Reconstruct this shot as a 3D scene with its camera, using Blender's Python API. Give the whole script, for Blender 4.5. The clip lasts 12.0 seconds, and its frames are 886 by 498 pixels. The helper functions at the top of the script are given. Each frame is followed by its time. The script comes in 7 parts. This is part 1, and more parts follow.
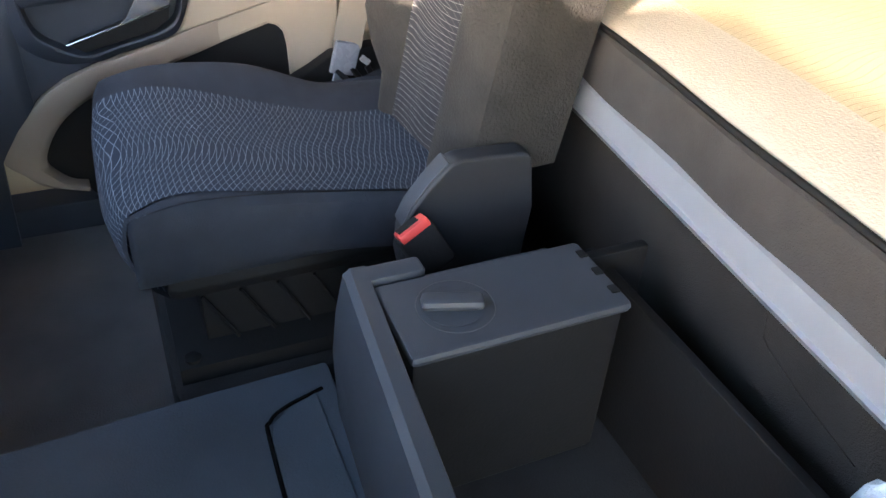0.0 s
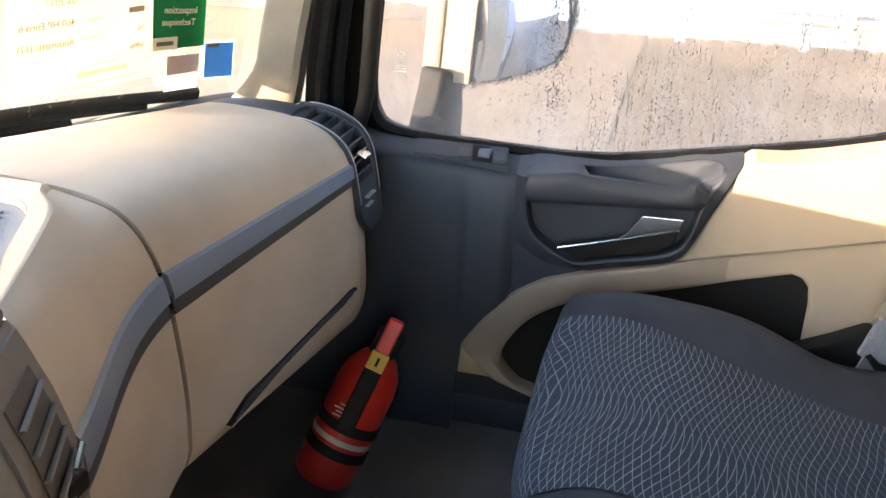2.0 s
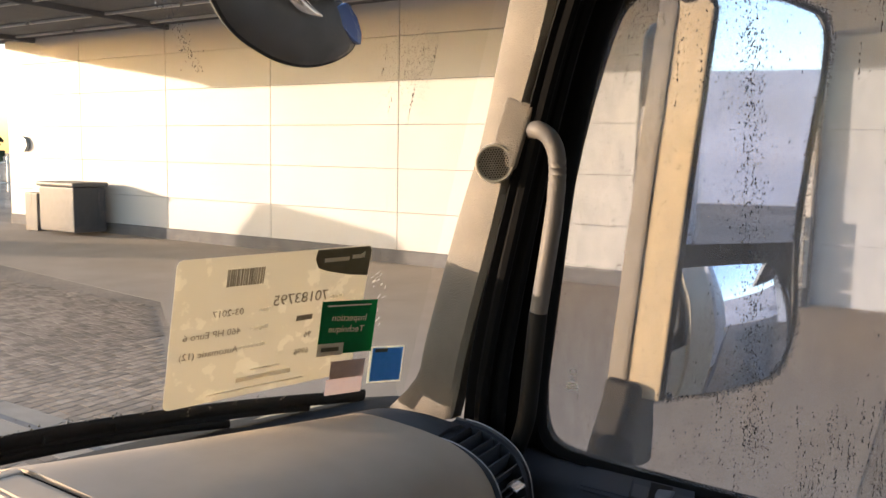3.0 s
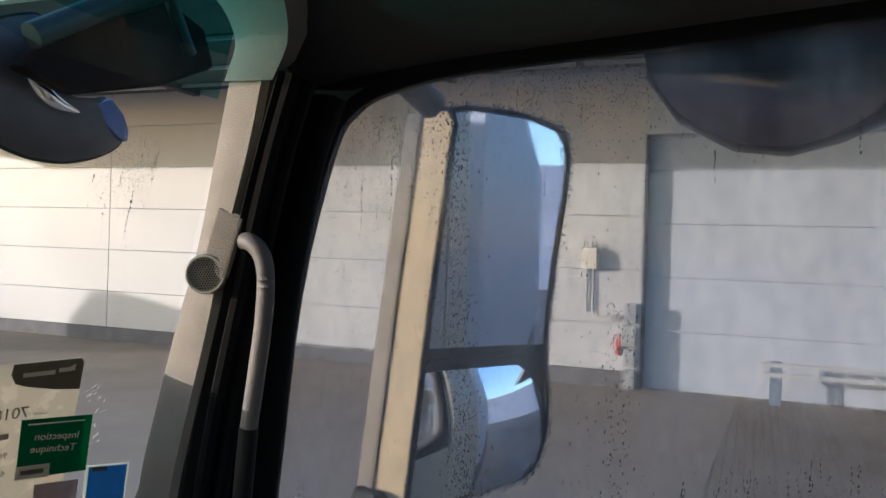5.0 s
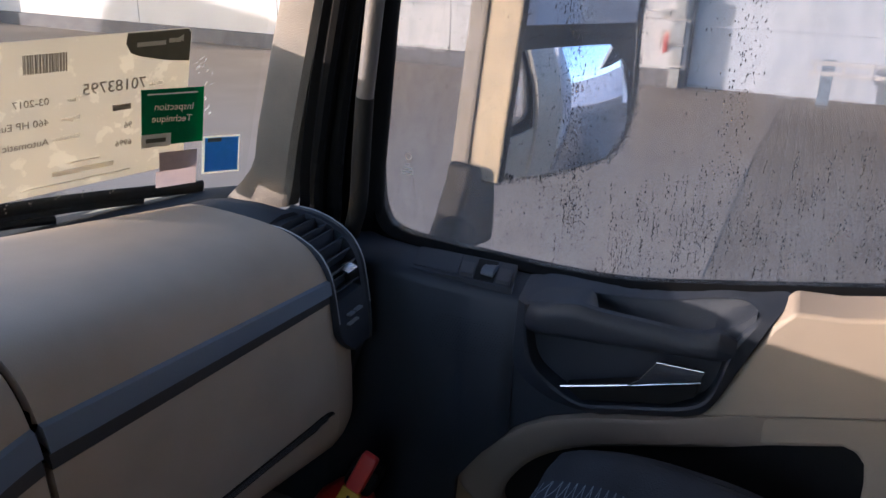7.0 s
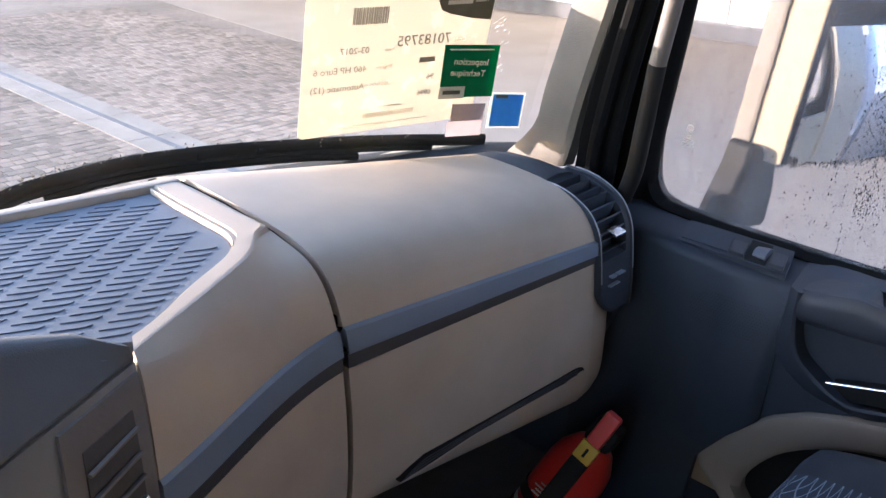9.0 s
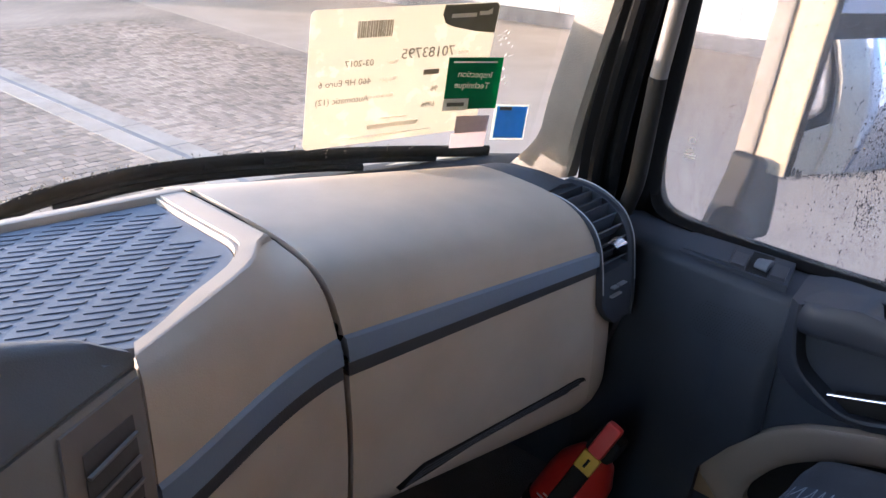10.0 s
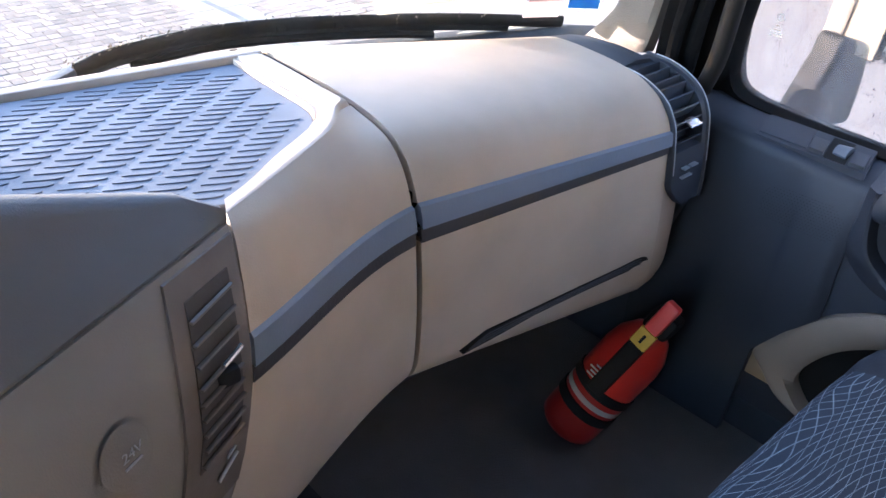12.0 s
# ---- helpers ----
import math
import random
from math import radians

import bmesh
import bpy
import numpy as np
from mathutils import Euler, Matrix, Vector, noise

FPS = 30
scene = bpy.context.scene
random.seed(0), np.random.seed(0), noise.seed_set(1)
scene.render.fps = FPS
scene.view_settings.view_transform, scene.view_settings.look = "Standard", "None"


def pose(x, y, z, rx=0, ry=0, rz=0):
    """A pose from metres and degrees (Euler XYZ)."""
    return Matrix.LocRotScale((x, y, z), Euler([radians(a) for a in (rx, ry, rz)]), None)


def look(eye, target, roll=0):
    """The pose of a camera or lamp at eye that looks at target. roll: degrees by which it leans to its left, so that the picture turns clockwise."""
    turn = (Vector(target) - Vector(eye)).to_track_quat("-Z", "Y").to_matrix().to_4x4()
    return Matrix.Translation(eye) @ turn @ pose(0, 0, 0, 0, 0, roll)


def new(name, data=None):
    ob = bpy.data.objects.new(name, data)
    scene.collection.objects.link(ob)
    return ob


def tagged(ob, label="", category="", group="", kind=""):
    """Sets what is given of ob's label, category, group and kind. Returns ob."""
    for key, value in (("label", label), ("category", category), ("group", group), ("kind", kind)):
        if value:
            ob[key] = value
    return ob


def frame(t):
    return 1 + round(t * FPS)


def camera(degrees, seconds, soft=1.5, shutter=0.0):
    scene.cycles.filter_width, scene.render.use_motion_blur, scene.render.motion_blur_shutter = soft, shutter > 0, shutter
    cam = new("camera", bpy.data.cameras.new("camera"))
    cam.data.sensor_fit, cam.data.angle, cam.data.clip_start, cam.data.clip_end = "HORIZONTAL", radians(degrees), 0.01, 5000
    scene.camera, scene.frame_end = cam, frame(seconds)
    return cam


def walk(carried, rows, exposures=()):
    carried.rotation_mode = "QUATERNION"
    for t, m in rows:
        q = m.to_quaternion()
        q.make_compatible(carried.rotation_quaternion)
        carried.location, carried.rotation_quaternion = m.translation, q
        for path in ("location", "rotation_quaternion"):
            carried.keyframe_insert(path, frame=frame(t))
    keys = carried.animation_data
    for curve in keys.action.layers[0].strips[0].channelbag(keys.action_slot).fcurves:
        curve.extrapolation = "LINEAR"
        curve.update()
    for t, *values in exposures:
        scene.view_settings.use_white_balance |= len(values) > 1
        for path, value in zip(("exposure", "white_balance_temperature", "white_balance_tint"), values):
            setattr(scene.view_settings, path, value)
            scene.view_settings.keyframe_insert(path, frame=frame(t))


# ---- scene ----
cam = camera(58.5, 12.0)
PATH = [
    (0, (-0.426, 0.851, 0.884), (1.032, 0.168, -0.303), 3.5),
    (0.5, (-0.324, 0.831, 0.846), (1.255, 0.396, -0.302), 3.9),
    (1, (-0.259, 0.833, 0.815), (1.484, 0.746, -0.161), 2.8),
    (1.5, (-0.196, 0.815, 0.808), (1.547, 0.996, -0.157), 2.5),
    (2, (-0.146, 0.824, 0.844), (1.619, 1.248, 0.005), 2.0),
    (2.5, (-0.05, 0.812, 0.873), (1.706, 1.623, 0.364), 1.1),
    (2.7, (-0.008, 0.795, 0.884), (1.711, 1.752, 0.528), 1.2),
    (4.3, (0.062, 0.672, 0.938), (1.746, 1.75, 0.923), 1.6),
    (4.5, (0.084, 0.643, 0.937), (1.839, 1.602, 0.924), 1.6),
    (5, (0.109, 0.607, 0.938), (1.969, 1.343, 0.932), 1.8),
    (5.5, (0.11, 0.623, 0.929), (1.972, 1.352, 0.93), 1.9),
    (6, (0.094, 0.65, 0.929), (1.958, 1.368, 0.828), 1.7),
    (6.5, (0.079, 0.686, 0.904), (1.907, 1.385, 0.493), 1.7),
    (7, (0.063, 0.698, 0.898), (1.769, 1.436, 0.159), 1.7),
    (7.5, (0.032, 0.719, 0.893), (1.579, 1.698, 0.087), 1.9),
    (7.7, (0.024, 0.718, 0.891), (1.483, 1.814, 0.073), 1.8),
    (9.3, (0.005, 0.704, 0.899), (1.359, 1.928, 0.081), 1.8),
    (9.5, (0.009, 0.696, 0.898), (1.363, 1.927, 0.092), 1.7),
    (10, (0.006, 0.696, 0.901), (1.352, 1.94, 0.099), 1.8),
    (10.5, (0.009, 0.695, 0.899), (1.344, 1.953, 0.101), 1.8),
    (11, (0.002, 0.689, 0.903), (1.325, 1.962, 0.109), 1.8),
    (11.5, (0.0, 0.684, 0.904), (1.284, 1.935, 0.019), 2.1),
    (12, (-0.02, 0.708, 0.9), (1.143, 1.923, -0.183), 2.7),
]
EXPOSURES = [(0, 4.3, 5900, 20), (0.5, 4.75, 6250, 23), (1.0, 4.87, 6150, 19), (1.5, 4.3, 6250, 19), (2.0, 4.1, 6500, 18), (2.5, 2.9, 6850, 19), (2.7, 2.55, 6700, 19), (4.3, 1.25, 5800, 18), (4.6, 1.28, 5550, 16), (5.0, 1.5, 5200, 14), (6.0, 1.5, 5200, 14), (6.5, 1.6, 5450, 18), (7.0, 2.2, 5350, 22), (7.5, 3.15, 5200, 22), (9.3, 3.33, 5450, 22), (10.5, 3.26, 5500, 24), (11.5, 3.32, 5450, 24), (11.8, 3.8, 5300, 22), (12, 4.12, 5350, 22)]
walk(cam, [(t, look(eye, target, roll)) for t, eye, target, roll in PATH], exposures=EXPOSURES)

# ---- world, sun ----
SUN_FROM = Vector((-0.5, 0.866, 0.13)).normalized()
world = bpy.data.worlds.new("sky")
scene.world = world
world.use_nodes = True
wn = world.node_tree.nodes
sky = wn.new("ShaderNodeTexSky")
sky.sky_type = "NISHITA"
sky.sun_disc = False
sky.sun_elevation = radians(7.4)
sky.sun_rotation = radians(-30)
world.node_tree.links.new(sky.outputs[0], wn["Background"].inputs[0])
wn["Background"].inputs[1].default_value = 0.15
sun_data = bpy.data.lights.new("sun", "SUN")
sun_data.energy = 1.7
sun_data.angle = radians(0.5)
sun_data.color = (1.0, 0.80, 0.56)
sun = new("sun", sun_data)
sun.matrix_world = look(SUN_FROM * 30, (0, 0, 0))

# ---- materials ----
def material(name, colour, rough=0.5, metal=0.0, grain=0.0, grain_size=0.004, stain=0.0, stain_size=0.15, coat=0.0, spec=0.5, second=None):
    """A painted, moulded or woven surface: fine relief, and stains at a larger scale."""
    m = bpy.data.materials.new(name)
    m.use_nodes = True
    n, l = m.node_tree.nodes, m.node_tree.links
    b = n["Principled BSDF"]
    b.inputs["Roughness"].default_value = rough
    b.inputs["Metallic"].default_value = metal
    b.inputs["Specular IOR Level"].default_value = spec
    b.inputs["Coat Weight"].default_value = coat
    tc = n.new("ShaderNodeTexCoord")
    base = (*colour, 1)
    if stain > 0 or second:
        big = n.new("ShaderNodeTexNoise")
        big.inputs["Scale"].default_value = 1 / stain_size
        big.inputs["Detail"].default_value = 5
        l.new(tc.outputs["Object"], big.inputs["Vector"])
        ramp = n.new("ShaderNodeMapRange")
        ramp.inputs[1].default_value, ramp.inputs[2].default_value = 0.3, 0.7
        l.new(big.outputs[0], ramp.inputs[0])
        mix = n.new("ShaderNodeMix")
        mix.data_type = "RGBA"
        dark = second or tuple(c * (1 - stain) for c in colour)
        mix.inputs[6].default_value, mix.inputs[7].default_value = (*dark, 1), base
        l.new(ramp.outputs[0], mix.inputs[0])
        l.new(mix.outputs[2], b.inputs["Base Color"])
        rr = n.new("ShaderNodeMapRange")
        rr.inputs[3].default_value, rr.inputs[4].default_value = min(1, rough + 0.1), max(0.02, rough - 0.06)
        l.new(big.outputs[0], rr.inputs[0])
        l.new(rr.outputs[0], b.inputs["Roughness"])
    else:
        b.inputs["Base Color"].default_value = base
    if grain > 0:
        fine = n.new("ShaderNodeTexNoise")
        fine.inputs["Scale"].default_value = 1 / grain_size
        fine.inputs["Detail"].default_value = 3
        l.new(tc.outputs["Object"], fine.inputs["Vector"])
        bump = n.new("ShaderNodeBump")
        bump.inputs["Strength"].default_value = grain
        bump.inputs["Distance"].default_value = grain_size * 0.5
        l.new(fine.outputs[0], bump.inputs["Height"])
        l.new(bump.outputs[0], b.inputs["Normal"])
    return m


BEIGE = material("beige_plastic", (0.51, 0.425, 0.335), 0.6, grain=0.35, grain_size=0.0016, stain=0.15, stain_size=0.09)
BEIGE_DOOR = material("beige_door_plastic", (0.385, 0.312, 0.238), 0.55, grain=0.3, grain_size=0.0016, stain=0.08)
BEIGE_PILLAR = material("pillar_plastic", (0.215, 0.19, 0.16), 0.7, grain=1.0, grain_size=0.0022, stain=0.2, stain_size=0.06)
# the trim's blue is reflected sky, put into the base colour
TRIM = material("sky_tinted_trim", (0.19, 0.235, 0.315), 0.30, grain=0.1, stain=0.1)
TRIMLOW = material("dark_trim_edge", (0.05, 0.05, 0.054), 0.45, grain=0.2, stain=0.15)
DARK = material("dark_plastic", (0.045, 0.05, 0.062), 0.5, grain=0.4, grain_size=0.0015, stain=0.25)
DARK_DOOR = material("dark_door_plastic", (0.030, 0.036, 0.050), 0.55, grain=0.4, grain_size=0.0015, stain=0.2)
GREY = material("grey_plastic", (0.10, 0.10, 0.105), 0.5, grain=0.4, grain_size=0.0015, stain=0.2)
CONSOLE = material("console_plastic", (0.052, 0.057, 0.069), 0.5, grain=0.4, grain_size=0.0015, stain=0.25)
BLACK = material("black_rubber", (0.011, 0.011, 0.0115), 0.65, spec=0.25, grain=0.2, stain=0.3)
GAPMAT = material("black_gap", (0.005, 0.005, 0.005), 0.9, spec=0.1)
SEALMAT = material("seal_rubber", (0.007, 0.007, 0.0075), 0.8, spec=0.12, grain=0.2, stain=0.3)
CARPET = material("floor_carpet", (0.04, 0.038, 0.038), 0.95, grain=1.0, grain_size=0.003, stain=0.35)
FOOTWELL = material("footwell_carpet", (0.22, 0.208, 0.202), 0.95, grain=1.0, grain_size=0.003, stain=0.35)
MAT = material("rubber_floor_mat", (0.085, 0.098, 0.12), 0.6, grain=0.4, grain_size=0.003, stain=0.3)
TRAYMAT = material("tray_rubber", (0.12, 0.14, 0.18), 0.6, grain=0.3, grain_size=0.002, stain=0.2, stain_size=0.05)
CHROME = material("satin_chrome", (0.75, 0.76, 0.78), 0.22, metal=1.0)
RED = material("red_paint", (0.55, 0.03, 0.02), 0.3, stain=0.2, coat=0.3)
REDPLASTIC = material("red_plastic", (0.75, 0.06, 0.05), 0.4)
YELLOW = material("yellow_tag", (0.8, 0.50, 0.04), 0.5)
ALU = material("brushed_aluminium", (0.42, 0.44, 0.48), 0.42, metal=0.5, stain=0.12)
HEADER = material("dark_headliner", (0.012, 0.0125, 0.013), 0.95, spec=0.08, grain=0.6, grain_size=0.003, stain=0.2)
LINING = material("headliner", (0.35, 0.33, 0.30), 0.9, grain=0.5, grain_size=0.003, stain=0.1)
CREAM = material("cream_paint", (0.54, 0.455, 0.31), 0.5, stain=0.1, coat=0.0, spec=0.25)
MIRRORSHELL = material("black_mirror_plastic", (0.02, 0.021, 0.024), 0.4, grain=0.3, stain=0.2)
WEBBING = material("seatbelt_webbing", (0.20, 0.17, 0.135), 0.8, grain=0.8, grain_size=0.0015, stain=0.1)
SEATBLACK = material("seat_velour", (0.026, 0.031, 0.043), 0.95, grain=0.8, grain_size=0.002, stain=0.3, stain_size=0.05)
SEATGREY = material("seat_grey_velour", (0.029, 0.0265, 0.024), 0.95, grain=1.0, grain_size=0.004, stain=0.35, stain_size=0.05)
MIRROR = material("mirror_glass", (0.70, 0.80, 1.0), 0.02, metal=1.0)
FACADE = material("facade_panel", (0.55, 0.555, 0.565), 0.5, stain=0.06, stain_size=1.2)
FACADE_DOOR = material("facade_door", (0.49, 0.54, 0.63), 0.5, stain=0.06, stain_size=1.5)
PLINTH = material("facade_plinth", (0.16, 0.16, 0.17), 0.8, stain=0.3, stain_size=0.3)
SOFFIT = material("canopy_soffit", (0.10, 0.105, 0.12), 0.8, stain=0.2, stain_size=0.8)
FASCIA = material("canopy_fascia", (0.62, 0.58, 0.50), 0.5, stain=0.1, stain_size=0.5)
STEEL = material("galvanised_steel", (0.45, 0.46, 0.47), 0.45, metal=0.7, stain=0.15)
CONCRETE = material("concrete", (0.35, 0.315, 0.27), 0.95, spec=0.1, grain=0.6, grain_size=0.02, stain=0.25, stain_size=0.4)


def fabric(name, ground, line, pitch, wave, swing, turned_by, coords="UV", net=1.0, tilt=0.0):
    """Woven cloth with pale wavy threads; neighbouring threads swing against each other into a loose net in places."""
    m = bpy.data.materials.new(name)
    m.use_nodes = True
    n, l = m.node_tree.nodes, m.node_tree.links
    b = n["Principled BSDF"]
    b.inputs["Roughness"].default_value = 0.95
    b.inputs["Specular IOR Level"].default_value = 0.2
    tc = n.new("ShaderNodeTexCoord")
    mp = n.new("ShaderNodeMapping")
    mp.inputs["Rotation"].default_value = (0, 0, radians(turned_by))
    l.new(tc.outputs[coords], mp.inputs["Vector"])
    sep = n.new("ShaderNodeSeparateXYZ")
    l.new(mp.outputs[0], sep.inputs[0])

    def do(op, a, c, d=None):
        k = n.new("ShaderNodeMath")
        k.operation = op
        for i, v in enumerate((a, c, d)):
            if v is None:
                continue
            if isinstance(v, (int, float)):
                k.inputs[i].default_value = v
            else:
                l.new(v, k.inputs[i])
        return k.outputs[0]

    def cloud(scale, detail=0.0):
        k = n.new("ShaderNodeTexNoise")
        k.inputs["Scale"].default_value = scale
        k.inputs["Detail"].default_value = detail
        l.new(mp.outputs[0], k.inputs["Vector"])
        return k.outputs[0]
    drift = cloud(4)
    phase = do("MULTIPLY_ADD", sep.outputs[0], 6.2832 / wave, do("MULTIPLY", drift, 5.0))
    ahead = n.new("ShaderNodeMapRange")
    ahead.inputs[1].default_value, ahead.inputs[2].default_value = 0.20, 0.48
    ahead.inputs[3].default_value, ahead.inputs[4].default_value = 0.30 * swing, swing
    l.new(sep.outputs[1], ahead.inputs[0])
    sway = do("MULTIPLY_ADD", sep.outputs[0], tilt / pitch, do("MULTIPLY", do("SINE", phase, 0), ahead.outputs[0]))
    slow = do("MULTIPLY", cloud(7), 3.6)
    row = do("ADD", do("MULTIPLY", sep.outputs[1], 1 / pitch), slow)
    masks = []
    for sign, strength in ((1, 1.0), (-1, None)):
        f = do("FRACT", do("MULTIPLY_ADD", sway, sign, row), 0)
        near = do("ABSOLUTE", do("SUBTRACT", f, 0.5), 0)
        r = n.new("ShaderNodeMapRange")
        r.inputs[1].default_value, r.inputs[2].default_value = 0.070, 0.018
        l.new(near, r.inputs[0])
        got = r.outputs[0]
        if strength is None:
            k = n.new("ShaderNodeMapRange")
            k.inputs[1].default_value, k.inputs[2].default_value = 0.36, 0.56
            k.inputs[3].default_value, k.inputs[4].default_value = net * net * 0.8, net
            l.new(cloud(5), k.inputs[0])
            front = n.new("ShaderNodeMapRange")
            front.inputs[1].default_value, front.inputs[2].default_value = 0.22, 0.50
            front.inputs[3].default_value, front.inputs[4].default_value = 0.55, 1.0
            l.new(sep.outputs[1], front.inputs[0])
            got = do("MULTIPLY", got, do("MULTIPLY", k.outputs[0], front.outputs[0]))
        masks.append(got)
    mx = do("MAXIMUM", masks[0], masks[1])
    worn = n.new("ShaderNodeMapRange")
    worn.inputs[1].default_value, worn.inputs[2].default_value = 0.3, 0.7
    worn.inputs[3].default_value, worn.inputs[4].default_value = 0.45, 0.9
    l.new(cloud(60, 2), worn.inputs[0])
    amount = do("MULTIPLY", mx, worn.outputs[0])
    mix = n.new("ShaderNodeMix")
    mix.data_type = "RGBA"
    mix.inputs[6].default_value, mix.inputs[7].default_value = (*ground, 1), (*line, 1)
    l.new(amount, mix.inputs[0])
    l.new(mix.outputs[2], b.inputs["Base Color"])
    fine = n.new("ShaderNodeTexNoise")
    fine.inputs["Scale"].default_value = 600
    l.new(tc.outputs["Object"], fine.inputs["Vector"])
    bump = n.new("ShaderNodeBump")
    bump.inputs["Strength"].default_value = 0.5
    bump.inputs["Distance"].default_value = 0.001
    l.new(do("ADD", fine.outputs[0], mx), bump.inputs["Height"])
    l.new(bump.outputs[0], b.inputs["Normal"])
    return m


CLOTH = fabric("wavy_seat_cloth", (0.034, 0.043, 0.060), (0.31, 0.35, 0.40), 0.0086, 0.23, 0.55, 8, net=1.0, tilt=0.22)
CLOTH_BACK = fabric("wavy_back_cloth", (0.036, 0.036, 0.040), (0.27, 0.265, 0.26), 0.0098, 0.16, 0.55, -3, net=0.62, tilt=0.13)


def glass(name, haze, tint=(1, 1, 1), wet=0.0, size=0.02, sheen=0.45, fog=False):
    """A thin pane: clear, with a sheen, a little dirt, and patches where water blurs the view."""
    m = bpy.data.materials.new(name)
    m.use_nodes = True
    n, l = m.node_tree.nodes, m.node_tree.links
    n.remove(n["Principled BSDF"])
    out = n["Material Output"]
    clear = n.new("ShaderNodeBsdfTransparent")
    clear.inputs[0].default_value = (*tint, 1)
    last = clear
    tc = n.new("ShaderNodeTexCoord")
    mp = n.new("ShaderNodeMapping")
    mp.inputs["Scale"].default_value = (1, 1, 0.45)
    l.new(tc.outputs["Object"], mp.inputs["Vector"])
    if wet > 0:
        blur = n.new("ShaderNodeBsdfRefraction")
        blur.inputs["IOR"].default_value = 1.02
        blur.inputs["Roughness"].default_value = 0.10
        blur.inputs["Color"].default_value = (*tint, 1)
        nz = n.new("ShaderNodeTexNoise")
        nz.inputs["Scale"].default_value = 1 / size
        nz.inputs["Detail"].default_value = 6
        l.new(mp.outputs[0], nz.inputs["Vector"])
        rg = n.new("ShaderNodeMapRange")
        rg.inputs[1].default_value, rg.inputs[2].default_value = 0.42, 0.62
        rg.inputs[4].default_value = wet
        l.new(nz.outputs[0], rg.inputs[0])
        mixw = n.new("ShaderNodeMixShader")
        l.new(rg.outputs[0], mixw.inputs[0])
        l.new(last.outputs[0], mixw.inputs[1])
        l.new(blur.outputs[0], mixw.inputs[2])
        last = mixw
    dirt = n.new("ShaderNodeBsdfTranslucent" if fog else "ShaderNodeBsdfDiffuse")
    dirt.inputs[0].default_value = (0.8, 0.8, 0.8, 1)
    dn = n.new("ShaderNodeTexNoise")
    dn.inputs["Scale"].default_value = 14
    dn.inputs["Detail"].default_value = 8
    l.new(mp.outputs[0], dn.inputs["Vector"])
    dr = n.new("ShaderNodeMapRange")
    dr.inputs[1].default_value, dr.inputs[2].default_value = 0.35, 0.75
    dr.inputs[3].default_value, dr.inputs[4].default_value = haze * 0.4, haze * 1.6
    l.new(dn.outputs[0], dr.inputs[0])
    mixd = n.new("ShaderNodeMixShader")
    l.new(dr.outputs[0], mixd.inputs[0])
    l.new(last.outputs[0], mixd.inputs[1])
    l.new(dirt.outputs[0], mixd.inputs[2])
    gloss = n.new("ShaderNodeBsdfGlossy")
    gloss.inputs["Roughness"].default_value = 0.02
    fr = n.new("ShaderNodeFresnel")
    fr.inputs[0].default_value = 1.45
    half = n.new("ShaderNodeMath")
    half.operation = "MULTIPLY"
    half.inputs[1].default_value = sheen
    l.new(fr.outputs[0], half.inputs[0])
    mixg = n.new("ShaderNodeMixShader")
    l.new(half.outputs[0], mixg.inputs[0])
    l.new(mixd.outputs[0], mixg.inputs[1])
    l.new(gloss.outputs[0], mixg.inputs[2])
    l.new(mixg.outputs[0], out.inputs[0])
    return m


SCREEN = glass("windscreen_glass", 0.03, (0.97, 0.98, 0.97), wet=0.12, size=0.012, sheen=0.12)
BAND = glass("tinted_glass_band", 0.02, (0.12, 0.58, 0.57))
SIDEGLASS = glass("side_window_glass", 0.085, (0.80, 0.805, 0.82), wet=0.4, size=0.014, sheen=0.3, fog=True)


# ---- building helpers ----
def shade(me, angle):
    """Smooth shading in which large faces stay flat and only their rounded edges turn."""
    count = len(me.polygons)
    if count == 0:
        return
    normals = [p.normal.copy() for p in me.polygons]
    areas = [p.area for p in me.polygons]
    at = [[] for _ in me.vertices]
    for i, p in enumerate(me.polygons):
        for v in p.vertices:
            at[v].append(i)
    least = math.cos(radians(angle))
    out = []
    for i, p in enumerate(me.polygons):
        own = normals[i]
        for v in p.vertices:
            total = Vector((0, 0, 0))
            for j in at[v]:
                if normals[j].dot(own) > least:
                    total += normals[j] * areas[j]
            out.append(total.normalized() if total.length > 1e-12 else own)
    me.polygons.foreach_set("use_smooth", [True] * count)
    me.normals_split_custom_set(out)


def part(name, bm, mat, parent=None, label="", smooth=True, angle=40):
    bmesh.ops.recalc_face_normals(bm, faces=bm.faces)
    me = bpy.data.meshes.new(name)
    bm.to_mesh(me)
    bm.free()
    if smooth:
        shade(me, angle)
    me.materials.append(mat)
    ob = new(name, me)
    if parent is not None:
        ob.parent = parent
    if label:
        tagged(ob, label=label)
    return ob


def thing(name, label, category, group="", at=(0, 0, 0)):
    e = new(name)
    e.empty_display_size = 0.05
    e.location = at
    return tagged(e, label, category, group)


def structure(name, bm, mat, label, category, smooth=True):
    return tagged(part(name, bm, mat, None, label, smooth), category=category, kind="structure")


def bevelled(bm, width, segments=2, angle=30):
    es = [e for e in bm.edges if len(e.link_faces) == 2 and e.calc_face_angle(0) > radians(angle)]
    if es and width > 0:
        bmesh.ops.bevel(bm, geom=es, offset=width, segments=segments, affect="EDGES", profile=0.5, clamp_overlap=True)
    return bm


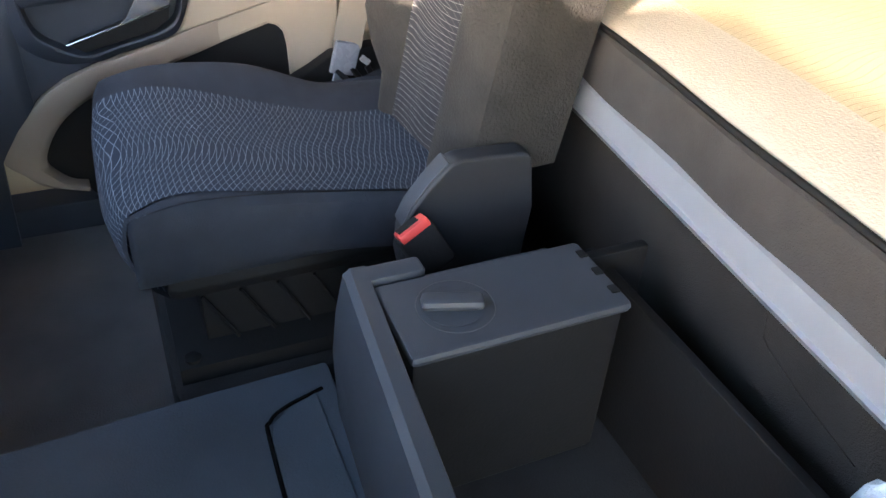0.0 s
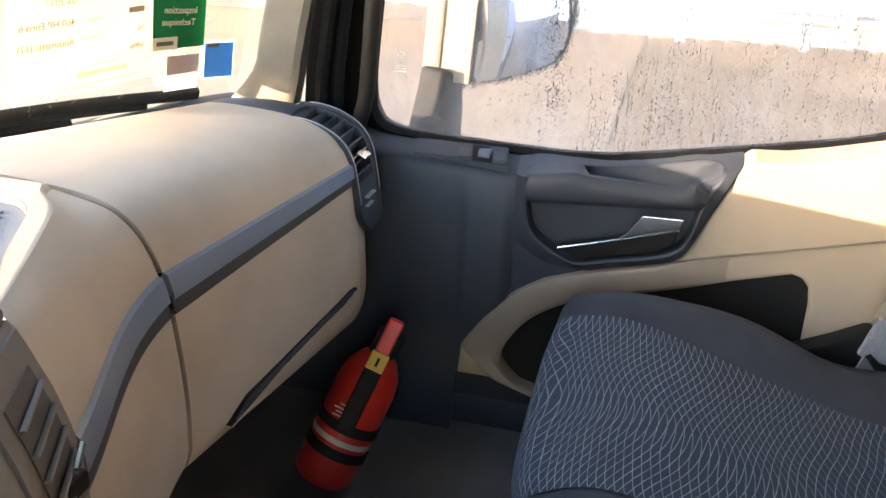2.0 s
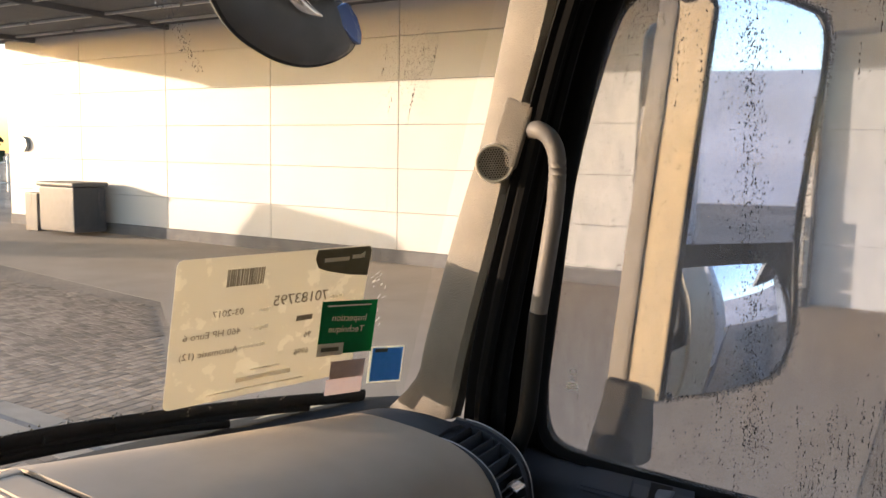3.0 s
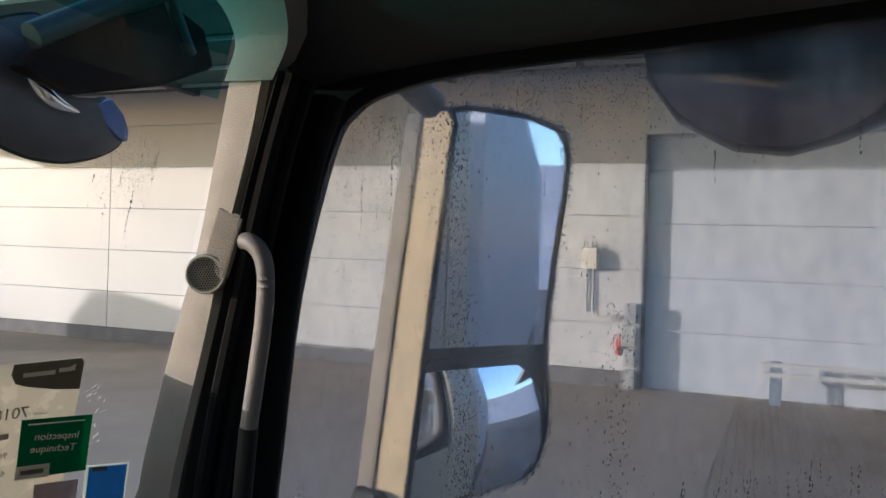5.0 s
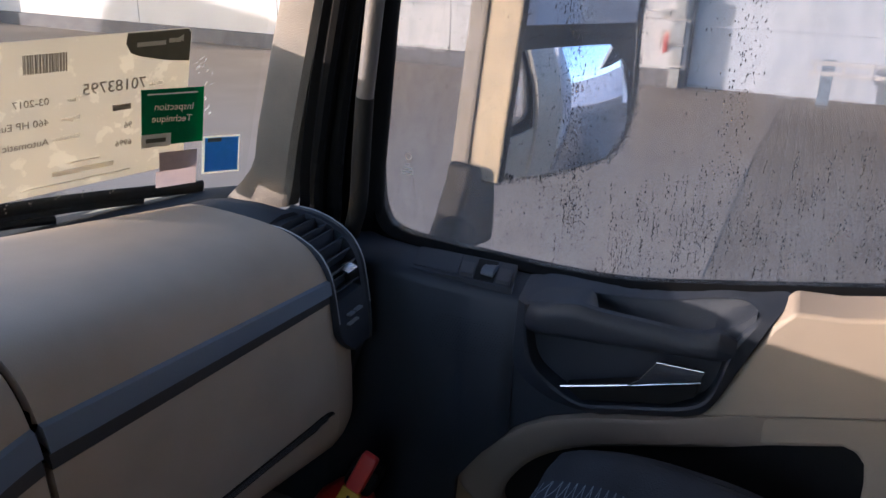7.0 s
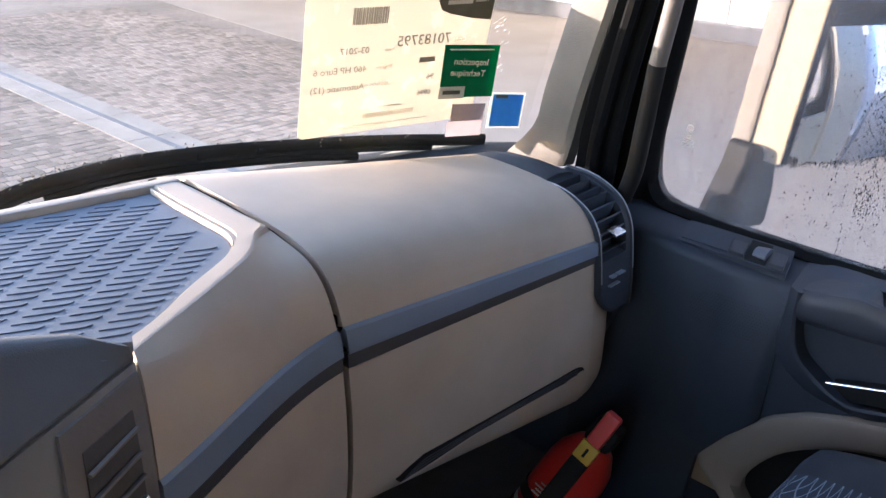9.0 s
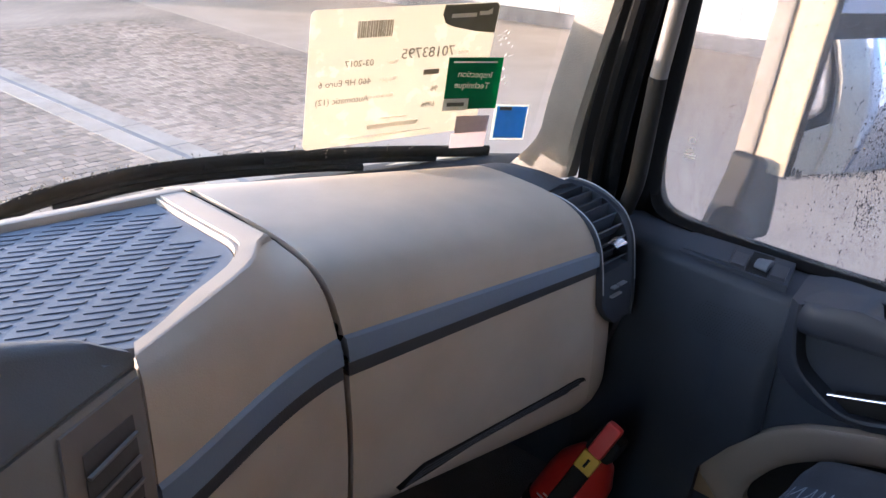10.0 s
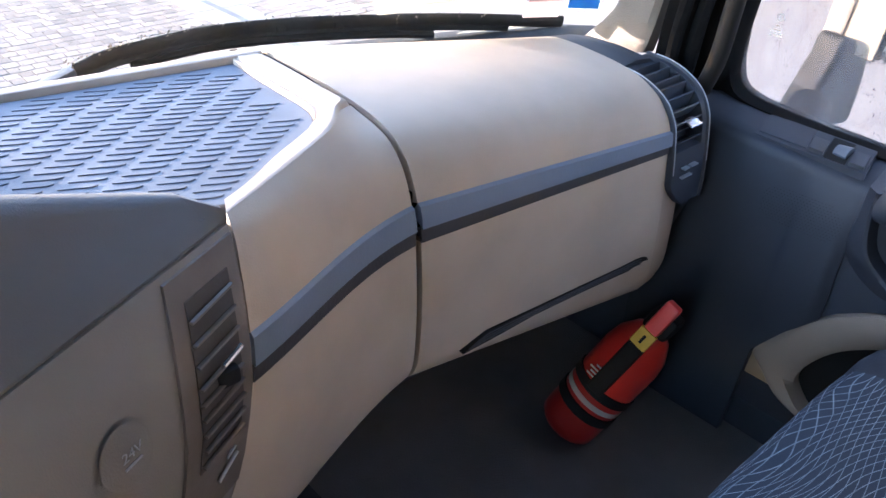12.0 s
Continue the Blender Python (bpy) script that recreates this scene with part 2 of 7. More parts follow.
def box(lo, hi, bevel=0.004, m=None, bm=None):
    own = bmesh.new()
    lo, hi = Vector(lo), Vector(hi)
    bmesh.ops.create_cube(own, size=1, matrix=Matrix.LocRotScale((lo + hi) / 2, None, hi - lo))
    bevelled(own, bevel)
    if m is not None:
        own.transform(m)
    if bm is None:
        return own
    join(bm, own)
    return bm


def join(bm, other):
    me = bpy.data.meshes.new("tmp")
    other.to_mesh(me)
    other.free()
    bm.from_mesh(me)
    bpy.data.meshes.remove(me)
    return bm


def prism(outline, axis, lo, hi, bevel=0.003, segments=2):
    """A flat outline (pairs of the two other axes, in order) given thickness along axis from lo to hi."""
    bm = bmesh.new()
    def place(p, v):
        return {"x": (v, p[0], p[1]), "y": (p[0], v, p[1]), "z": (p[0], p[1], v)}[axis]
    a = [bm.verts.new(place(p, lo)) for p in outline]
    b = [bm.verts.new(place(p, hi)) for p in outline]
    n = len(a)
    bm.faces.new(a[::-1])
    bm.faces.new(b)
    for i in range(n):
        bm.faces.new((a[i], a[(i + 1) % n], b[(i + 1) % n], b[i]))
    bmesh.ops.recalc_face_normals(bm, faces=bm.faces)
    bevelled(bm, bevel, segments)
    return bm


def loft(rings, closed=True, caps=True, bm=None):
    """Skin over rings of equally many points."""
    bm = bm or bmesh.new()
    vs = [[bm.verts.new(p) for p in r] for r in rings]
    n = len(vs[0])
    for r, s in zip(vs, vs[1:]):
        for i in range(n if closed else n - 1):
            j = (i + 1) % n
            bm.faces.new((r[i], r[j], s[j], s[i]))
    if caps and closed:
        bm.faces.new(vs[0][::-1])
        bm.faces.new(vs[-1])
    return bm


def thick(bm, t):
    """Gives an open skin a thickness."""
    bmesh.ops.recalc_face_normals(bm, faces=bm.faces)
    bmesh.ops.solidify(bm, geom=bm.faces[:], thickness=t)
    return bm


def smooth_path(points, n=8):
    """A rounded way through points (Catmull-Rom)."""
    p = [Vector(q) for q in points]
    p = [2 * p[0] - p[1]] + p + [2 * p[-1] - p[-2]]
    out = []
    for a, b, c, d in zip(p, p[1:], p[2:], p[3:]):
        for i in range(n):
            t = i / n
            out.append(0.5 * ((2 * b) + (c - a) * t + (2 * a - 5 * b + 4 * c - d) * t * t + (3 * b - a - 3 * c + d) * t ** 3))
    return out + [p[-2]]


def tube(points, radius, sides=12, flat=1.0, bm=None, normal=None):
    """A bar of round or flattened section along a way."""
    pts = [Vector(p) for p in points]
    up = Vector(normal or (0, 0, 1))
    rings = []
    for i, p in enumerate(pts):
        d = (pts[min(i + 1, len(pts) - 1)] - pts[max(i - 1, 0)]).normalized()
        side = d.cross(up)
        if side.length < 1e-3:
            side = d.cross(Vector((1, 0, 0)))
        side.normalize()
        top = side.cross(d).normalized()
        r = radius[i] if isinstance(radius, (list, tuple)) else radius
        rings.append([p + side * math.cos(a) * r + top * math.sin(a) * r * flat for a in (2 * math.pi * k / sides for k in range(sides))])
    return loft(rings, bm=bm)


def lathe(profile, origin, axis=(0, 0, 1), sides=28):
    """A turned body: (radius, height) pairs round an axis."""
    q = Vector((0, 0, 1)).rotation_difference(Vector(axis)).to_matrix()
    rings = [[Vector(origin) + q @ Vector((r * math.cos(a), r * math.sin(a), h)) for a in (2 * math.pi * k / sides for k in range(sides))] for r, h in profile]
    return loft(rings)


def rounded(w, h, r, n=5):
    """A rounded rectangle about the origin."""
    out = []
    for cx, cy, a0 in ((w / 2 - r, h / 2 - r, 0), (-w / 2 + r, h / 2 - r, 90), (-w / 2 + r, -h / 2 + r, 180), (w / 2 - r, -h / 2 + r, 270)):
        for k in range(n + 1):
            a = radians(a0 + 90 * k / n)
            out.append((cx + r * math.cos(a), cy + r * math.sin(a)))
    return out


def lerp(a, b, t):
    return a + (b - a) * t


def slab(rows, back):
    """A sheet over rows of points, given depth by the vector back, with closed edges."""
    bm = bmesh.new()
    back = Vector(back)
    nr, nc = len(rows), len(rows[0])
    a = [[bm.verts.new(p) for p in r] for r in rows]
    b = [[bm.verts.new(Vector(p) + back) for p in r] for r in rows]
    for i in range(nr - 1):
        for j in range(nc - 1):
            bm.faces.new((a[i][j], a[i + 1][j], a[i + 1][j + 1], a[i][j + 1]))
            bm.faces.new((b[i][j], b[i][j + 1], b[i + 1][j + 1], b[i + 1][j]))
    rim = [(i, 0) for i in range(nr)] + [(nr - 1, j) for j in range(1, nc)] + [(i, nc - 1) for i in range(nr - 2, -1, -1)] + [(0, j) for j in range(nc - 2, 0, -1)]
    for (i, j), (k, l) in zip(rim, rim[1:] + rim[:1]):
        bm.faces.new((a[i][j], b[i][j], b[k][l], a[k][l]))
    return bm


def along(table, v):
    """Straight lines between the pairs of a table, sorted by their first number."""
    if v <= table[0][0]:
        return table[0][1]
    for (a, p), (b, q) in zip(table, table[1:]):
        if v <= b:
            return lerp(p, q, (v - a) / (b - a))
    return table[-1][1]


def translucent(name, colour, second, size):
    """Thin paper that lets light through from behind."""
    m = material(name, colour, 0.6, second=second, stain_size=size)
    n, l = m.node_tree.nodes, m.node_tree.links
    b = n["Principled BSDF"]
    t = n.new("ShaderNodeBsdfTranslucent")
    source = b.inputs["Base Color"].links[0].from_socket
    l.new(source, t.inputs[0])
    mix = n.new("ShaderNodeMixShader")
    mix.inputs[0].default_value = 0.55
    l.new(b.outputs[0], mix.inputs[1])
    l.new(t.outputs[0], mix.inputs[2])
    l.new(mix.outputs[0], n["Material Output"].inputs[0])
    return m


# ---- outside: yard, hall, canopy ----
GROUND = -1.45
HALL = 14.2


def paving():
    m = bpy.data.materials.new("sett_paving")
    m.use_nodes = True
    n, l = m.node_tree.nodes, m.node_tree.links
    b = n["Principled BSDF"]
    b.inputs["Roughness"].default_value = 0.9
    b.inputs["Specular IOR Level"].default_value = 0.08
    tc = n.new("ShaderNodeTexCoord")
    br = n.new("ShaderNodeTexBrick")
    br.inputs["Scale"].default_value = 1.0
    br.inputs["Brick Width"].default_value = 0.15
    br.inputs["Row Height"].default_value = 0.11
    br.inputs["Mortar Size"].default_value = 0.012
    br.inputs["Color1"].default_value = (0.265, 0.225, 0.185, 1)
    br.inputs["Color2"].default_value = (0.31, 0.262, 0.215, 1)
    br.inputs["Mortar"].default_value = (0.245, 0.212, 0.178, 1)
    l.new(tc.outputs["Object"], br.inputs["Vector"])
    big = n.new("ShaderNodeTexNoise")
    big.inputs["Scale"].default_value = 0.35
    big.inputs["Detail"].default_value = 6
    l.new(tc.outputs["Object"], big.inputs["Vector"])
    r = n.new("ShaderNodeMapRange")
    r.inputs[1].default_value, r.inputs[2].default_value, r.inputs[3].default_value, r.inputs[4].default_value = 0.35, 0.7, 0.75, 1.25
    l.new(big.outputs[0], r.inputs[0])
    mul = n.new("ShaderNodeMix")
    mul.data_type, mul.blend_type = "RGBA", "MULTIPLY"
    mul.inputs[0].default_value = 1
    l.new(br.outputs["Color"], mul.inputs[6])
    l.new(r.outputs[0], mul.inputs[7])
    l.new(mul.outputs[2], b.inputs["Base Color"])
    bump = n.new("ShaderNodeBump")
    bump.inputs["Distance"].default_value = 0.002
    l.new(br.outputs["Fac"], bump.inputs["Height"])
    bump.invert = True
    l.new(bump.outputs[0], b.inputs["Normal"])
    return m


PAVING = paving()
structure("ground", box((-400, -400, GROUND - 0.3), (400, 400, GROUND), 0), PAVING, "worn grey sett paving of a truck yard", "ground", False)

bm = bmesh.new()
for k in range(40):
    y = -6 + k * 1.0
    box((3.45, y + 0.006, GROUND - 0.05), (4.0, y + 0.994, GROUND + 0.012), 0.006, bm=bm)
gully = tagged(part("concrete_gully", bm, CONCRETE, None, "pale concrete drainage strip set flush in the sett paving"), category="gully", kind="structure")
part("channel", box((3.69, -6, GROUND + 0.008), (3.76, 34, GROUND + 0.016), 0.002), PLINTH, gully, "dark slot along the strip")

APRON = material("smooth_apron", (0.36, 0.31, 0.26), 0.95, spec=0.1, grain=0.4, grain_size=0.02, stain=0.14, stain_size=0.9)
structure("pavement_apron", prism([(14.3, 0.80), (9.6, 1.0), (4.02, 1.12), (4.02, 5.2), (8.15, 11.0), (9.2, 19.5), (9.0, 40), (14.3, 40)], "z", GROUND - 0.05, GROUND + 0.003, 0), APRON, "smooth pale concrete apron before the hall", "pavement", False)

hall = thing("hall_building", "long white sandwich-panel hall with a canopy, sunlit", "building")
JOINTS = [2.43, 6.8, 10.7, 14.45, 18.2, 21.9, 25.65]
LEVELS = [-1.15, -0.32, 0.63, 1.58, 2.52, 3.45, 4.2]
for y0, y1 in zip(JOINTS, JOINTS[1:]):
    for z0, z1 in zip(LEVELS, LEVELS[1:]):
        part("panel", box((HALL, y0 + 0.010, z0 + 0.005), (HALL + 0.12, y1 - 0.010, z1 - 0.005), 0.005), FACADE, hall)
part("backing_wall", box((HALL + 0.05, 2.44, GROUND), (HALL + 6, 25.62, 4.2), 0), PLINTH, hall)
part("plinth", box((HALL - 0.03, 2.40, GROUND), (HALL + 0.1, 25.66, -1.15), 0.01), PLINTH, hall, "dark grey plinth")
# the recessed part with the large door
for i, (z0, z1) in enumerate(((GROUND, -0.42), (-0.42, 0.52), (0.52, 1.46), (1.46, 2.40), (2.40, 3.0))):
    part("door_panel", box((HALL + 0.26, -22, z0 + 0.003), (HALL + 0.38, 2.43, z1 - 0.003), 0.003), FACADE_DOOR, hall)
part("lintel", box((HALL - 0.02, -22, 3.0), (HALL + 0.5, 2.43, 4.2), 0.01), FACADE_DOOR, hall)
part("recess_wall", box((HALL + 0.40, -22, GROUND), (HALL + 6, 2.42, 4.2), 0), PLINTH, hall)
part("reveal", box((HALL + 0.02, 2.40, GROUND), (HALL + 0.46, 2.47, 4.2), 0.006), PLINTH, hall)

canopy = thing("canopy", "wide flat canopy with dark soffit and pale fascia along the hall", "canopy")
part("soffit", box((8.05, -22, 4.2), (HALL + 0.3, 27.2, 4.32), 0), SOFFIT, canopy)
part("fascia", box((7.95, -22, 4.12), (8.1, 27.2, 4.58), 0.01), FASCIA, canopy, "pale fascia board")
for k in range(8):
    y = -18 + k * 6.0
    part("beam", box((8.1, y, 4.06), (HALL, y + 0.16, 4.2), 0.01), SOFFIT, canopy)
for x in (10.5, 12.3, 13.6):
    for k in range(16):
        part("light_strip", box((x, -20 + k * 2.95, 4.13), (x + 0.06, -17.2 + k * 2.95, 4.19), 0.004), FACADE, canopy)

railing = thing("guard_rail", "white-painted double guard rail on posts before the hall", "railing")
POSTPAINT = material("blue_grey_post_paint", (0.20, 0.26, 0.34), 0.5, stain=0.3, stain_size=0.08)
for z in (-0.99, -0.83):
    part("rail", box((13.86, -13.5, z), (13.9, 0.52, z + 0.07), 0.01), FACADE, railing)
for k in range(34):
    part("rail_plate", box((13.845, 0.42 - k * 0.40, -1.0), (13.86, 0.46 - k * 0.40, -0.75), 0.004), FACADE, railing)
for k in range(7):
    part("post", box((13.9, 0.16 - k * 1.94, GROUND), (13.96, 0.34 - k * 1.94, -0.74), 0.01), POSTPAINT, railing)

meter = thing("meter_box", "small white electric meter box with two conduits on the hall wall", "box")
part("body", box((HALL - 0.22, 3.2, 0.63), (HALL, 3.46, 1.0), 0.012), material("meter_plastic", (0.75, 0.72, 0.62), 0.5, stain=0.15), meter)
for y in (3.28, 3.4):
    part("conduit", tube([(HALL - 0.03, y, 0.63), (HALL - 0.03, y, 0.0), (HALL - 0.03, y, -0.14)], 0.022, 8), FACADE, meter)
part("conduit", tube(smooth_path([(HALL - 0.03, 3.28, -0.1), (HALL - 0.03, 3.2, -0.2), (HALL - 0.03, 2.9, -0.22)]), 0.022, 8), FACADE, meter)
for y in (3.24, 3.31, 3.40, 3.45):
    part("cable", tube([(HALL - 0.1, y, 1.0), (HALL - 0.1, y, 1.12)], 0.012, 6), STEEL, meter)

switchgear = thing("switch_cabinet", "stack of grey switch boxes on the wall corner", "switchgear")
for z0, z1, w in ((-0.28, 0.05, 0.2), (-0.7, -0.34, 0.24), (-1.05, -0.74, 0.2), (-1.42, -1.1, 0.18)):
    part("housing", box((HALL - 0.16, 2.5, z0), (HALL, 2.5 + w, z1), 0.012), STEEL, switchgear)
part("junction_box", box((HALL - 0.1, 2.78, -0.26), (HALL, 2.93, -0.16), 0.01), STEEL, switchgear)
wall_ext = thing("wall_extinguisher", "small red fire extinguisher beside the grey switch boxes", "extinguisher")
part("cylinder", lathe([(0.0, -0.86), (0.036, -0.86), (0.04, -0.83), (0.04, -0.60), (0.026, -0.55), (0.015, -0.53), (0.015, -0.50), (0, -0.50)], (HALL - 0.06, 2.80, 0)), RED, wall_ext)
part("hose", tube(smooth_path([(HALL - 0.07, 2.82, -0.50), (HALL - 0.09, 2.88, -0.54), (HALL - 0.09, 2.88, -0.76)]), 0.010, 6), BLACK, wall_ext)

lamp = thing("wall_lamp", "round grey bulkhead fitting on the hall wall", "lamp")
part("body", lathe([(0, 0), (0.22, 0), (0.24, 0.06), (0.2, 0.12), (0, 0.12)], (HALL, 24.7, 1.05), (-1, 0, 0)), STEEL, lamp)

bin1 = thing("waste_container", "dark wheeled waste container by the hall wall", "container")
part("body", box((12.9, 20.4, GROUND + 0.1), (13.9, 22.0, -0.1), 0.05), DARK, bin1)
part("lid", box((12.85, 20.35, -0.1), (13.95, 22.05, 0.02), 0.04), GREY, bin1)
bin2 = thing("waste_bin", "dark tall bin by the hall wall", "container")
part("body", box((13.2, 22.6, GROUND), (13.8, 23.2, -0.35), 0.03), DARK, bin2)

# the far end of the yard
fence = thing("palisade_fence", "grey steel palisade fence at the end of the yard", "fence")
for k in range(60):
    part("pale", box((8 + k * 0.5, 44.0, GROUND), (8.09 + k * 0.5, 44.05, 0.5), 0.005), STEEL, fence)
for z in (-1.0, 0.1):
    part("fence_rail", box((8, 44.05, z), (38, 44.1, z + 0.08), 0.005), STEEL, fence)
LEAF = material("dark_leaves", (0.05, 0.07, 0.03), 0.8, second=(0.025, 0.035, 0.018), stain_size=0.8)
BARK = material("bark", (0.07, 0.055, 0.045), 0.9, grain=1, grain_size=0.03, stain=0.3)
rng = random.Random(5)
for k, (x, y, h) in enumerate(((21, 60, 6.5), (25, 64, 8.0), (29, 60, 6.8), (16, 70, 5.2), (34, 66, 7.5))):
    tree = thing("tree", "dark bushy tree behind the yard fence", "tree", "trees behind the fence")
    part("trunk", tube([(x, y, GROUND), (x + 0.1, y, 0.6), (x, y, h * 0.6)], [0.25, 0.2, 0.08], 8), BARK, tree)
    bm = bmesh.new()
    for i in range(420):
        a, u = rng.uniform(0, 6.283), rng.random()
        rad = 2.6 * math.sqrt(rng.random()) * (1 - 0.55 * u)
        c = Vector((x + math.cos(a) * rad, y + math.sin(a) * rad, GROUND + 1.2 + u * (h - 1.2 - GROUND) * 0.85))
        s = rng.uniform(0.25, 0.5)
        mm = Matrix.LocRotScale(c, Euler((rng.uniform(0, 6), rng.uniform(0, 6), rng.uniform(0, 6))), (s, s, s * 0.25))
        v = [bm.verts.new(mm @ Vector(p)) for p in ((-1, -0.4, 0), (0, -0.9, 0.3), (1, 0.1, 0), (0.1, 0.9, -0.3))]
        bm.faces.new(v)
    part("crown", bm, LEAF, tree, smooth=False)
CARBLUE = material("blue_car_paint", (0.05, 0.10, 0.2), 0.3, coat=0.5)
car = thing("parked_car", "small dark blue car parked at the yard fence", "car", at=(0, 0, 0))
part("body", prism([(40.0, GROUND + 0.25), (40.0, -0.7), (40.9, -0.55), (41.4, -0.05), (42.9, -0.02), (43.6, -0.55), (43.7, -1.1), (43.6, GROUND + 0.25)], "x", 15.2, 16.9, 0.08), CARBLUE, car)
part("side_window", prism([(41.1, -0.52), (41.5, -0.1), (42.8, -0.08), (43.3, -0.52)], "x", 15.18, 15.21, 0.005), BLACK, car)
for y in (40.7, 42.9):
    part("wheel", lathe([(0, 0), (0.3, 0), (0.32, 0.05), (0.32, 0.18), (0, 0.18)], (15.15, y, GROUND + 0.32), (1, 0, 0), 20), BLACK, car)
mast = thing("floodlight_mast", "thin mast with a floodlight above the canopy", "lamp")
part("pole", tube([(8.4, 24.5, 4.25), (8.4, 24.5, 8.2)], 0.05, 8), STEEL, mast)
part("floodlight", box((8.1, 24.2, 6.3), (8.3, 24.8, 6.7), 0.02, pose(0, 0, 0, 0, 0, 0)), GREY, mast)
for k in range(2):
    part("bracket", tube([(8.4, 24.5, 7.0 + k), (8.4, 26.4, 4.75)], 0.02, 6), STEEL, mast)


# ---- the cab shell ----
def screen_y(x, z):
    return 1.70 - 0.2 * x * x - 0.25 * (z - 0.55)


structure("floor", box((-1.15, -0.75, -0.09), (1.04, 1.75, -0.03), 0), FOOTWELL, "worn grey carpeted cab floor", "floor")
structure("wall_rear", box((-1.15, -0.8, -0.09), (1.16, -0.75, 1.75), 0), LINING, "pale rear wall of the cab", "wall")
structure("wall_left", box((-1.2, -0.8, -0.09), (-1.15, 0.4, 1.75), 0), LINING, "pale side wall of the sleeper", "wall")
structure("ceiling", box((-1.2, -0.8, 1.55), (1.16, 1.30, 1.6), 0), HEADER, "dark cab headliner", "ceiling")
structure("wall_right", box((1.06, -0.8, -0.09), (1.12, 0.30, 1.75), 0), LINING, "pale side wall beside the bunk", "wall")
structure("firewall", box((-1.1, 1.48, -0.09), (0.99, 1.53, 0.50), 0), DARK, "dark bulkhead under the dashboard", "wall")
structure("door_left_header", box((-1.15, 0.4, 1.25), (-1.1, 1.3, 1.6), 0), DARK_DOOR, "header over the open driver's door", "trim")
structure("kick_panel", box((1.0, 1.27, -0.09), (1.06, 1.53, 0.45), 0), DARK, "dark kick panel ahead of the door", "panel")
structure("cab_side", box((1.13, -0.82, -0.9), (1.16, 0.30, 1.75), 0), CREAM, "cream outer side of the cab", "panel")
own_body = thing("truck_body", "pale box body of the truck behind the cab", "truck body")
part("fairing", prism([(-0.85, -0.9), (-0.85, 1.75), (-1.4, 2.0), (-1.55, 1.2), (-1.5, -0.9)], "x", 1.10, 1.16, 0.01), CREAM, own_body)
part("box", box((-1.25, -13.0, -0.35), (1.22, -1.7, 2.4), 0.02), FACADE, own_body)
part("skirt", box((1.16, -12.5, -1.1), (1.20, -2.0, -0.4), 0.01), PLINTH, own_body)
structure("front_skirt", box((-1.15, 1.58, -1.0), (1.05, 1.62, 0.50), 0), CREAM, "cream front panel of the cab", "panel")

# engine tunnel with its rubber mat
tunnel = tagged(part("engine_tunnel", box((-0.5, 0.32, -0.06), (0.355, 1.40, 0.085), 0.03), CARPET, None, "low raised tunnel between the seats under a rubber mat"), category="floor", kind="structure")
part("mat", prism([(-0.48, 0.66), (0.352, 0.655), (0.346, 0.86), (0.333, 1.06), (0.30, 1.37), (-0.48, 1.37)], "z", 0.084, 0.1, 0.006), MAT, tunnel, "dark blue-grey rubber mat")
part("mat_insert", prism([(-0.3, 0.685), (0.296, 0.685), (0.281, 0.726), (0.264, 0.749), (0.235, 0.757), (-0.3, 0.772)], "z", 0.1, 0.1035, 0.002), MAT, tunnel)
part("mat_groove", tube(smooth_path([(-0.3, 0.776, 0.101), (0.0, 0.767, 0.101), (0.235, 0.760, 0.101), (0.268, 0.753, 0.101), (0.286, 0.728, 0.101), (0.302, 0.675, 0.101)]), 0.0028, 6), GAPMAT, tunnel)
structure("seat_platform", box((0.357, 0.15, -0.06), (1.0, 0.86, 0.085), 0.02), CARPET, "dark platform under the passenger seat", "platform")

# windscreen with its tinted band
rings = [[(x, screen_y(x, z), z) for x in [lerp(-1.06, 1.06, i / 28) for i in range(29)]] for z in [lerp(0.50, 1.34, j / 10) for j in range(11)]]
ws = structure("window_1", loft(rings, closed=False), SCREEN, "large curved windscreen, slightly dirty", "window")
ws.visible_shadow = False
BAND_FOOT = [(0.0, 1.245), (0.60, 1.238), (0.68, 1.222), (0.76, 1.178), (0.86, 1.155), (1.06, 1.140)]
def tint_band(up0, up1):
    """A strip of the windscreen's tinted upper edge, from up0 to up1 of the way from its foot to the top."""
    rows = []
    for i in range(41):
        x = lerp(-1.05, 1.05, i / 40)
        foot = along(BAND_FOOT, abs(x))
        rows.append([(x, screen_y(x, lerp(foot, 1.345, lerp(up0, up1, j / 4))) + 0.004, lerp(foot, 1.345, lerp(up0, up1, j / 4))) for j in range(5)])
    return loft(rows, closed=False)
part("tint_band", tint_band(0.0, 0.30), glass("pale_tinted_glass", 0.02, (0.45, 0.80, 0.79)), ws, "teal tinted band, pale at its foot")
part("tint_band", tint_band(0.302, 1.0), BAND, ws, "teal tinted band")
rings = [[(x, screen_y(x, 1.32) + dy, z) for x in [lerp(-1.08, 1.08, i / 20) for i in range(21)]] for dy, z in ((0.02, 1.33), (-0.03, 1.31), (-0.06, 1.36), (-0.10, 1.5), (-0.2, 1.58), (0.05, 1.62))]
structure("header_front", loft(rings, closed=False), HEADER, "dark header above the windscreen", "trim")

structure("wall_yard_end", box((-60, -46, GROUND), (60, -45, 6), 0), material("blue_grey_wall", (0.26, 0.31, 0.42), 0.7, stain=0.3, stain_size=3.0), "plain pale wall that closes the yard", "wall")

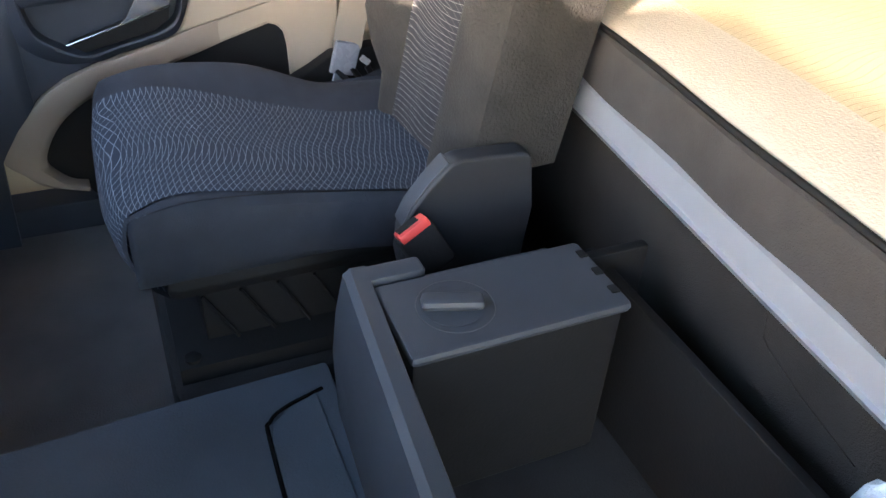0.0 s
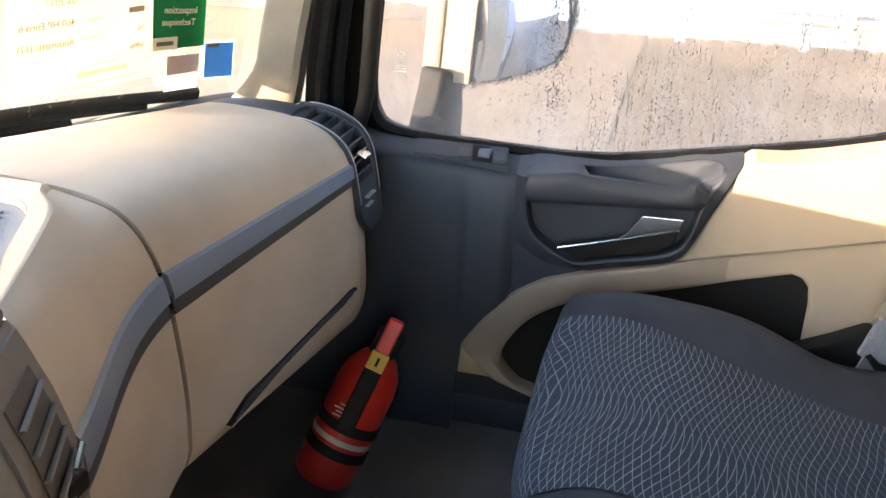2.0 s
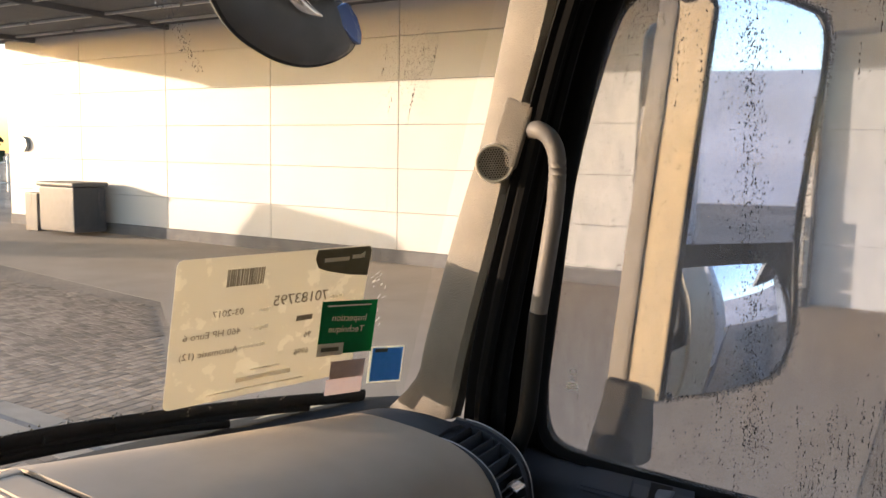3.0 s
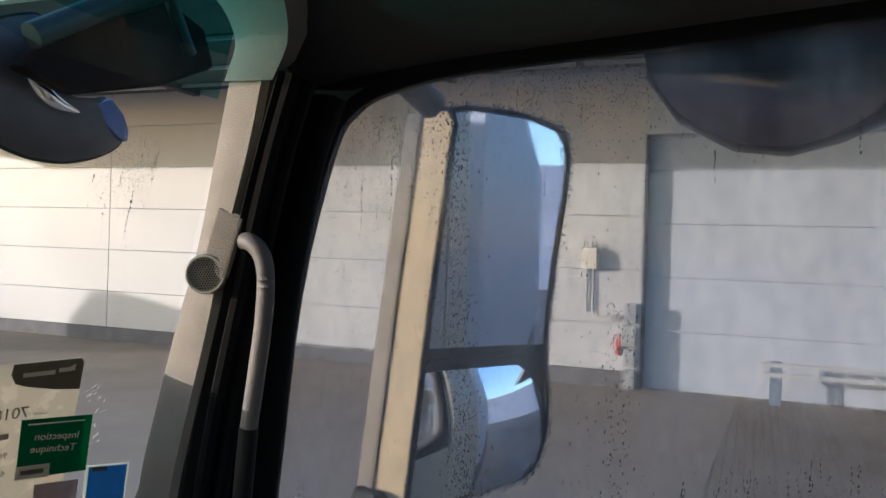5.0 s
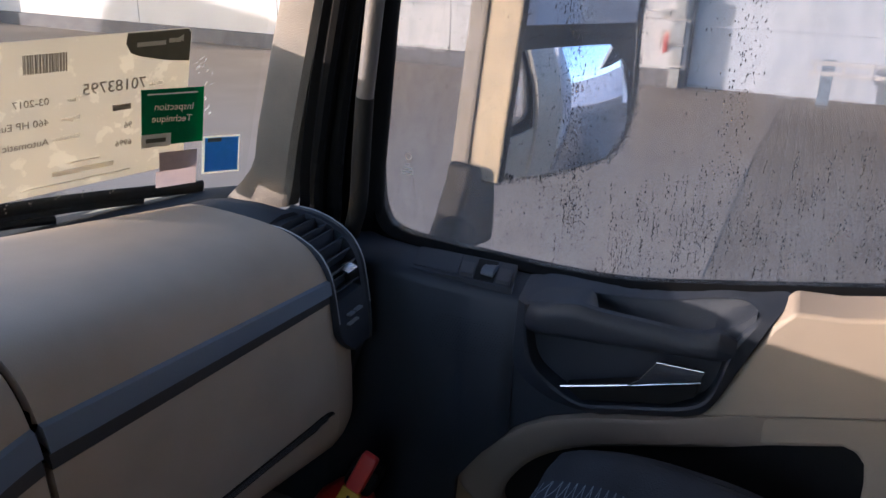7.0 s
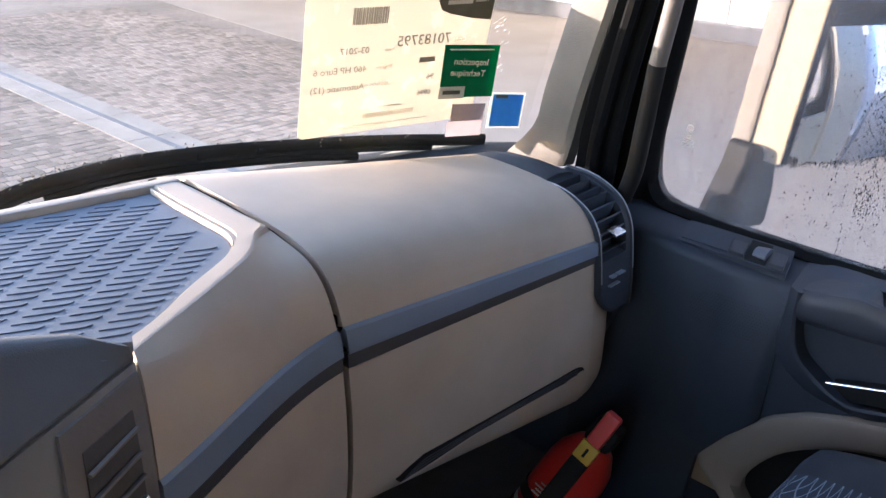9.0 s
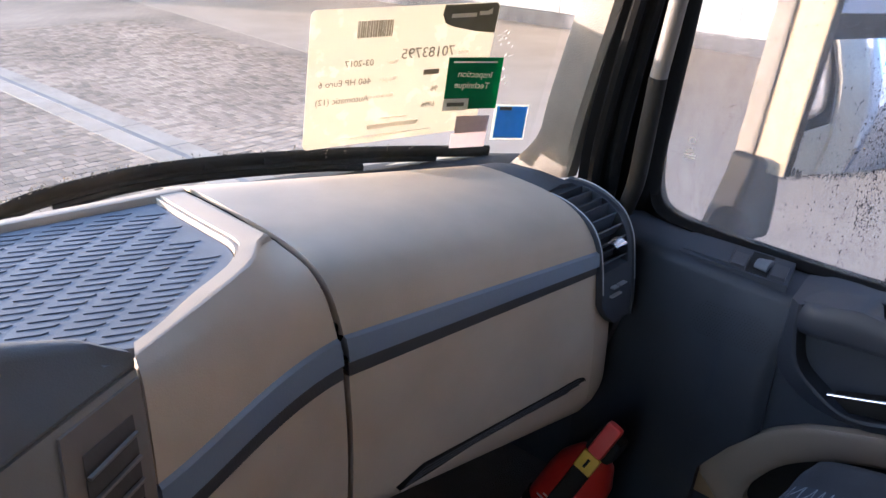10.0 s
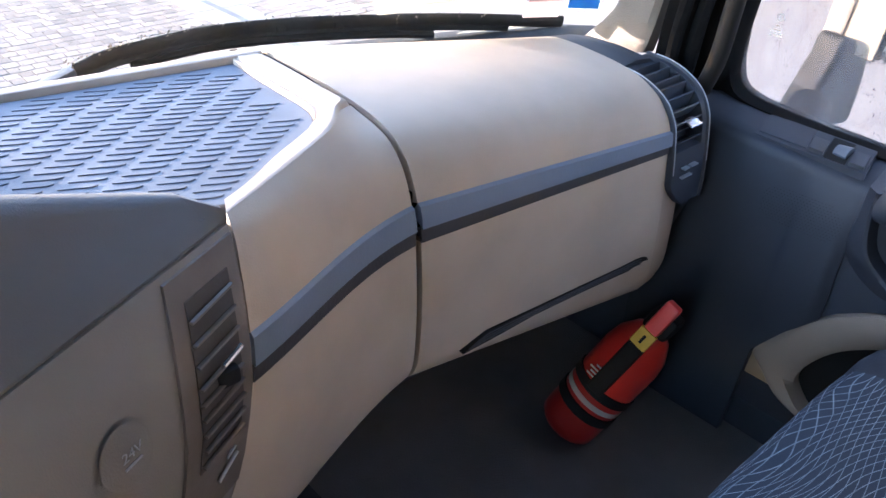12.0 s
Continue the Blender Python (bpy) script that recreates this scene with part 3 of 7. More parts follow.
# out of view: added only for the shadow it throws on the hall wall
truck = thing("parked_truck", "unseen pale truck cab up the yard, added to cast a shadow on the hall", "truck")
part("cab", prism([(29.0, -1.0), (29.0, 1.60), (29.3, 1.95), (30.2, 2.0), (30.9, 1.3), (31.0, 0.2), (31.0, -1.0)], "x", 3.4, 5.4, 0.12, 3), CREAM, truck)
for x, y in ((3.4, 30.2), (5.15, 30.2)):
    part("wheel", lathe([(0, 0), (0.46, 0), (0.5, 0.05), (0.5, 0.25), (0, 0.25)], (x, y, GROUND + 0.5), (1, 0, 0), 24), BLACK, truck)

# setts: the nearest as single stones, those behind them joined
SETT = bpy.data.materials["sett_paving"].copy()
SETT.name = "sett_stone"
sn, sl = SETT.node_tree.nodes, SETT.node_tree.links
for nd in list(sn):
    if nd.type in ("TEX_BRICK", "BUMP"):
        sn.remove(nd)
oi = sn.new("ShaderNodeObjectInfo")
gi = sn.new("ShaderNodeNewGeometry")
ad = sn.new("ShaderNodeMath")
ad.operation = "ADD"
sl.new(oi.outputs["Random"], ad.inputs[0])
sl.new(gi.outputs["Random Per Island"], ad.inputs[1])
fr = sn.new("ShaderNodeMath")
fr.operation = "FRACT"
sl.new(ad.outputs[0], fr.inputs[0])
mx = sn.new("ShaderNodeMix")
mx.data_type = "RGBA"
mx.inputs[6].default_value, mx.inputs[7].default_value = (0.20, 0.165, 0.132, 1), (0.35, 0.285, 0.225, 1)
sl.new(fr.outputs[0], mx.inputs[0])
mul = [nd for nd in sn if nd.type == "MIX" and nd.blend_type == "MULTIPLY"][0]
sl.new(mx.outputs[2], mul.inputs[6])
stone = box((0, 0, 0), (0.193, 0.121, 0.05), 0.008)
stone_mesh = bpy.data.meshes.new("sett")
stone.to_mesh(stone_mesh)
stone.free()
shade(stone_mesh, 40)
stone_mesh.materials.append(SETT)
base_v = [v.co.copy() for v in stone_mesh.vertices]
base_f = [tuple(p.vertices) for p in stone_mesh.polygons]
pav = tagged(thing("paving_field", "field of worn grey-brown stone setts before the truck", "paving"), kind="structure")
pav.name = "pavement_setts"
verts, faces, single = [], [], 0
rs = random.Random(11)
for r in range(86):
    y = 5.4 + r * 0.13
    spans = [(3.445, -1, 40), (4.005, 1, 36)]
    for edge, way, count in spans:
        x = edge
        for c in range(count):
            w = rs.uniform(0.085, 0.13) if c else rs.uniform(0.06, 0.12)
            left_x = x if way > 0 else x - w
            x += way * w
            if left_x > 7.8 or (left_x > 3.8 and y < 5.35 + (left_x + w - 4.02) * 1.404):
                continue
            m = pose(left_x + 0.003, y + rs.uniform(-0.004, 0.004), GROUND - 0.042 + rs.uniform(-0.002, 0.002), rs.uniform(-0.5, 0.5), rs.uniform(-0.5, 0.5), rs.uniform(-1.5, 1.5)) @ Matrix.Diagonal((w / 0.2, 1, 1, 1))
            if 1.4 < left_x < 3.3 and 7.1 < y < 9.7 and single < 290:
                ob = new("sett", stone_mesh)
                ob.parent = pav
                ob.matrix_local = m
                single += 1
            else:
                k = len(verts)
                verts += [m @ v for v in base_v]
                faces += [tuple(i + k for i in f) for f in base_f]
field = bpy.data.meshes.new("setts")
field.from_pydata(verts, [], faces)
field.materials.append(SETT)
rest = new("setts", field)
rest.parent = pav
tagged(rest, kind="stuff")


# ---- dashboard, passenger side ----
def profile(t):
    """The section of the passenger dashboard: (y, z) from the windscreen over the top and down, t from the gap to the vent."""
    a = [(1.60, 0.560), (1.534, 0.576), (1.436, 0.574), (1.345, 0.567), (1.297, 0.556), (1.271, 0.537), (1.257, 0.514), (1.249, 0.491),
         (1.241, 0.445), (1.237, 0.38), (1.238, 0.31), (1.246, 0.262), (1.275, 0.235), (1.36, 0.23)]
    b = [(1.47, 0.525), (1.424, 0.545), (1.339, 0.543), (1.279, 0.534), (1.240, 0.517), (1.220, 0.496), (1.213, 0.484), (1.209, 0.475),
         (1.206, 0.442), (1.200, 0.38), (1.196, 0.30), (1.200, 0.235), (1.23, 0.205), (1.33, 0.20)]
    return [(lerp(p[0], q[0], t), lerp(p[1], q[1], t)) for p, q in zip(a, b)]


def dash_strip(name, i0, i1, mat, parent, x0=0.458, x1=0.868, proud=0.0, back=0.03, label=""):
    rings = []
    for k in range(9):
        t = k / 8
        p = profile(t)[i0:i1 + 1]
        fine = smooth_path([(0, *q) for q in p], 4)
        if proud:
            a, c = fine[0], fine[-1]
            fine = [a + (c - a) * u + Vector((0, dy, 0)) for u, dy in ((0, 0), (0.06, -0.0045), (0.30, -0.0055), (0.60, -0.0055), (0.635, -0.003))] if proud > 0 else [a + (c - a) * u + Vector((0, dy, 0)) for u, dy in ((0.62, -0.001), (0.66, -0.0015), (0.97, -0.0015), (1.0, 0.001))]
        x = lerp(x0, x1, t)
        rings.append([(x, q[1], q[2]) for q in fine])
    bm = loft(rings, closed=False)
    bmesh.ops.recalc_face_normals(bm, faces=bm.faces)
    if sum((f.normal.y - f.normal.z) * f.calc_area() for f in bm.faces) > 0:
        bmesh.ops.reverse_faces(bm, faces=bm.faces)
    bmesh.ops.solidify(bm, geom=bm.faces[:], thickness=back)
    return part(name, bm, mat, parent, label)


dash = thing("passenger_dashboard", "beige moulded passenger dashboard with a grey trim strip and glovebox", "dashboard")
dash_strip("top_pad", 0, 7, BEIGE, dash, label="matt beige top pad")
dash_strip("trim_strip", 7, 8, TRIM, dash, proud=0.004, back=0.014, label="grey trim strip tinted with sky blue")
dash_strip("trim_edge", 7, 8, TRIMLOW, dash, proud=-1, back=0.012, label="dark lower edge of the strip")
dash_strip("glovebox_lid", 8, 13, BEIGE, dash, label="beige glovebox lid")
gap_in = [(0.452, y + 0.012, z - 0.004) for y, z in profile(0)]
part("gap", thick(loft([gap_in, [(0.460, y, z) for _, y, z in gap_in]], closed=False), 0.004), GAPMAT, dash)
part("trim_backing", box((0.436, 1.258, 0.432), (0.474, 1.30, 0.50), 0.002), GAPMAT, dash)
# the long dark grip slot in the lid
SLOT_TOP = [(0.522, 0.2645), (0.538, 0.274), (0.559, 0.283), (0.638, 0.285), (0.712, 0.287), (0.798, 0.289), (0.835, 0.291), (0.848, 0.2895), (0.855, 0.285), (0.858, 0.280)]
SLOT_LOW = [(0.522, 0.2635), (0.569, 0.2665), (0.636, 0.2735), (0.711, 0.2750), (0.796, 0.2750), (0.840, 0.2735), (0.852, 0.2745), (0.858, 0.279)]
def lid_y(x):
    return lerp(1.2375, 1.199, (x - 0.458) / 0.41)
SLOT_X = [0.522, 0.53, 0.54, 0.55, 0.56, 0.58, 0.61, 0.64, 0.68, 0.72, 0.76, 0.80, 0.83, 0.843, 0.85, 0.855, 0.858]
rings = []
for x in SLOT_X:
    up, low, y = along(SLOT_TOP, x), along(SLOT_LOW, x), lid_y(x) - 0.0025
    rings.append([(x, y, low), (x, y - 0.001, up), (x, y + 0.02, up), (x, y + 0.02, low)])
slot = part("grip_slot", loft(rings), BLACK, dash, "dark recessed grip")
part("slot_lip", tube([(x, lid_y(x) - 0.002, along(SLOT_LOW, x) - 0.0012) for x in SLOT_X[:-2]], 0.0014, 6), BEIGE, slot)
for u in (0.3, 0.55, 0.8):
    part("slot_rib", tube([(x, lid_y(x) - 0.003, lerp(along(SLOT_LOW, x), along(SLOT_TOP, x), u)) for x in SLOT_X[1:-3]], 0.0010, 6), DARK, slot)

# corner piece and side vent
vent = thing("side_vent", "dark slatted air vent with chrome tab at dashboard end", "air vent")
vp = [(1.318, 0.532), (1.280, 0.530), (1.249, 0.521), (1.224, 0.505), (1.209, 0.481), (1.203, 0.455), (1.198, 0.42), (1.194, 0.385), (1.192, 0.36)]
fine = [(q[1], q[2]) for q in smooth_path([(0, *p) for p in vp], 5)]
def vent_x(z, side):
    lo, hi = 0.867, 0.953
    if z < 0.40:
        lo += (0.40 - z) ** 1.5 * 4.2
        hi -= (0.40 - z) ** 2 * 3.0
    return lo if side < 0 else hi
def vent_normal(i):
    (ya, za), (yb, zb) = fine[max(i - 1, 0)], fine[min(i + 1, len(fine) - 1)]
    d = Vector((0, yb - ya, zb - za)).normalized()
    return Vector((0, d.z, -d.y))
def vent_at(x, i, out):
    return Vector((x, *fine[i])) + vent_normal(i) * out
rings = []
for i, (y, z) in enumerate(fine):
    lo, hi = vent_x(z, -1), vent_x(z, 1)
    deep = -0.022 if z > 0.446 and y < 1.285 else 0.002
    rings.append([vent_at(lo, i, -0.03), vent_at(lo, i, 0.001), vent_at(lo + 0.0012, i, 0.004), vent_at(lo + 0.004, i, 0.0045), vent_at(lo + 0.0055, i, 0.002), vent_at(lo + 0.008, i, 0.002), vent_at(lo + 0.009, i, deep), vent_at(hi - 0.016, i, deep), vent_at(hi - 0.0145, i, 0.002), vent_at(hi - 0.006, i, 0.0025), vent_at(hi - 0.0045, i, 0.0055), vent_at(hi - 0.001, i, 0.005), vent_at(hi, i, 0.001), vent_at(hi, i, -0.03)])
part("body", loft(rings), DARK_DOOR, vent, "dark rounded vent body")
slot_at = [i for i, (y, z) in enumerate(fine) if z > 0.449 and y < 1.279]
# lighter and bluer than the vent body: sky light put into the slats' colour
VENTSLAT = material("skylit_slat_plastic", (0.055, 0.064, 0.082), 0.32, grain=0.2, stain=0.2)
for k in range(8):
    i = slot_at[int(round(lerp(0, len(slot_at) - 1, k / 7)))]
    d = vent_normal(i)
    e = Vector((0, -d.z, d.y))
    rows = [[vent_at(x, i, 0.001), vent_at(x, i, -0.019) + e * 0.009] for x in (0.875, 0.938)]
    part("slat", slab(rows, e * 0.0018), VENTSLAT, vent)
for side, off, h in ((-1, 0.0028, 0.0046), (1, -0.0028, 0.0056)):
    part("frame_bead", tube([vent_at(vent_x(fine[i][1], side) + off, i, h) for i in range(2, len(fine) - 9)], 0.0009, 6), ALU, vent, "thin satin line along the vent")
part("tab", box((0.900, -0.008, -0.003), (0.926, 0.010, 0.003), 0.002, pose(0, 1.204, 0.476, 20)), CHROME, vent, "chrome adjusting tab")
for z, a, b in ((0.417, 0.892, 0.905), (0.417, 0.909, 0.926), (0.404, 0.890, 0.915)):
    part("thumbwheel", box((a, 1.189, z - 0.0012), (b, 1.196, z + 0.0012), 0.0005), ALU, vent)
rings = [[(0.868, 1.49, 0.522), (0.868, 1.43, 0.5425), (0.868, 1.36, 0.5425), (0.868, 1.30, 0.536)], [(0.900, 1.48, 0.524), (0.900, 1.42, 0.544), (0.900, 1.36, 0.545), (0.900, 1.30, 0.5395)], [(0.922, 1.46, 0.522), (0.922, 1.40, 0.542), (0.922, 1.35, 0.543), (0.922, 1.295, 0.5385)], [(0.950, 1.45, 0.505), (0.950, 1.39, 0.522), (0.950, 1.34, 0.525), (0.950, 1.285, 0.521)], [(1.03, 1.42, 0.47), (1.03, 1.36, 0.48), (1.03, 1.32, 0.482), (1.0, 1.27, 0.48)]]
part("corner_cover", thick(loft(rings, closed=False), 0.012), DARK_DOOR, vent, "dark corner cover")
part("side_cheek", prism([(1.47, 0.50), (1.31, 0.51), (1.24, 0.49), (1.218, 0.45), (1.205, 0.36), (1.25, 0.22), (1.47, 0.2)], "x", 0.954, 0.975, 0.006), DARK_DOOR, vent)
lid_end = [q for q in smooth_path([(0, *q) for q in profile(1)[8:]], 4) if q[2] < 0.42]
part("glove_end", thick(loft([[(x, q[1] + dy, q[2] + dy * 0.15) for q in lid_end] for x, dy in ((0.8665, 0.0), (0.895, 0.002), (0.918, 0.008), (0.935, 0.020), (0.947, 0.042), (0.954, 0.09))], closed=False), 0.006), BEIGE, dash, "rounded beige end of the glovebox")

# ---- dashboard, middle ----
mid = thing("centre_dashboard", "beige dashboard centre with a ribbed rubber tray and dark vent panel", "dashboard")
FRONT = [(0.228, 1.2175), (0.31, 1.258), (0.36, 1.284), (0.385, 1.298), (0.404, 1.313), (0.420, 1.332), (0.432, 1.344), (0.45, 1.352)]
FRONT_Z = [(0.228, 0.577), (0.38, 0.5765), (0.415, 0.5745), (0.45, 0.568)]
def mid_profile(t):
    g = profile(0)[3:]
    l = [(1.215, 0.583), (1.196, 0.566), (1.176, 0.545), (1.162, 0.527), (1.153, 0.508), (1.148, 0.462), (1.142, 0.40), (1.140, 0.32), (1.150, 0.25), (1.18, 0.20), (1.28, 0.19)]
    xs = [0.228, 0.222, 0.214, 0.208, 0.204, 0.199, 0.180, 0.145, 0.12, 0.11, 0.11]
    ease = t * t * (3 - 2 * t) * 0.4 + t * 0.6
    hollow = 4 * t * (1 - t)
    front_x = lerp(0.228, 0.450, t)
    return [(front_x, along(FRONT, front_x), along(FRONT_Z, front_x))] + [(lerp(x, 0.450, t), lerp(a[0], b[0], ease) + 0.013 * w * hollow, lerp(a[1], b[1], ease) - 0.006 * w * hollow) for x, a, b, w in list(zip(xs, l, g, (0, 0.2, 0.5, 0.8, 1, 1, 0.8, 0.5, 0.2, 0, 0)))[1:]]
def mid_strip(name, i0, i1, mat, proud=0.0, back=0.02, label=""):
    rings = []
    for k in range(21):
        p = mid_profile(k / 20)[i0:i1 + 1]
        fine = smooth_path(p, 4)
        if proud:
            a, c = fine[0], fine[-1]
            fine = [a + (c - a) * u + Vector((0, dy, 0)) for u, dy in ((0, 0), (0.06, -0.0045), (0.30, -0.0055), (0.60, -0.0055), (0.635, -0.003))] if proud > 0 else [a + (c - a) * u + Vector((0, dy, 0)) for u, dy in ((0.62, -0.001), (0.66, -0.0015), (0.97, -0.0015), (1.0, 0.001))]
        rings.append(fine)
    bm = loft(rings, closed=False)
    bmesh.ops.recalc_face_normals(bm, faces=bm.faces)
    if sum((f.normal.y - f.normal.z) * f.calc_area() for f in bm.faces) > 0:
        bmesh.ops.reverse_faces(bm, faces=bm.faces)
    bmesh.ops.solidify(bm, geom=bm.faces[:], thickness=back)
    return part(name, bm, mat, mid, label)
mid_strip("upper_face", 0, 4, BEIGE, label="beige upper face")
mid_strip("trim_strip", 4, 5, TRIM, proud=0.004, back=0.012, label="grey trim strip tinted with sky blue")
mid_strip("trim_edge", 4, 5, TRIMLOW, proud=-1, back=0.012, label="dark lower edge of the strip")
mid_strip("lower_face", 5, 10, BEIGE, label="beige lower face")
# flat top round the tray
tray_out = [(q.x, q.y) for q in smooth_path([(0.411, 1.528, 0), (0.407, 1.47, 0), (0.4045, 1.409, 0), (0.4025, 1.366, 0), (0.394, 1.339, 0), (0.376, 1.318, 0), (0.352, 1.303, 0), (0.311, 1.281, 0), (0.268, 1.2535, 0), (0.238, 1.239, 0)], 3)] + [(-0.18, 1.46), (-0.18, 1.585), (0.17, 1.562)]
def inset(poly, d):
    c = Vector((sum(p[0] for p in poly) / len(poly), sum(p[1] for p in poly) / len(poly)))
    return [tuple(Vector(p) + (c - Vector(p)).normalized() * d) for p in poly]
# the flat top is spun between its outer edge and the tray: both are walked in step
def walk_round(poly, n):
    pts = [Vector((*p, 0)[:3]) for p in poly]
    run = [0.0]
    for a, b in zip(pts, pts[1:]):
        run.append(run[-1] + (b - a).length)
    out, j = [], 0
    for k in range(n):
        d = run[-1] * k / (n - 1)
        while j < len(pts) - 2 and run[j + 1] < d:
            j += 1
        out.append(pts[j].lerp(pts[j + 1], (d - run[j]) / max(run[j + 1] - run[j], 1e-9)))
    return out
TRAY_Z = 0.5712
front_line = [mid_profile(1 - k / 24)[0] for k in range(25)]
outer = walk_round([(0.450, 1.548, 0.5745), (0.450, 1.50, 0.575), (0.450, 1.43, 0.573), (0.450, 1.385, 0.570)], 14)[:-1] + walk_round([(0.450, 1.385, 0.570)] + front_line, 40)
inner = walk_round(tray_out[:9], 14)[:-1] + walk_round(tray_out[8:28], 40)
rows = []
for k, (o, i) in enumerate(zip(outer, inner)):
    wide = 1.0 if k < 18 else max(0.25, 1.0 - (k - 18) / 8)
    i = Vector((i.x, i.y, 0))
    d = Vector((o.x - i.x, o.y - i.y, 0))
    way, reach = d.normalized(), d.length
    row = [Vector((o.x, o.y, o.z - 0.006)), o.copy()]
    row.append(Vector((o.x, o.y, lerp(o.z, 0.5774, 0.7))) - way * reach * 0.10)
    row.append(Vector((o.x, o.y, 0.5774)) - way * reach * 0.22)
    for a, z in ((0.0105, 0.5776), (0.0085, 0.5776), (0.0078, 0.5750), (0.0036, 0.5750), (0.0030, 0.5765), (0.0012, 0.5765), (0.0004, 0.5750), (0.0, TRAY_Z - 0.004)):
        row.append(Vector((i.x, i.y, z)) + way * a * wide)
    rows.append(row)
part("top_rim", loft(rows, closed=False, caps=False), BEIGE, mid, "beige top with a stepped rim round the tray", angle=28)
BACK_Y = [(-0.2, 1.588), (0.17, 1.562), (0.411, 1.528), (0.452, 1.524)]
back = [[(x, along(BACK_Y, x) + dy, z) for x in [lerp(0.450, -0.2, k / 14) for k in range(15)]] for dy, z in ((0.024, 0.53), (0.023, 0.574), (0.020, 0.5785), (0.008, 0.5792), (0.004, 0.578), (0.001, 0.573), (0.0, TRAY_Z - 0.004))]
part("back_rim", loft(back, closed=False, caps=False), BEIGE, mid, "beige ledge behind the tray")
part("tray_mat", prism(inset(tray_out, 0.0005), "z", TRAY_Z - 0.01, TRAY_Z, 0.0015), TRAYMAT, mid, "blue-grey ribbed rubber tray mat")
def inside(poly, x, y):
    hit = False
    for (x0, y0), (x1, y1) in zip(poly, poly[1:] + poly[:1]):
        if (y0 > y) != (y1 > y) and x < (x1 - x0) * (y - y0) / (y1 - y0) + x0:
            hit = not hit
    return hit
zone = inset(tray_out, 0.010)
# ribs darker than the mat: their shadow lines are put into the colour
RIBMAT = material("shaded_rib_rubber", (0.075, 0.09, 0.125), 0.6, grain=0.2, grain_size=0.002)
rib = bmesh.new()
tube([(0, 0, 0), (0.025, 0.0, 0), (0.029, 0.0012, 0), (0.0315, 0.0035, 0)], [0.0006, 0.0008, 0.0008, 0.0005], 6, bm=rib)
rib_mesh = bpy.data.meshes.new("rib")
rib.to_mesh(rib_mesh)
rib.free()
rib_mesh.materials.append(RIBMAT)
made = 0
for i in range(-14, 8):
    for j in range(-30, 34):
        x = 0.274 + i * 0.0340 - j * 0.0115 - (0.0058 if i % 2 else 0)
        y = 1.391 - i * 0.0200 - j * 0.0078 - (0.0039 if i % 2 else 0)
        if x > 0.02 and inside(zone, x, y) and inside(zone, x + 0.028, y - 0.012) and made < 290:
            r = new("rib", rib_mesh)
            r.parent = mid
            r.matrix_local = pose(x, y, TRAY_Z + 0.0003, 0, 0, -26)
            made += 1
# dark hood and vent panel that turns to the driver
EDGE_X = [(0.19, 0.11), (0.25, 0.12), (0.32, 0.145), (0.40, 0.180), (0.462, 0.199), (0.508, 0.204), (0.545, 0.214), (0.583, 0.228)]
EDGE_Y = [(0.19, 1.19), (0.25, 1.150), (0.32, 1.140), (0.40, 1.142), (0.462, 1.148), (0.508, 1.153), (0.545, 1.176), (0.583, 1.215)]
def panel_pt(s, z, out=0.0):
    """A point on the vent panel: s metres to the left of its edge, at height z, raised by out."""
    return Vector((along(EDGE_X, z) - 0.904 * s - 0.004, along(EDGE_Y, z) - 0.427 * s - 0.004, z)) + Vector((0.427, -0.904, 0.1)) * out
INTO = Vector((-0.3, 0.9, -0.1))
APEX = Vector((-0.02, 0.708, 0.90))
hood_rows = []
for s in (0.0, 0.004, 0.012, 0.025, 0.05, 0.09, 0.14, 0.2, 0.28, 0.38):
    front = panel_pt(s, 0.579)
    top_z_at = 0.594 + 0.32 * s
    r = min(1, (s + 0.004) / 0.03) ** 0.5
    crest = Vector((0.220 - 0.82 * s, 1.204 + 0.018 * r + 0.57 * s, 0.595))
    crest = APEX + (crest - APEX) * ((0.90 - top_z_at) / 0.305)
    crest = front.lerp(crest, 0.35 + 0.65 * r)
    soft = 0.004 + 0.016 * r + 0.10 * s
    face = (crest - front).normalized()
    hood_rows.append([front, front.lerp(crest, 0.3) + Vector((0, -0.001, 0.001)), crest - face * soft, crest - face * soft * 0.55 + Vector((0, -0.05, 0.18)) * soft * 0.4, crest - face * soft * 0.2 + Vector((0, 0, 0.16)) * soft * 0.5, crest + Vector((-0.3, 0.7, 0)) * soft * 0.5, crest + Vector((-0.4, 0.9, -0.25)) * soft * 1.4, crest + Vector((-0.4, 0.9, -1.0)) * soft * 2.4, Vector((crest.x - 0.02, crest.y + 0.05, 0.556))])
HOOD = material("hood_plastic", (0.165, 0.172, 0.185), 0.8, grain=0.4, grain_size=0.0015, stain=0.2, spec=0.2)
part("hood", slab(hood_rows, (0, 0.004, -0.012)), HOOD, mid, "dark grey hood over the vent panel")
LEVEL = (0.576, 0.56, 0.54, 0.52, 0.50, 0.475, 0.45, 0.42, 0.38, 0.34, 0.29, 0.24, 0.2)
STACK = material("smoky_panel_plastic", (0.24, 0.225, 0.213), 0.65, grain=0.4, grain_size=0.0015, stain=0.2)
part("vent_panel", slab([[panel_pt(s, z) for s in (0.0, 0.03, 0.08, 0.15, 0.25, 0.4, 0.5)] for z in LEVEL], INTO * 0.02), STACK, mid, "dark grey panel")
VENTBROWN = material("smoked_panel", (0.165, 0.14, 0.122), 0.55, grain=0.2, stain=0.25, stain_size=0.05)
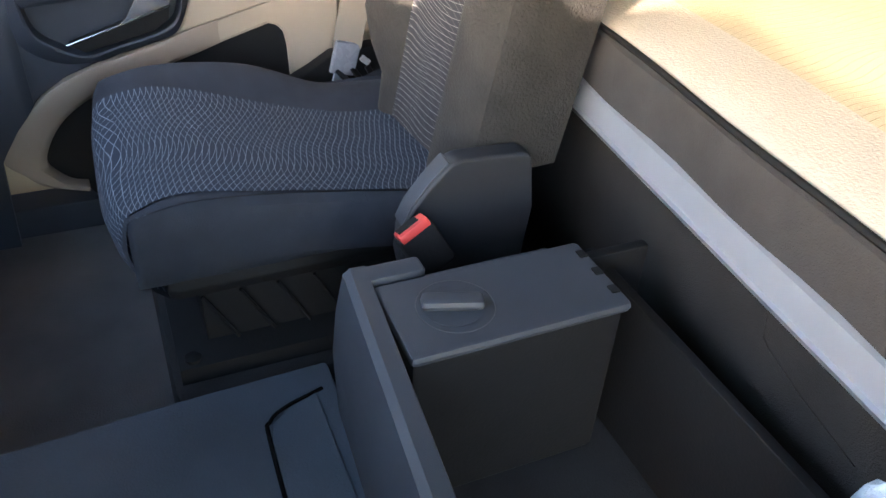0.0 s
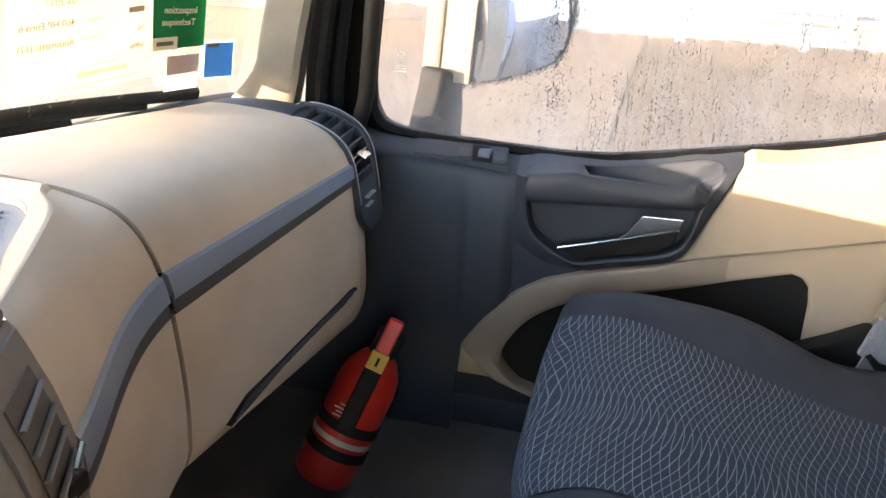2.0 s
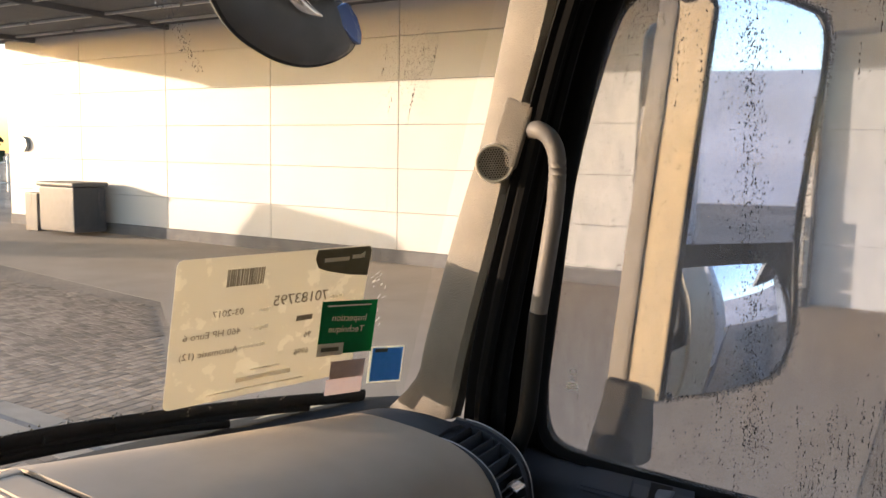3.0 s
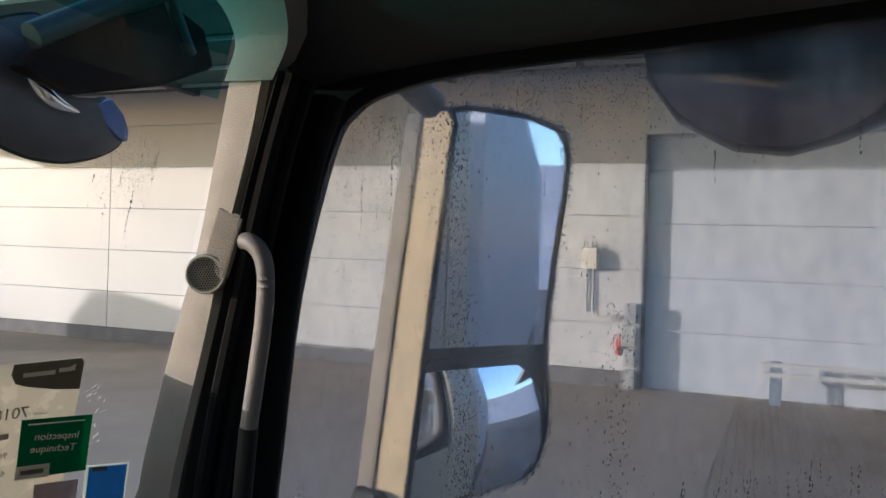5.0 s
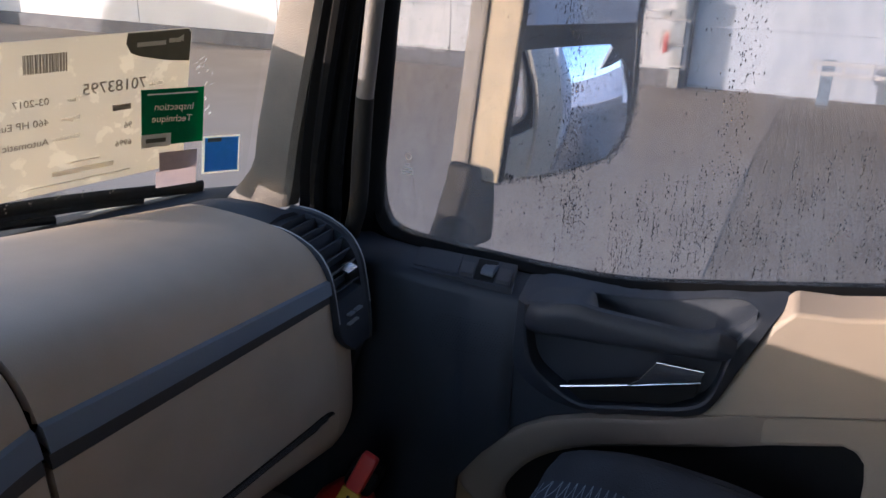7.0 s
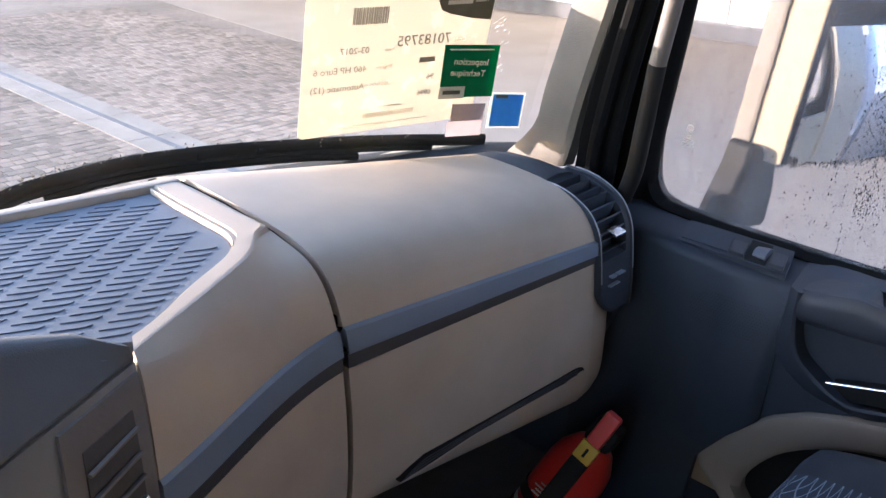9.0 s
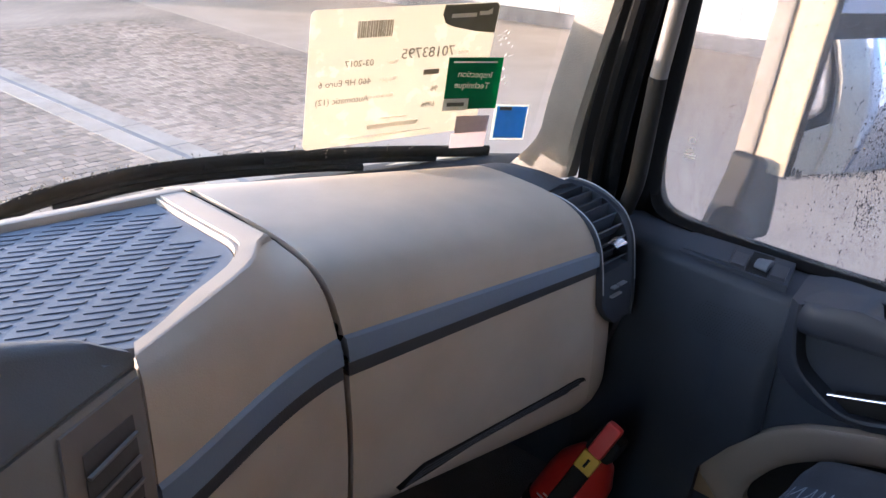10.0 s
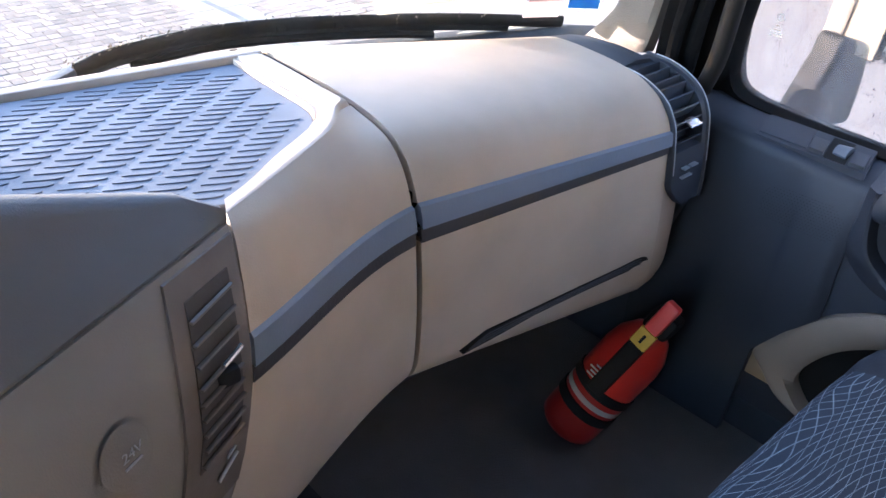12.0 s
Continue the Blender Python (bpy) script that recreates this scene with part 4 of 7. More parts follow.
plate = part("vent_plate", slab([[panel_pt(s, z, 0.003) for s in (0.002, 0.02, 0.05, 0.082)] for z in (0.572, 0.56, 0.54, 0.52, 0.50, 0.47, 0.44, 0.41, 0.385)], INTO * 0.006), VENTBROWN, mid, "brownish vent surround")
# flat sheet behind the slats; the recess's shade is put into its dark colour
WELL = material("shaded_recess", (0.062, 0.052, 0.046), 0.6, grain=0.2, stain=0.3, stain_size=0.04)
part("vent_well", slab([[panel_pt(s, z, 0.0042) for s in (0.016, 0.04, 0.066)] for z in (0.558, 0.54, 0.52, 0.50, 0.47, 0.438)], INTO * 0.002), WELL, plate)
for k in range(9):
    z = lerp(0.446, 0.550, k / 8)
    part("slat", tube([panel_pt(0.017, z, 0.0062), panel_pt(0.066, z - 0.002, 0.0062)], 0.0022, 8, 0.7), VENTBROWN, plate)
part("tab", tube([panel_pt(0.030, 0.520, 0.016), panel_pt(0.052, 0.518, 0.016)], 0.0026, 8), CHROME, plate, "chrome adjusting tab")
part("tab_block", box((-0.009, -0.005, -0.009), (0.009, 0.005, 0.006), 0.003, Matrix.Translation(panel_pt(0.036, 0.502, 0.006))), BLACK, plate)
part("thumbwheel", tube([panel_pt(0.020, 0.424, 0.006), panel_pt(0.042, 0.414, 0.006)], 0.0016, 6), ALU, plate)
part("wheel_mark", tube([panel_pt(0.024, 0.432, 0.006), panel_pt(0.034, 0.428, 0.006)], 0.0012, 6), ALU, plate)
socket = part("socket_cap", lathe([(0, 0), (0.0225, 0), (0.0195, 0.0005), (0, 0.0006)], panel_pt(0.134, 0.509, 0.0), (0.427, -0.88, 0.2), 28), STACK, mid, "round socket cover")
for text, s, z, size in (("24V", 0.140, 0.508, 0.0110),):
    cv = bpy.data.curves.new("lettering", "FONT")
    cv.body, cv.size, cv.extrude = text, size, 0.0002
    cv.materials.append(ALU)
    ob = new("lettering", cv)
    ob.parent = socket
    ob.matrix_world = Matrix(((0.904, 0, 0.427, 0), (0.427, 0, -0.904, 0), (0, 1, 0.1, 0), (0, 0, 0, 1))).copy()
    ob.matrix_world = Matrix.Translation(panel_pt(s, z, 0.0022)) @ ob.matrix_world
part("socket_bar", tube([panel_pt(0.139, 0.503, 0.0026), panel_pt(0.124, 0.503, 0.0026)], 0.0009, 6), ALU, socket)

# driver's side of the dashboard, out of view, added to shade the cab
driver_dash = thing("driver_dashboard", "dark unseen driver's dashboard with an instrument hood, added to shade the cab", "dashboard")
part("body", box((-1.08, 1.20, 0.15), (-0.22, 1.60, 0.56), 0.04), GREY, driver_dash)
rings = [[(x, 1.16, 0.50), (x, 1.16, top - 0.03), (x, 1.20, top), (x, 1.36, top - 0.004), (x, 1.50, top - 0.03), (x, 1.56, 0.50)] for x, top in ((-1.0, 0.69), (-0.6, 0.70), (-0.30, 0.70), (-0.20, 0.69), (-0.16, 0.66))]
part("instrument_hood", loft(rings), DARK, driver_dash)
# unseen block that shapes the shadow edge on seat and door
part("screen_hood", prism([(-0.30, 0.56), (-0.30, 0.675), (-0.10, 0.65), (0.04, 0.612), (0.05, 0.57)], "y", 1.45, 1.55, 0.01), DARK, driver_dash)

# ---- window sheets and stickers ----
PAPER = translucent("translucent_sheet", (0.75, 0.725, 0.635), (0.66, 0.635, 0.557), 0.030)
for nd in PAPER.node_tree.nodes:
    if nd.type == "MAP_RANGE" and abs(nd.inputs[1].default_value - 0.3) < 1e-4:
        nd.inputs[1].default_value, nd.inputs[2].default_value = 0.59, 0.63
INK = translucent("ink", (0.40, 0.37, 0.31), (0.36, 0.33, 0.28), 0.02)
INKPALE = translucent("pale_ink", (0.97, 0.94, 0.86), (0.94, 0.91, 0.83), 0.02)
GREEN = translucent("green_print", (0.0, 0.24, 0.10), (0.0, 0.21, 0.085), 0.02)
OLIVE = translucent("dark_header_print", (0.24, 0.235, 0.185), (0.21, 0.205, 0.16), 0.02)
BLUE = translucent("blue_print", (0.13, 0.41, 0.82), (0.11, 0.37, 0.76), 0.01)
LETTER = material("pale_lettering", (0.86, 0.87, 0.82), 0.6)
WHITEINK = translucent("white_print", (0.78, 0.80, 0.74), (0.72, 0.75, 0.70), 0.02)
PINK = translucent("pale_pink_print", (0.72, 0.66, 0.67), (0.68, 0.62, 0.64), 0.01)
MAUVE = translucent("mauve_print", (0.56, 0.49, 0.50), (0.51, 0.45, 0.46), 0.01)
TL, BL, TR = Vector((0.656, 1.540, 0.770)), Vector((0.682, 1.591, 0.566)), Vector((0.947, 1.460, 0.771))
U = (TR - TL).normalized()
V = (TL - BL)
V = (V - U * V.dot(U)).normalized()
N = U.cross(V)  # towards the street
if N.y > 0:
    N = -N
SHEET = Matrix((( U.x, V.x, N.x, TL.x), (U.y, V.y, N.y, TL.y), (U.z, V.z, N.z, TL.z), (0, 0, 0, 1)))
def flat(outline, lift, thickness=0.0006):
    """A flat print on the sheet's plane; outline in metres to the right of and above the sheet's upper corner as seen from inside."""
    bm = prism(outline, "z", lift, lift + thickness, 0)
    bm.transform(SHEET)
    return bm
def rect(x, y, w, h, r=0.0):
    if r:
        return [(x + w / 2 + a, y - h / 2 + b) for a, b in rounded(w, h, r)]
    return [(x, y), (x, y - h), (x + w, y - h), (x + w, y)]
def words(text, x, y, size, mat, parent, lift, name="lettering"):
    """Lettering that faces the street, so that it reads backwards from inside; x is its end nearest the pillar."""
    c = bpy.data.curves.new(name, "FONT")
    c.body, c.size, c.extrude = text, size, 0.0002
    c.materials.append(mat)
    ob = new(name, c)
    ob.parent = parent
    ob.matrix_world = SHEET @ Matrix.Translation((x, y, lift)) @ Matrix.Diagonal((-1, 1, 1, 1))
    return ob
sheet = thing("sales_sheet", "large translucent cream information sheet stuck inside the windscreen", "poster")
part("paper", flat(rect(0, 0, 0.297, 0.21, 0.009), 0), PAPER, sheet, smooth=False)
part("header_print", flat([(0.202, -0.001), (0.291, -0.001), (0.2955, -0.007), (0.2955, -0.047), (0.262, -0.043), (0.222, -0.034), (0.207, -0.028), (0.200, -0.015)], 0.001), OLIVE, sheet, "dark olive header")
part("header_bar", flat(rect(0.215, -0.014, 0.042, 0.006), 0.002), INKPALE, sheet)
part("header_bar", flat(rect(0.262, -0.012, 0.018, 0.006), 0.002), INKPALE, sheet)
part("header_mark", flat([(0.284, -0.008), (0.274, -0.013), (0.284, -0.018)], 0.002), INKPALE, sheet)
x = 0.069
rngb = random.Random(3)
while x < 0.122:
    w = rngb.choice((0.0008, 0.0014, 0.0022))
    part("barcode_bar", flat(rect(x, -0.018, w, 0.024), 0.001), INK, sheet, smooth=False)
    x += w + rngb.choice((0.0009, 0.0016))
words("70183795", 0.231, -0.078, 0.0225, INK, sheet, 0.0012)
for text, x, y, s in (("03-2017", 0.099, -0.084, 0.0135), ("460 HP Euro 6", 0.098, -0.112, 0.0135), ("Automatic (12)", 0.097, -0.139, 0.0135)):
    words(text, x, y, s, INK, sheet, 0.0012)
for text, x, y in (("Code", 0.258, -0.078), ("Year", 0.140, -0.084), ("Engine", 0.139, -0.110), ("Gearbox", 0.138, -0.136)):
    words(text, x, y, 0.010, INKPALE, sheet, 0.0012)
part("print_bar", flat(rect(0.183, -0.098, 0.026, 0.008), 0.0012), INK, sheet)
words("96", 0.212, -0.134, 0.0125, INK, sheet, 0.0012)
words("6996", 0.212, -0.160, 0.0125, INK, sheet, 0.0012)
part("print_bar", flat(rect(0.10, -0.180, 0.085, 0.007), 0.0012), INKPALE, sheet)
part("print_bar", flat(rect(0.12, -0.170, 0.045, 0.002), 0.0012), INKPALE, sheet)
part("print_bar", flat(rect(0.06, -0.198, 0.15, 0.0015), 0.0012), INKPALE, sheet)

def on_glass(x0, x1, z0, z1, inward, lean=0.09, drop=0.06):
    """A sticker that follows the curve of the windscreen; its foot leans outwards and its far end drops a little."""
    rows = []
    for j in range(3):
        v = j / 2
        row = []
        for i in range(7):
            u = i / 6
            x = lerp(x0, x1, u) + (1 - v) * (z1 - z0) * lean
            z = lerp(z0, z1, v) - u * (x1 - x0) * drop
            row.append((x, screen_y(x, z) - inward, z))
        rows.append(row)
    return slab(rows, (0, 0.0004, 0))
sticker = thing("inspection_sticker", "green inspection sticker with pale lettering over the sheet", "sticker")
green_print = part("print", on_glass(0.876, 0.965, 0.609, 0.692, 0.012), GREEN, sticker, smooth=False)
STICK = Matrix.Translation((0.953, screen_y(0.953, 0.655) - 0.0124, 0.655)) @ Matrix(((-0.94, 0.07, 0.33, 0), (0.34, -0.24, 0.9, 0), (0.05, 0.97, 0.24, 0), (0, 0, 0, 1)))
for text, dy in (("Inspection", 0.0), ("Technique", -0.018)):
    cv = bpy.data.curves.new("lettering", "FONT")
    cv.body, cv.size, cv.extrude = text, 0.0146, 0.0001
    cv.materials.append(WHITEINK)
    ob = new("lettering", cv)
    ob.parent = sticker
    ob.matrix_world = STICK @ Matrix.Translation((0, dy, 0))
# the pale letters are let into the green print
def cut(ob, solid, how):
    m = ob.modifiers.new("letters", "BOOLEAN")
    m.object, m.solver, m.operation = solid, "EXACT", how
    bpy.context.view_layer.update()
    me = bpy.data.meshes.new_from_object(ob.evaluated_get(bpy.context.evaluated_depsgraph_get()))
    ob.modifiers.clear()
    return me
for word in [c for c in sticker.children if c.name.startswith("lettering")]:
    word.data.extrude = 0.012
    bpy.context.view_layer.update()
    solid = new("letter_solid", bpy.data.meshes.new_from_object(word.evaluated_get(bpy.context.evaluated_depsgraph_get())))
    solid.matrix_world = word.matrix_world
    letters, rest_print = cut(green_print, solid, "INTERSECT"), cut(green_print, solid, "DIFFERENCE")
    bpy.data.objects.remove(solid)
    bpy.data.objects.remove(word)
    letters.materials.clear()
    letters.materials.append(INKPALE)
    new("lettering", letters).parent = sticker
    rest_print.materials.clear()
    rest_print.materials.append(GREEN)
    green_print.data = rest_print
part("print_bar", on_glass(0.884, 0.955, 0.6835, 0.6855, 0.0135), LETTER, sticker)
part("pale_field", on_glass(0.880, 0.922, 0.6075, 0.627, 0.0135), INKPALE, sticker)
part("field_bar", on_glass(0.886, 0.914, 0.6145, 0.6205, 0.015), OLIVE, sticker)
blue_sticker = thing("blue_sticker", "small blue sticker with a white border on the windscreen", "sticker")
part("border", on_glass(0.978, 1.038, 0.546, 0.608, 0.004, 0.10, 0.10), WHITEINK, blue_sticker, smooth=False)
part("print", on_glass(0.9815, 1.0345, 0.549, 0.605, 0.0055, 0.10, 0.10), BLUE, blue_sticker, smooth=False)
part("dark_field", on_glass(0.985, 1.006, 0.598, 0.604, 0.007, 0.10, 0.10), OLIVE, blue_sticker)
pink = thing("pink_sticker", "small mauve and pink sticker below the sheet", "sticker")
part("lower_print", on_glass(0.907, 0.967, 0.541, 0.567, 0.012), PINK, pink, smooth=False)
part("upper_print", on_glass(0.909, 0.965, 0.567, 0.596, 0.0125), MAUVE, pink, smooth=False)
tape = thing("tape_remnant", "torn clear adhesive remnants on the windscreen", "tape")
SCRAP = translucent("adhesive_scrap", (0.80, 0.79, 0.76), (0.70, 0.69, 0.66), 0.01)
rs = random.Random(9)
for cx, cy, n in ((0.322, -0.058, 12), (0.330, -0.100, 12), (0.334, -0.128, 10)):
    for k in range(n):
        x, y, a = cx + rs.gauss(0, 0.010), cy + rs.gauss(0, 0.012), rs.uniform(0.2, 1.5)
        d, e = Vector((math.cos(a), math.sin(a))) * rs.uniform(0.0015, 0.006), Vector((-math.sin(a), math.cos(a))) * rs.uniform(0.0005, 0.0028)
        c0 = Vector((x, y))
        part("scrap", flat([tuple(c0 - d), tuple(c0 - d * 0.2 + e), tuple(c0 + d * rs.uniform(0.6, 1.2)), tuple(c0 + d * 0.1 - e * 0.7)], -0.006, 0.0002), SCRAP, tape, smooth=False)

# wiper outside along the foot of the windscreen
wiper = thing("wiper", "black windscreen wiper resting along the glass", "wiper")
def on_screen(x, z, out=0.03):
    return (x, screen_y(x, z) + out, z)
UPPER = [(0.20, 0.50), (0.293, 0.538), (0.333, 0.551), (0.38, 0.557), (0.464, 0.564), (0.579, 0.561), (0.713, 0.551), (0.842, 0.540), (1.016, 0.521)]
blade_way = smooth_path([on_screen(x, z - 0.007, 0.03) for x, z in UPPER[1:]], 4)
part("blade", tube(blade_way, 0.011, 10, 0.55, normal=(0, 1, 0.3)), BLACK, wiper)
part("spoiler", tube([p + Vector((0, 0.006, -0.012)) for p in blade_way[:-2]], 0.008, 8, 0.6, normal=(0, 1, 0.3)), MIRRORSHELL, wiper, "dark blade spoiler")
part("arm", tube(smooth_path([on_screen(x, z - 0.017, 0.045) for x, z in UPPER[:7]], 4), [0.018 - 0.0095 * i / 24 for i in range(25)], 8, 0.7), MIRRORSHELL, wiper, "dark wiper arm")
part("backing", tube(smooth_path([on_screen(x, z - 0.024, 0.03) for x, z in ((0.36, 0.55), (0.46, 0.560), (0.58, 0.557), (0.72, 0.546), (0.80, 0.536))], 4), 0.007, 8), BLACK, wiper)
for x in (0.56, 0.645):
    part("clip", box((-0.008, -0.010, -0.006), (0.008, 0.010, 0.006), 0.003, Matrix.Translation(on_screen(x, along(UPPER, x) - 0.010, 0.032))), BLACK, wiper)
rg = random.Random(4)
bm = bmesh.new()
for k in range(420):
    p = rg.choice(blade_way[:26]) + Vector((rg.uniform(-0.012, 0.012), -0.004, rg.gauss(0.009, 0.0035)))
    w = rg.uniform(0.0006, 0.0018)
    bm.faces.new([bm.verts.new(p + Vector((w * math.cos(a), 0, w * 0.8 * math.sin(a)))) for a in (0.2, 1.4, 2.7, 3.9, 5.1)])
tagged(part("grit", bm, CONCRETE, wiper, smooth=False), kind="stuff")
structure("trim_cowl", thick(loft([[(x, screen_y(x, 0.50) + dy, z) for x in [lerp(-1.05, 1.05, i / 24) for i in range(25)]] for dy, z in ((-0.06, 0.515), (0.0, 0.512), (0.10, 0.49))], closed=False), 0.01), BLACK, "black cowl at the foot of the windscreen", "trim")

# ---- A-pillar ----
pillar = thing("a_pillar_trim", "grained beige pillar trim with a tweeter grille", "pillar trim")
left = [(0.986, 1.475, 0.50), (0.996, 1.418, 0.566), (0.991, 1.397, 0.634), (0.979, 1.340, 0.812), (0.971, 1.301, 0.92), (0.963, 1.269, 1.053), (0.958, 1.248, 1.14)]
right = [(0.984, 1.345, 0.52), (0.981, 1.333, 0.566), (0.978, 1.318, 0.634), (0.967, 1.267, 0.812), (0.961, 1.241, 0.92), (0.951, 1.198, 1.053), (0.946, 1.177, 1.14)]
rings = []
for a, b in zip(smooth_path(left, 3), smooth_path(right, 3)):
    e = (b - a)
    out = Vector((-0.98, 0.17, 0))
    rings.append([a - out * 0.02, a, a + e * 0.12 + out * 0.007, a + e * 0.5 + out * 0.010, a + e * 0.9 + out * 0.008, b, b - out * 0.02])
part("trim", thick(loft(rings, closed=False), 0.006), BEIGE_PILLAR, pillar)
PILLAR_TOP = material("upper_pillar_plastic", (0.19, 0.195, 0.19), 0.7, grain=1.0, grain_size=0.002, stain=0.15)
up_l, up_r = [(0.957, 1.247, 1.142), (0.945, 1.225, 1.20), (0.90, 1.26, 1.27), (0.80, 1.36, 1.33)], [(0.945, 1.176, 1.142), (0.930, 1.145, 1.20), (0.875, 1.15, 1.28), (0.76, 1.22, 1.36)]
rings = [[a + Vector((0.02, 0.01, 0)), a, a * 0.5 + b * 0.5 + Vector((-0.010, 0, -0.004)), b, b + Vector((0.03, -0.01, 0.03))] for a, b in zip(smooth_path(up_l, 4), smooth_path(up_r, 4))]
part("upper_trim", thick(loft(rings, closed=False), 0.006), PILLAR_TOP, pillar)
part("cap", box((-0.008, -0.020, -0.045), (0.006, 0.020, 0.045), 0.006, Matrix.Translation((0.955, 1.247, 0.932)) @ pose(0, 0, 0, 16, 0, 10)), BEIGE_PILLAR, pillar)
GRILLE = material("tweeter_grille", (0.20, 0.18, 0.155), 0.5, metal=0.3)
tw_axis = Vector((-0.90, -0.42, 0)).normalized()
tw_at = Vector((0.955, 1.270, 0.893))
tweeter = part("tweeter", lathe([(0.024, -0.02), (0.0255, 0.012), (0.024, 0.016), (0.0215, 0.015), (0.0, 0.017)], tw_at, tw_axis, 32), GRILLE, pillar, "round tweeter with a perforated grille")
part("tweeter_ring", lathe([(0.0215, 0.014), (0.0225, 0.0175), (0.0245, 0.0175), (0.0262, 0.013), (0.0258, 0.0)], tw_at, tw_axis, 32), material("ring_metal", (0.55, 0.50, 0.42), 0.35, metal=0.6), pillar, "satin ring round the tweeter")
q = Vector((0, 0, 1)).rotation_difference(tw_axis).to_matrix().to_4x4()
bm = bmesh.new()
for i in range(-6, 7):
    for j in range(-6, 7):
        x, y = (i + 0.5 * (j % 2)) * 0.0034, j * 0.003
        if x * x + y * y < 0.0195 ** 2:
            vs = [bm.verts.new(Matrix.Translation(tw_at) @ q @ Vector((x + 0.0011 * math.cos(a), y + 0.0011 * math.sin(a), 0.0174))) for a in (0.5, 1.55, 2.6, 3.65, 4.7, 5.75)]
            bm.faces.new(vs)
tagged(part("perforation", bm, GAPMAT, tweeter, smooth=False), kind="stuff")

# black seals and door frame between pillar and side window
seal = thing("door_seal", "black ribbed rubber seals beside the pillar", "seal")
win_front = [(1.075, 1.262, 0.44), (1.078, 1.247, 0.50), (1.08, 1.245, 0.569), (1.08, 1.230, 0.72), (1.08, 1.217, 0.86), (1.075, 1.195, 0.98), (1.07, 1.172, 1.067), (1.06, 1.14, 1.13)]
pr = [(0.984, 1.335, 0.44), (0.982, 1.325, 0.52), (0.976, 1.315, 0.60), (0.970, 1.29, 0.72), (0.965, 1.255, 0.86), (0.957, 1.222, 0.98), (0.951, 1.195, 1.067), (0.944, 1.165, 1.15)]
rings = []
for a, b in zip(smooth_path(pr, 3), smooth_path(win_front, 3)):
    rings.append([a + (b - a) * s + Vector((0, -1, 0)) * (0.012 * math.sin(s * math.pi * 3) + (-0.02 if 0.3 < s < 0.7 else 0)) for s in [i / 14 for i in range(15)]])
part("panel", thick(loft(rings, closed=False), 0.008), SEALMAT, seal)
for s, r in ((0.12, 0.010), (0.34, 0.012)):
    part("lip", tube([Vector(a).lerp(Vector(b), s) + Vector((-0.006, -0.014, 0)) for a, b in zip(smooth_path(pr, 3), smooth_path(win_front, 3))], r, 8), SEALMAT, seal)
grab = thing("grab_handle", "grey padded grab handle beside the pillar", "handle")
GRIP = material("grab_grip", (0.13, 0.12, 0.115), 0.55, grain=0.3, stain=0.1)
part("bar", tube(smooth_path([(0.972, 1.230, 0.935), (0.956, 1.209, 0.937), (0.953, 1.190, 0.925), (0.953, 1.180, 0.897), (0.955, 1.182, 0.84), (0.956, 1.191, 0.77), (0.957, 1.201, 0.70)], 6), 0.0115, 12), GRIP, grab)
part("lower_bar", tube(smooth_path([(0.957, 1.201, 0.70), (0.960, 1.209, 0.62), (0.966, 1.218, 0.55), (0.975, 1.235, 0.50)], 6), 0.0125, 12), BLACK, grab)

# ---- passenger door ----
door = thing("cab_door", "closed cab door with dark upper panel and beige sweep", "door")
tagged(door, kind="structure")
door.name = "door_1"
win = [(1.245, 0.569), (1.240, 0.509), (1.215, 0.476), (1.13, 0.466), (0.99, 0.460), (0.87, 0.461), (0.76, 0.477), (0.594, 0.507), (0.488, 0.529), (0.42, 0.558), (0.395, 0.60),
       (0.375, 0.8), (0.365, 1.0), (0.37, 1.16), (0.41, 1.206), (0.50, 1.203), (0.725, 1.184), (0.967, 1.167), (1.079, 1.146), (1.130, 1.121), (1.165, 1.067), (1.215, 0.86)]
win = [(q.y, q.z) for q in smooth_path([(0, *p) for p in win + win[:1]], 4)][:-1]
c = Vector((0.8, 0.83))
outer = []
for y, z in win:
    d = Vector((y, z)) - c
    k = min((0.50 if d.x > 0 else 0.52) / max(abs(d.x), 1e-6), (0.75 if d.y > 0 else 0.43) / max(abs(d.y), 1e-6))
    outer.append(tuple(c + d * max(k, 1.04)))
rings = [[(1.058, y, z) for y, z in outer], [(1.056, lerp(y, oy, 0.03), lerp(z, oz, 0.03)) for (y, z), (oy, oz) in zip(win, outer)], [(1.072, y, z) for y, z in win], [(1.10, y, z) for y, z in win], [(1.11, y, z) for y, z in outer]]
part("window_frame", loft(rings, caps=False), GAPMAT, door, "black window surround")
pane = prism([(lerp(y, 0.8, -0.01), lerp(z, 0.83, -0.01)) for y, z in win], "x", 1.083, 1.087, 0)
window2 = structure("window_2", pane, SIDEGLASS, "side window wet with condensation", "window", False)
window2.visible_shadow = False
part("skin", box((1.10, 0.30, -0.5), (1.13, 1.30, 0.44), 0.004), CREAM, door)

def sill_z(y):
    pts = [(0.30, 0.55), (0.42, 0.548), (0.488, 0.527), (0.594, 0.505), (0.76, 0.475), (0.87, 0.459), (0.99, 0.458), (1.13, 0.464), (1.22, 0.472), (1.30, 0.49)]
    for (a, za), (b, zb) in zip(pts, pts[1:]):
        if a <= y <= b:
            return lerp(za, zb, (y - a) / (b - a))
    return pts[-1][1]

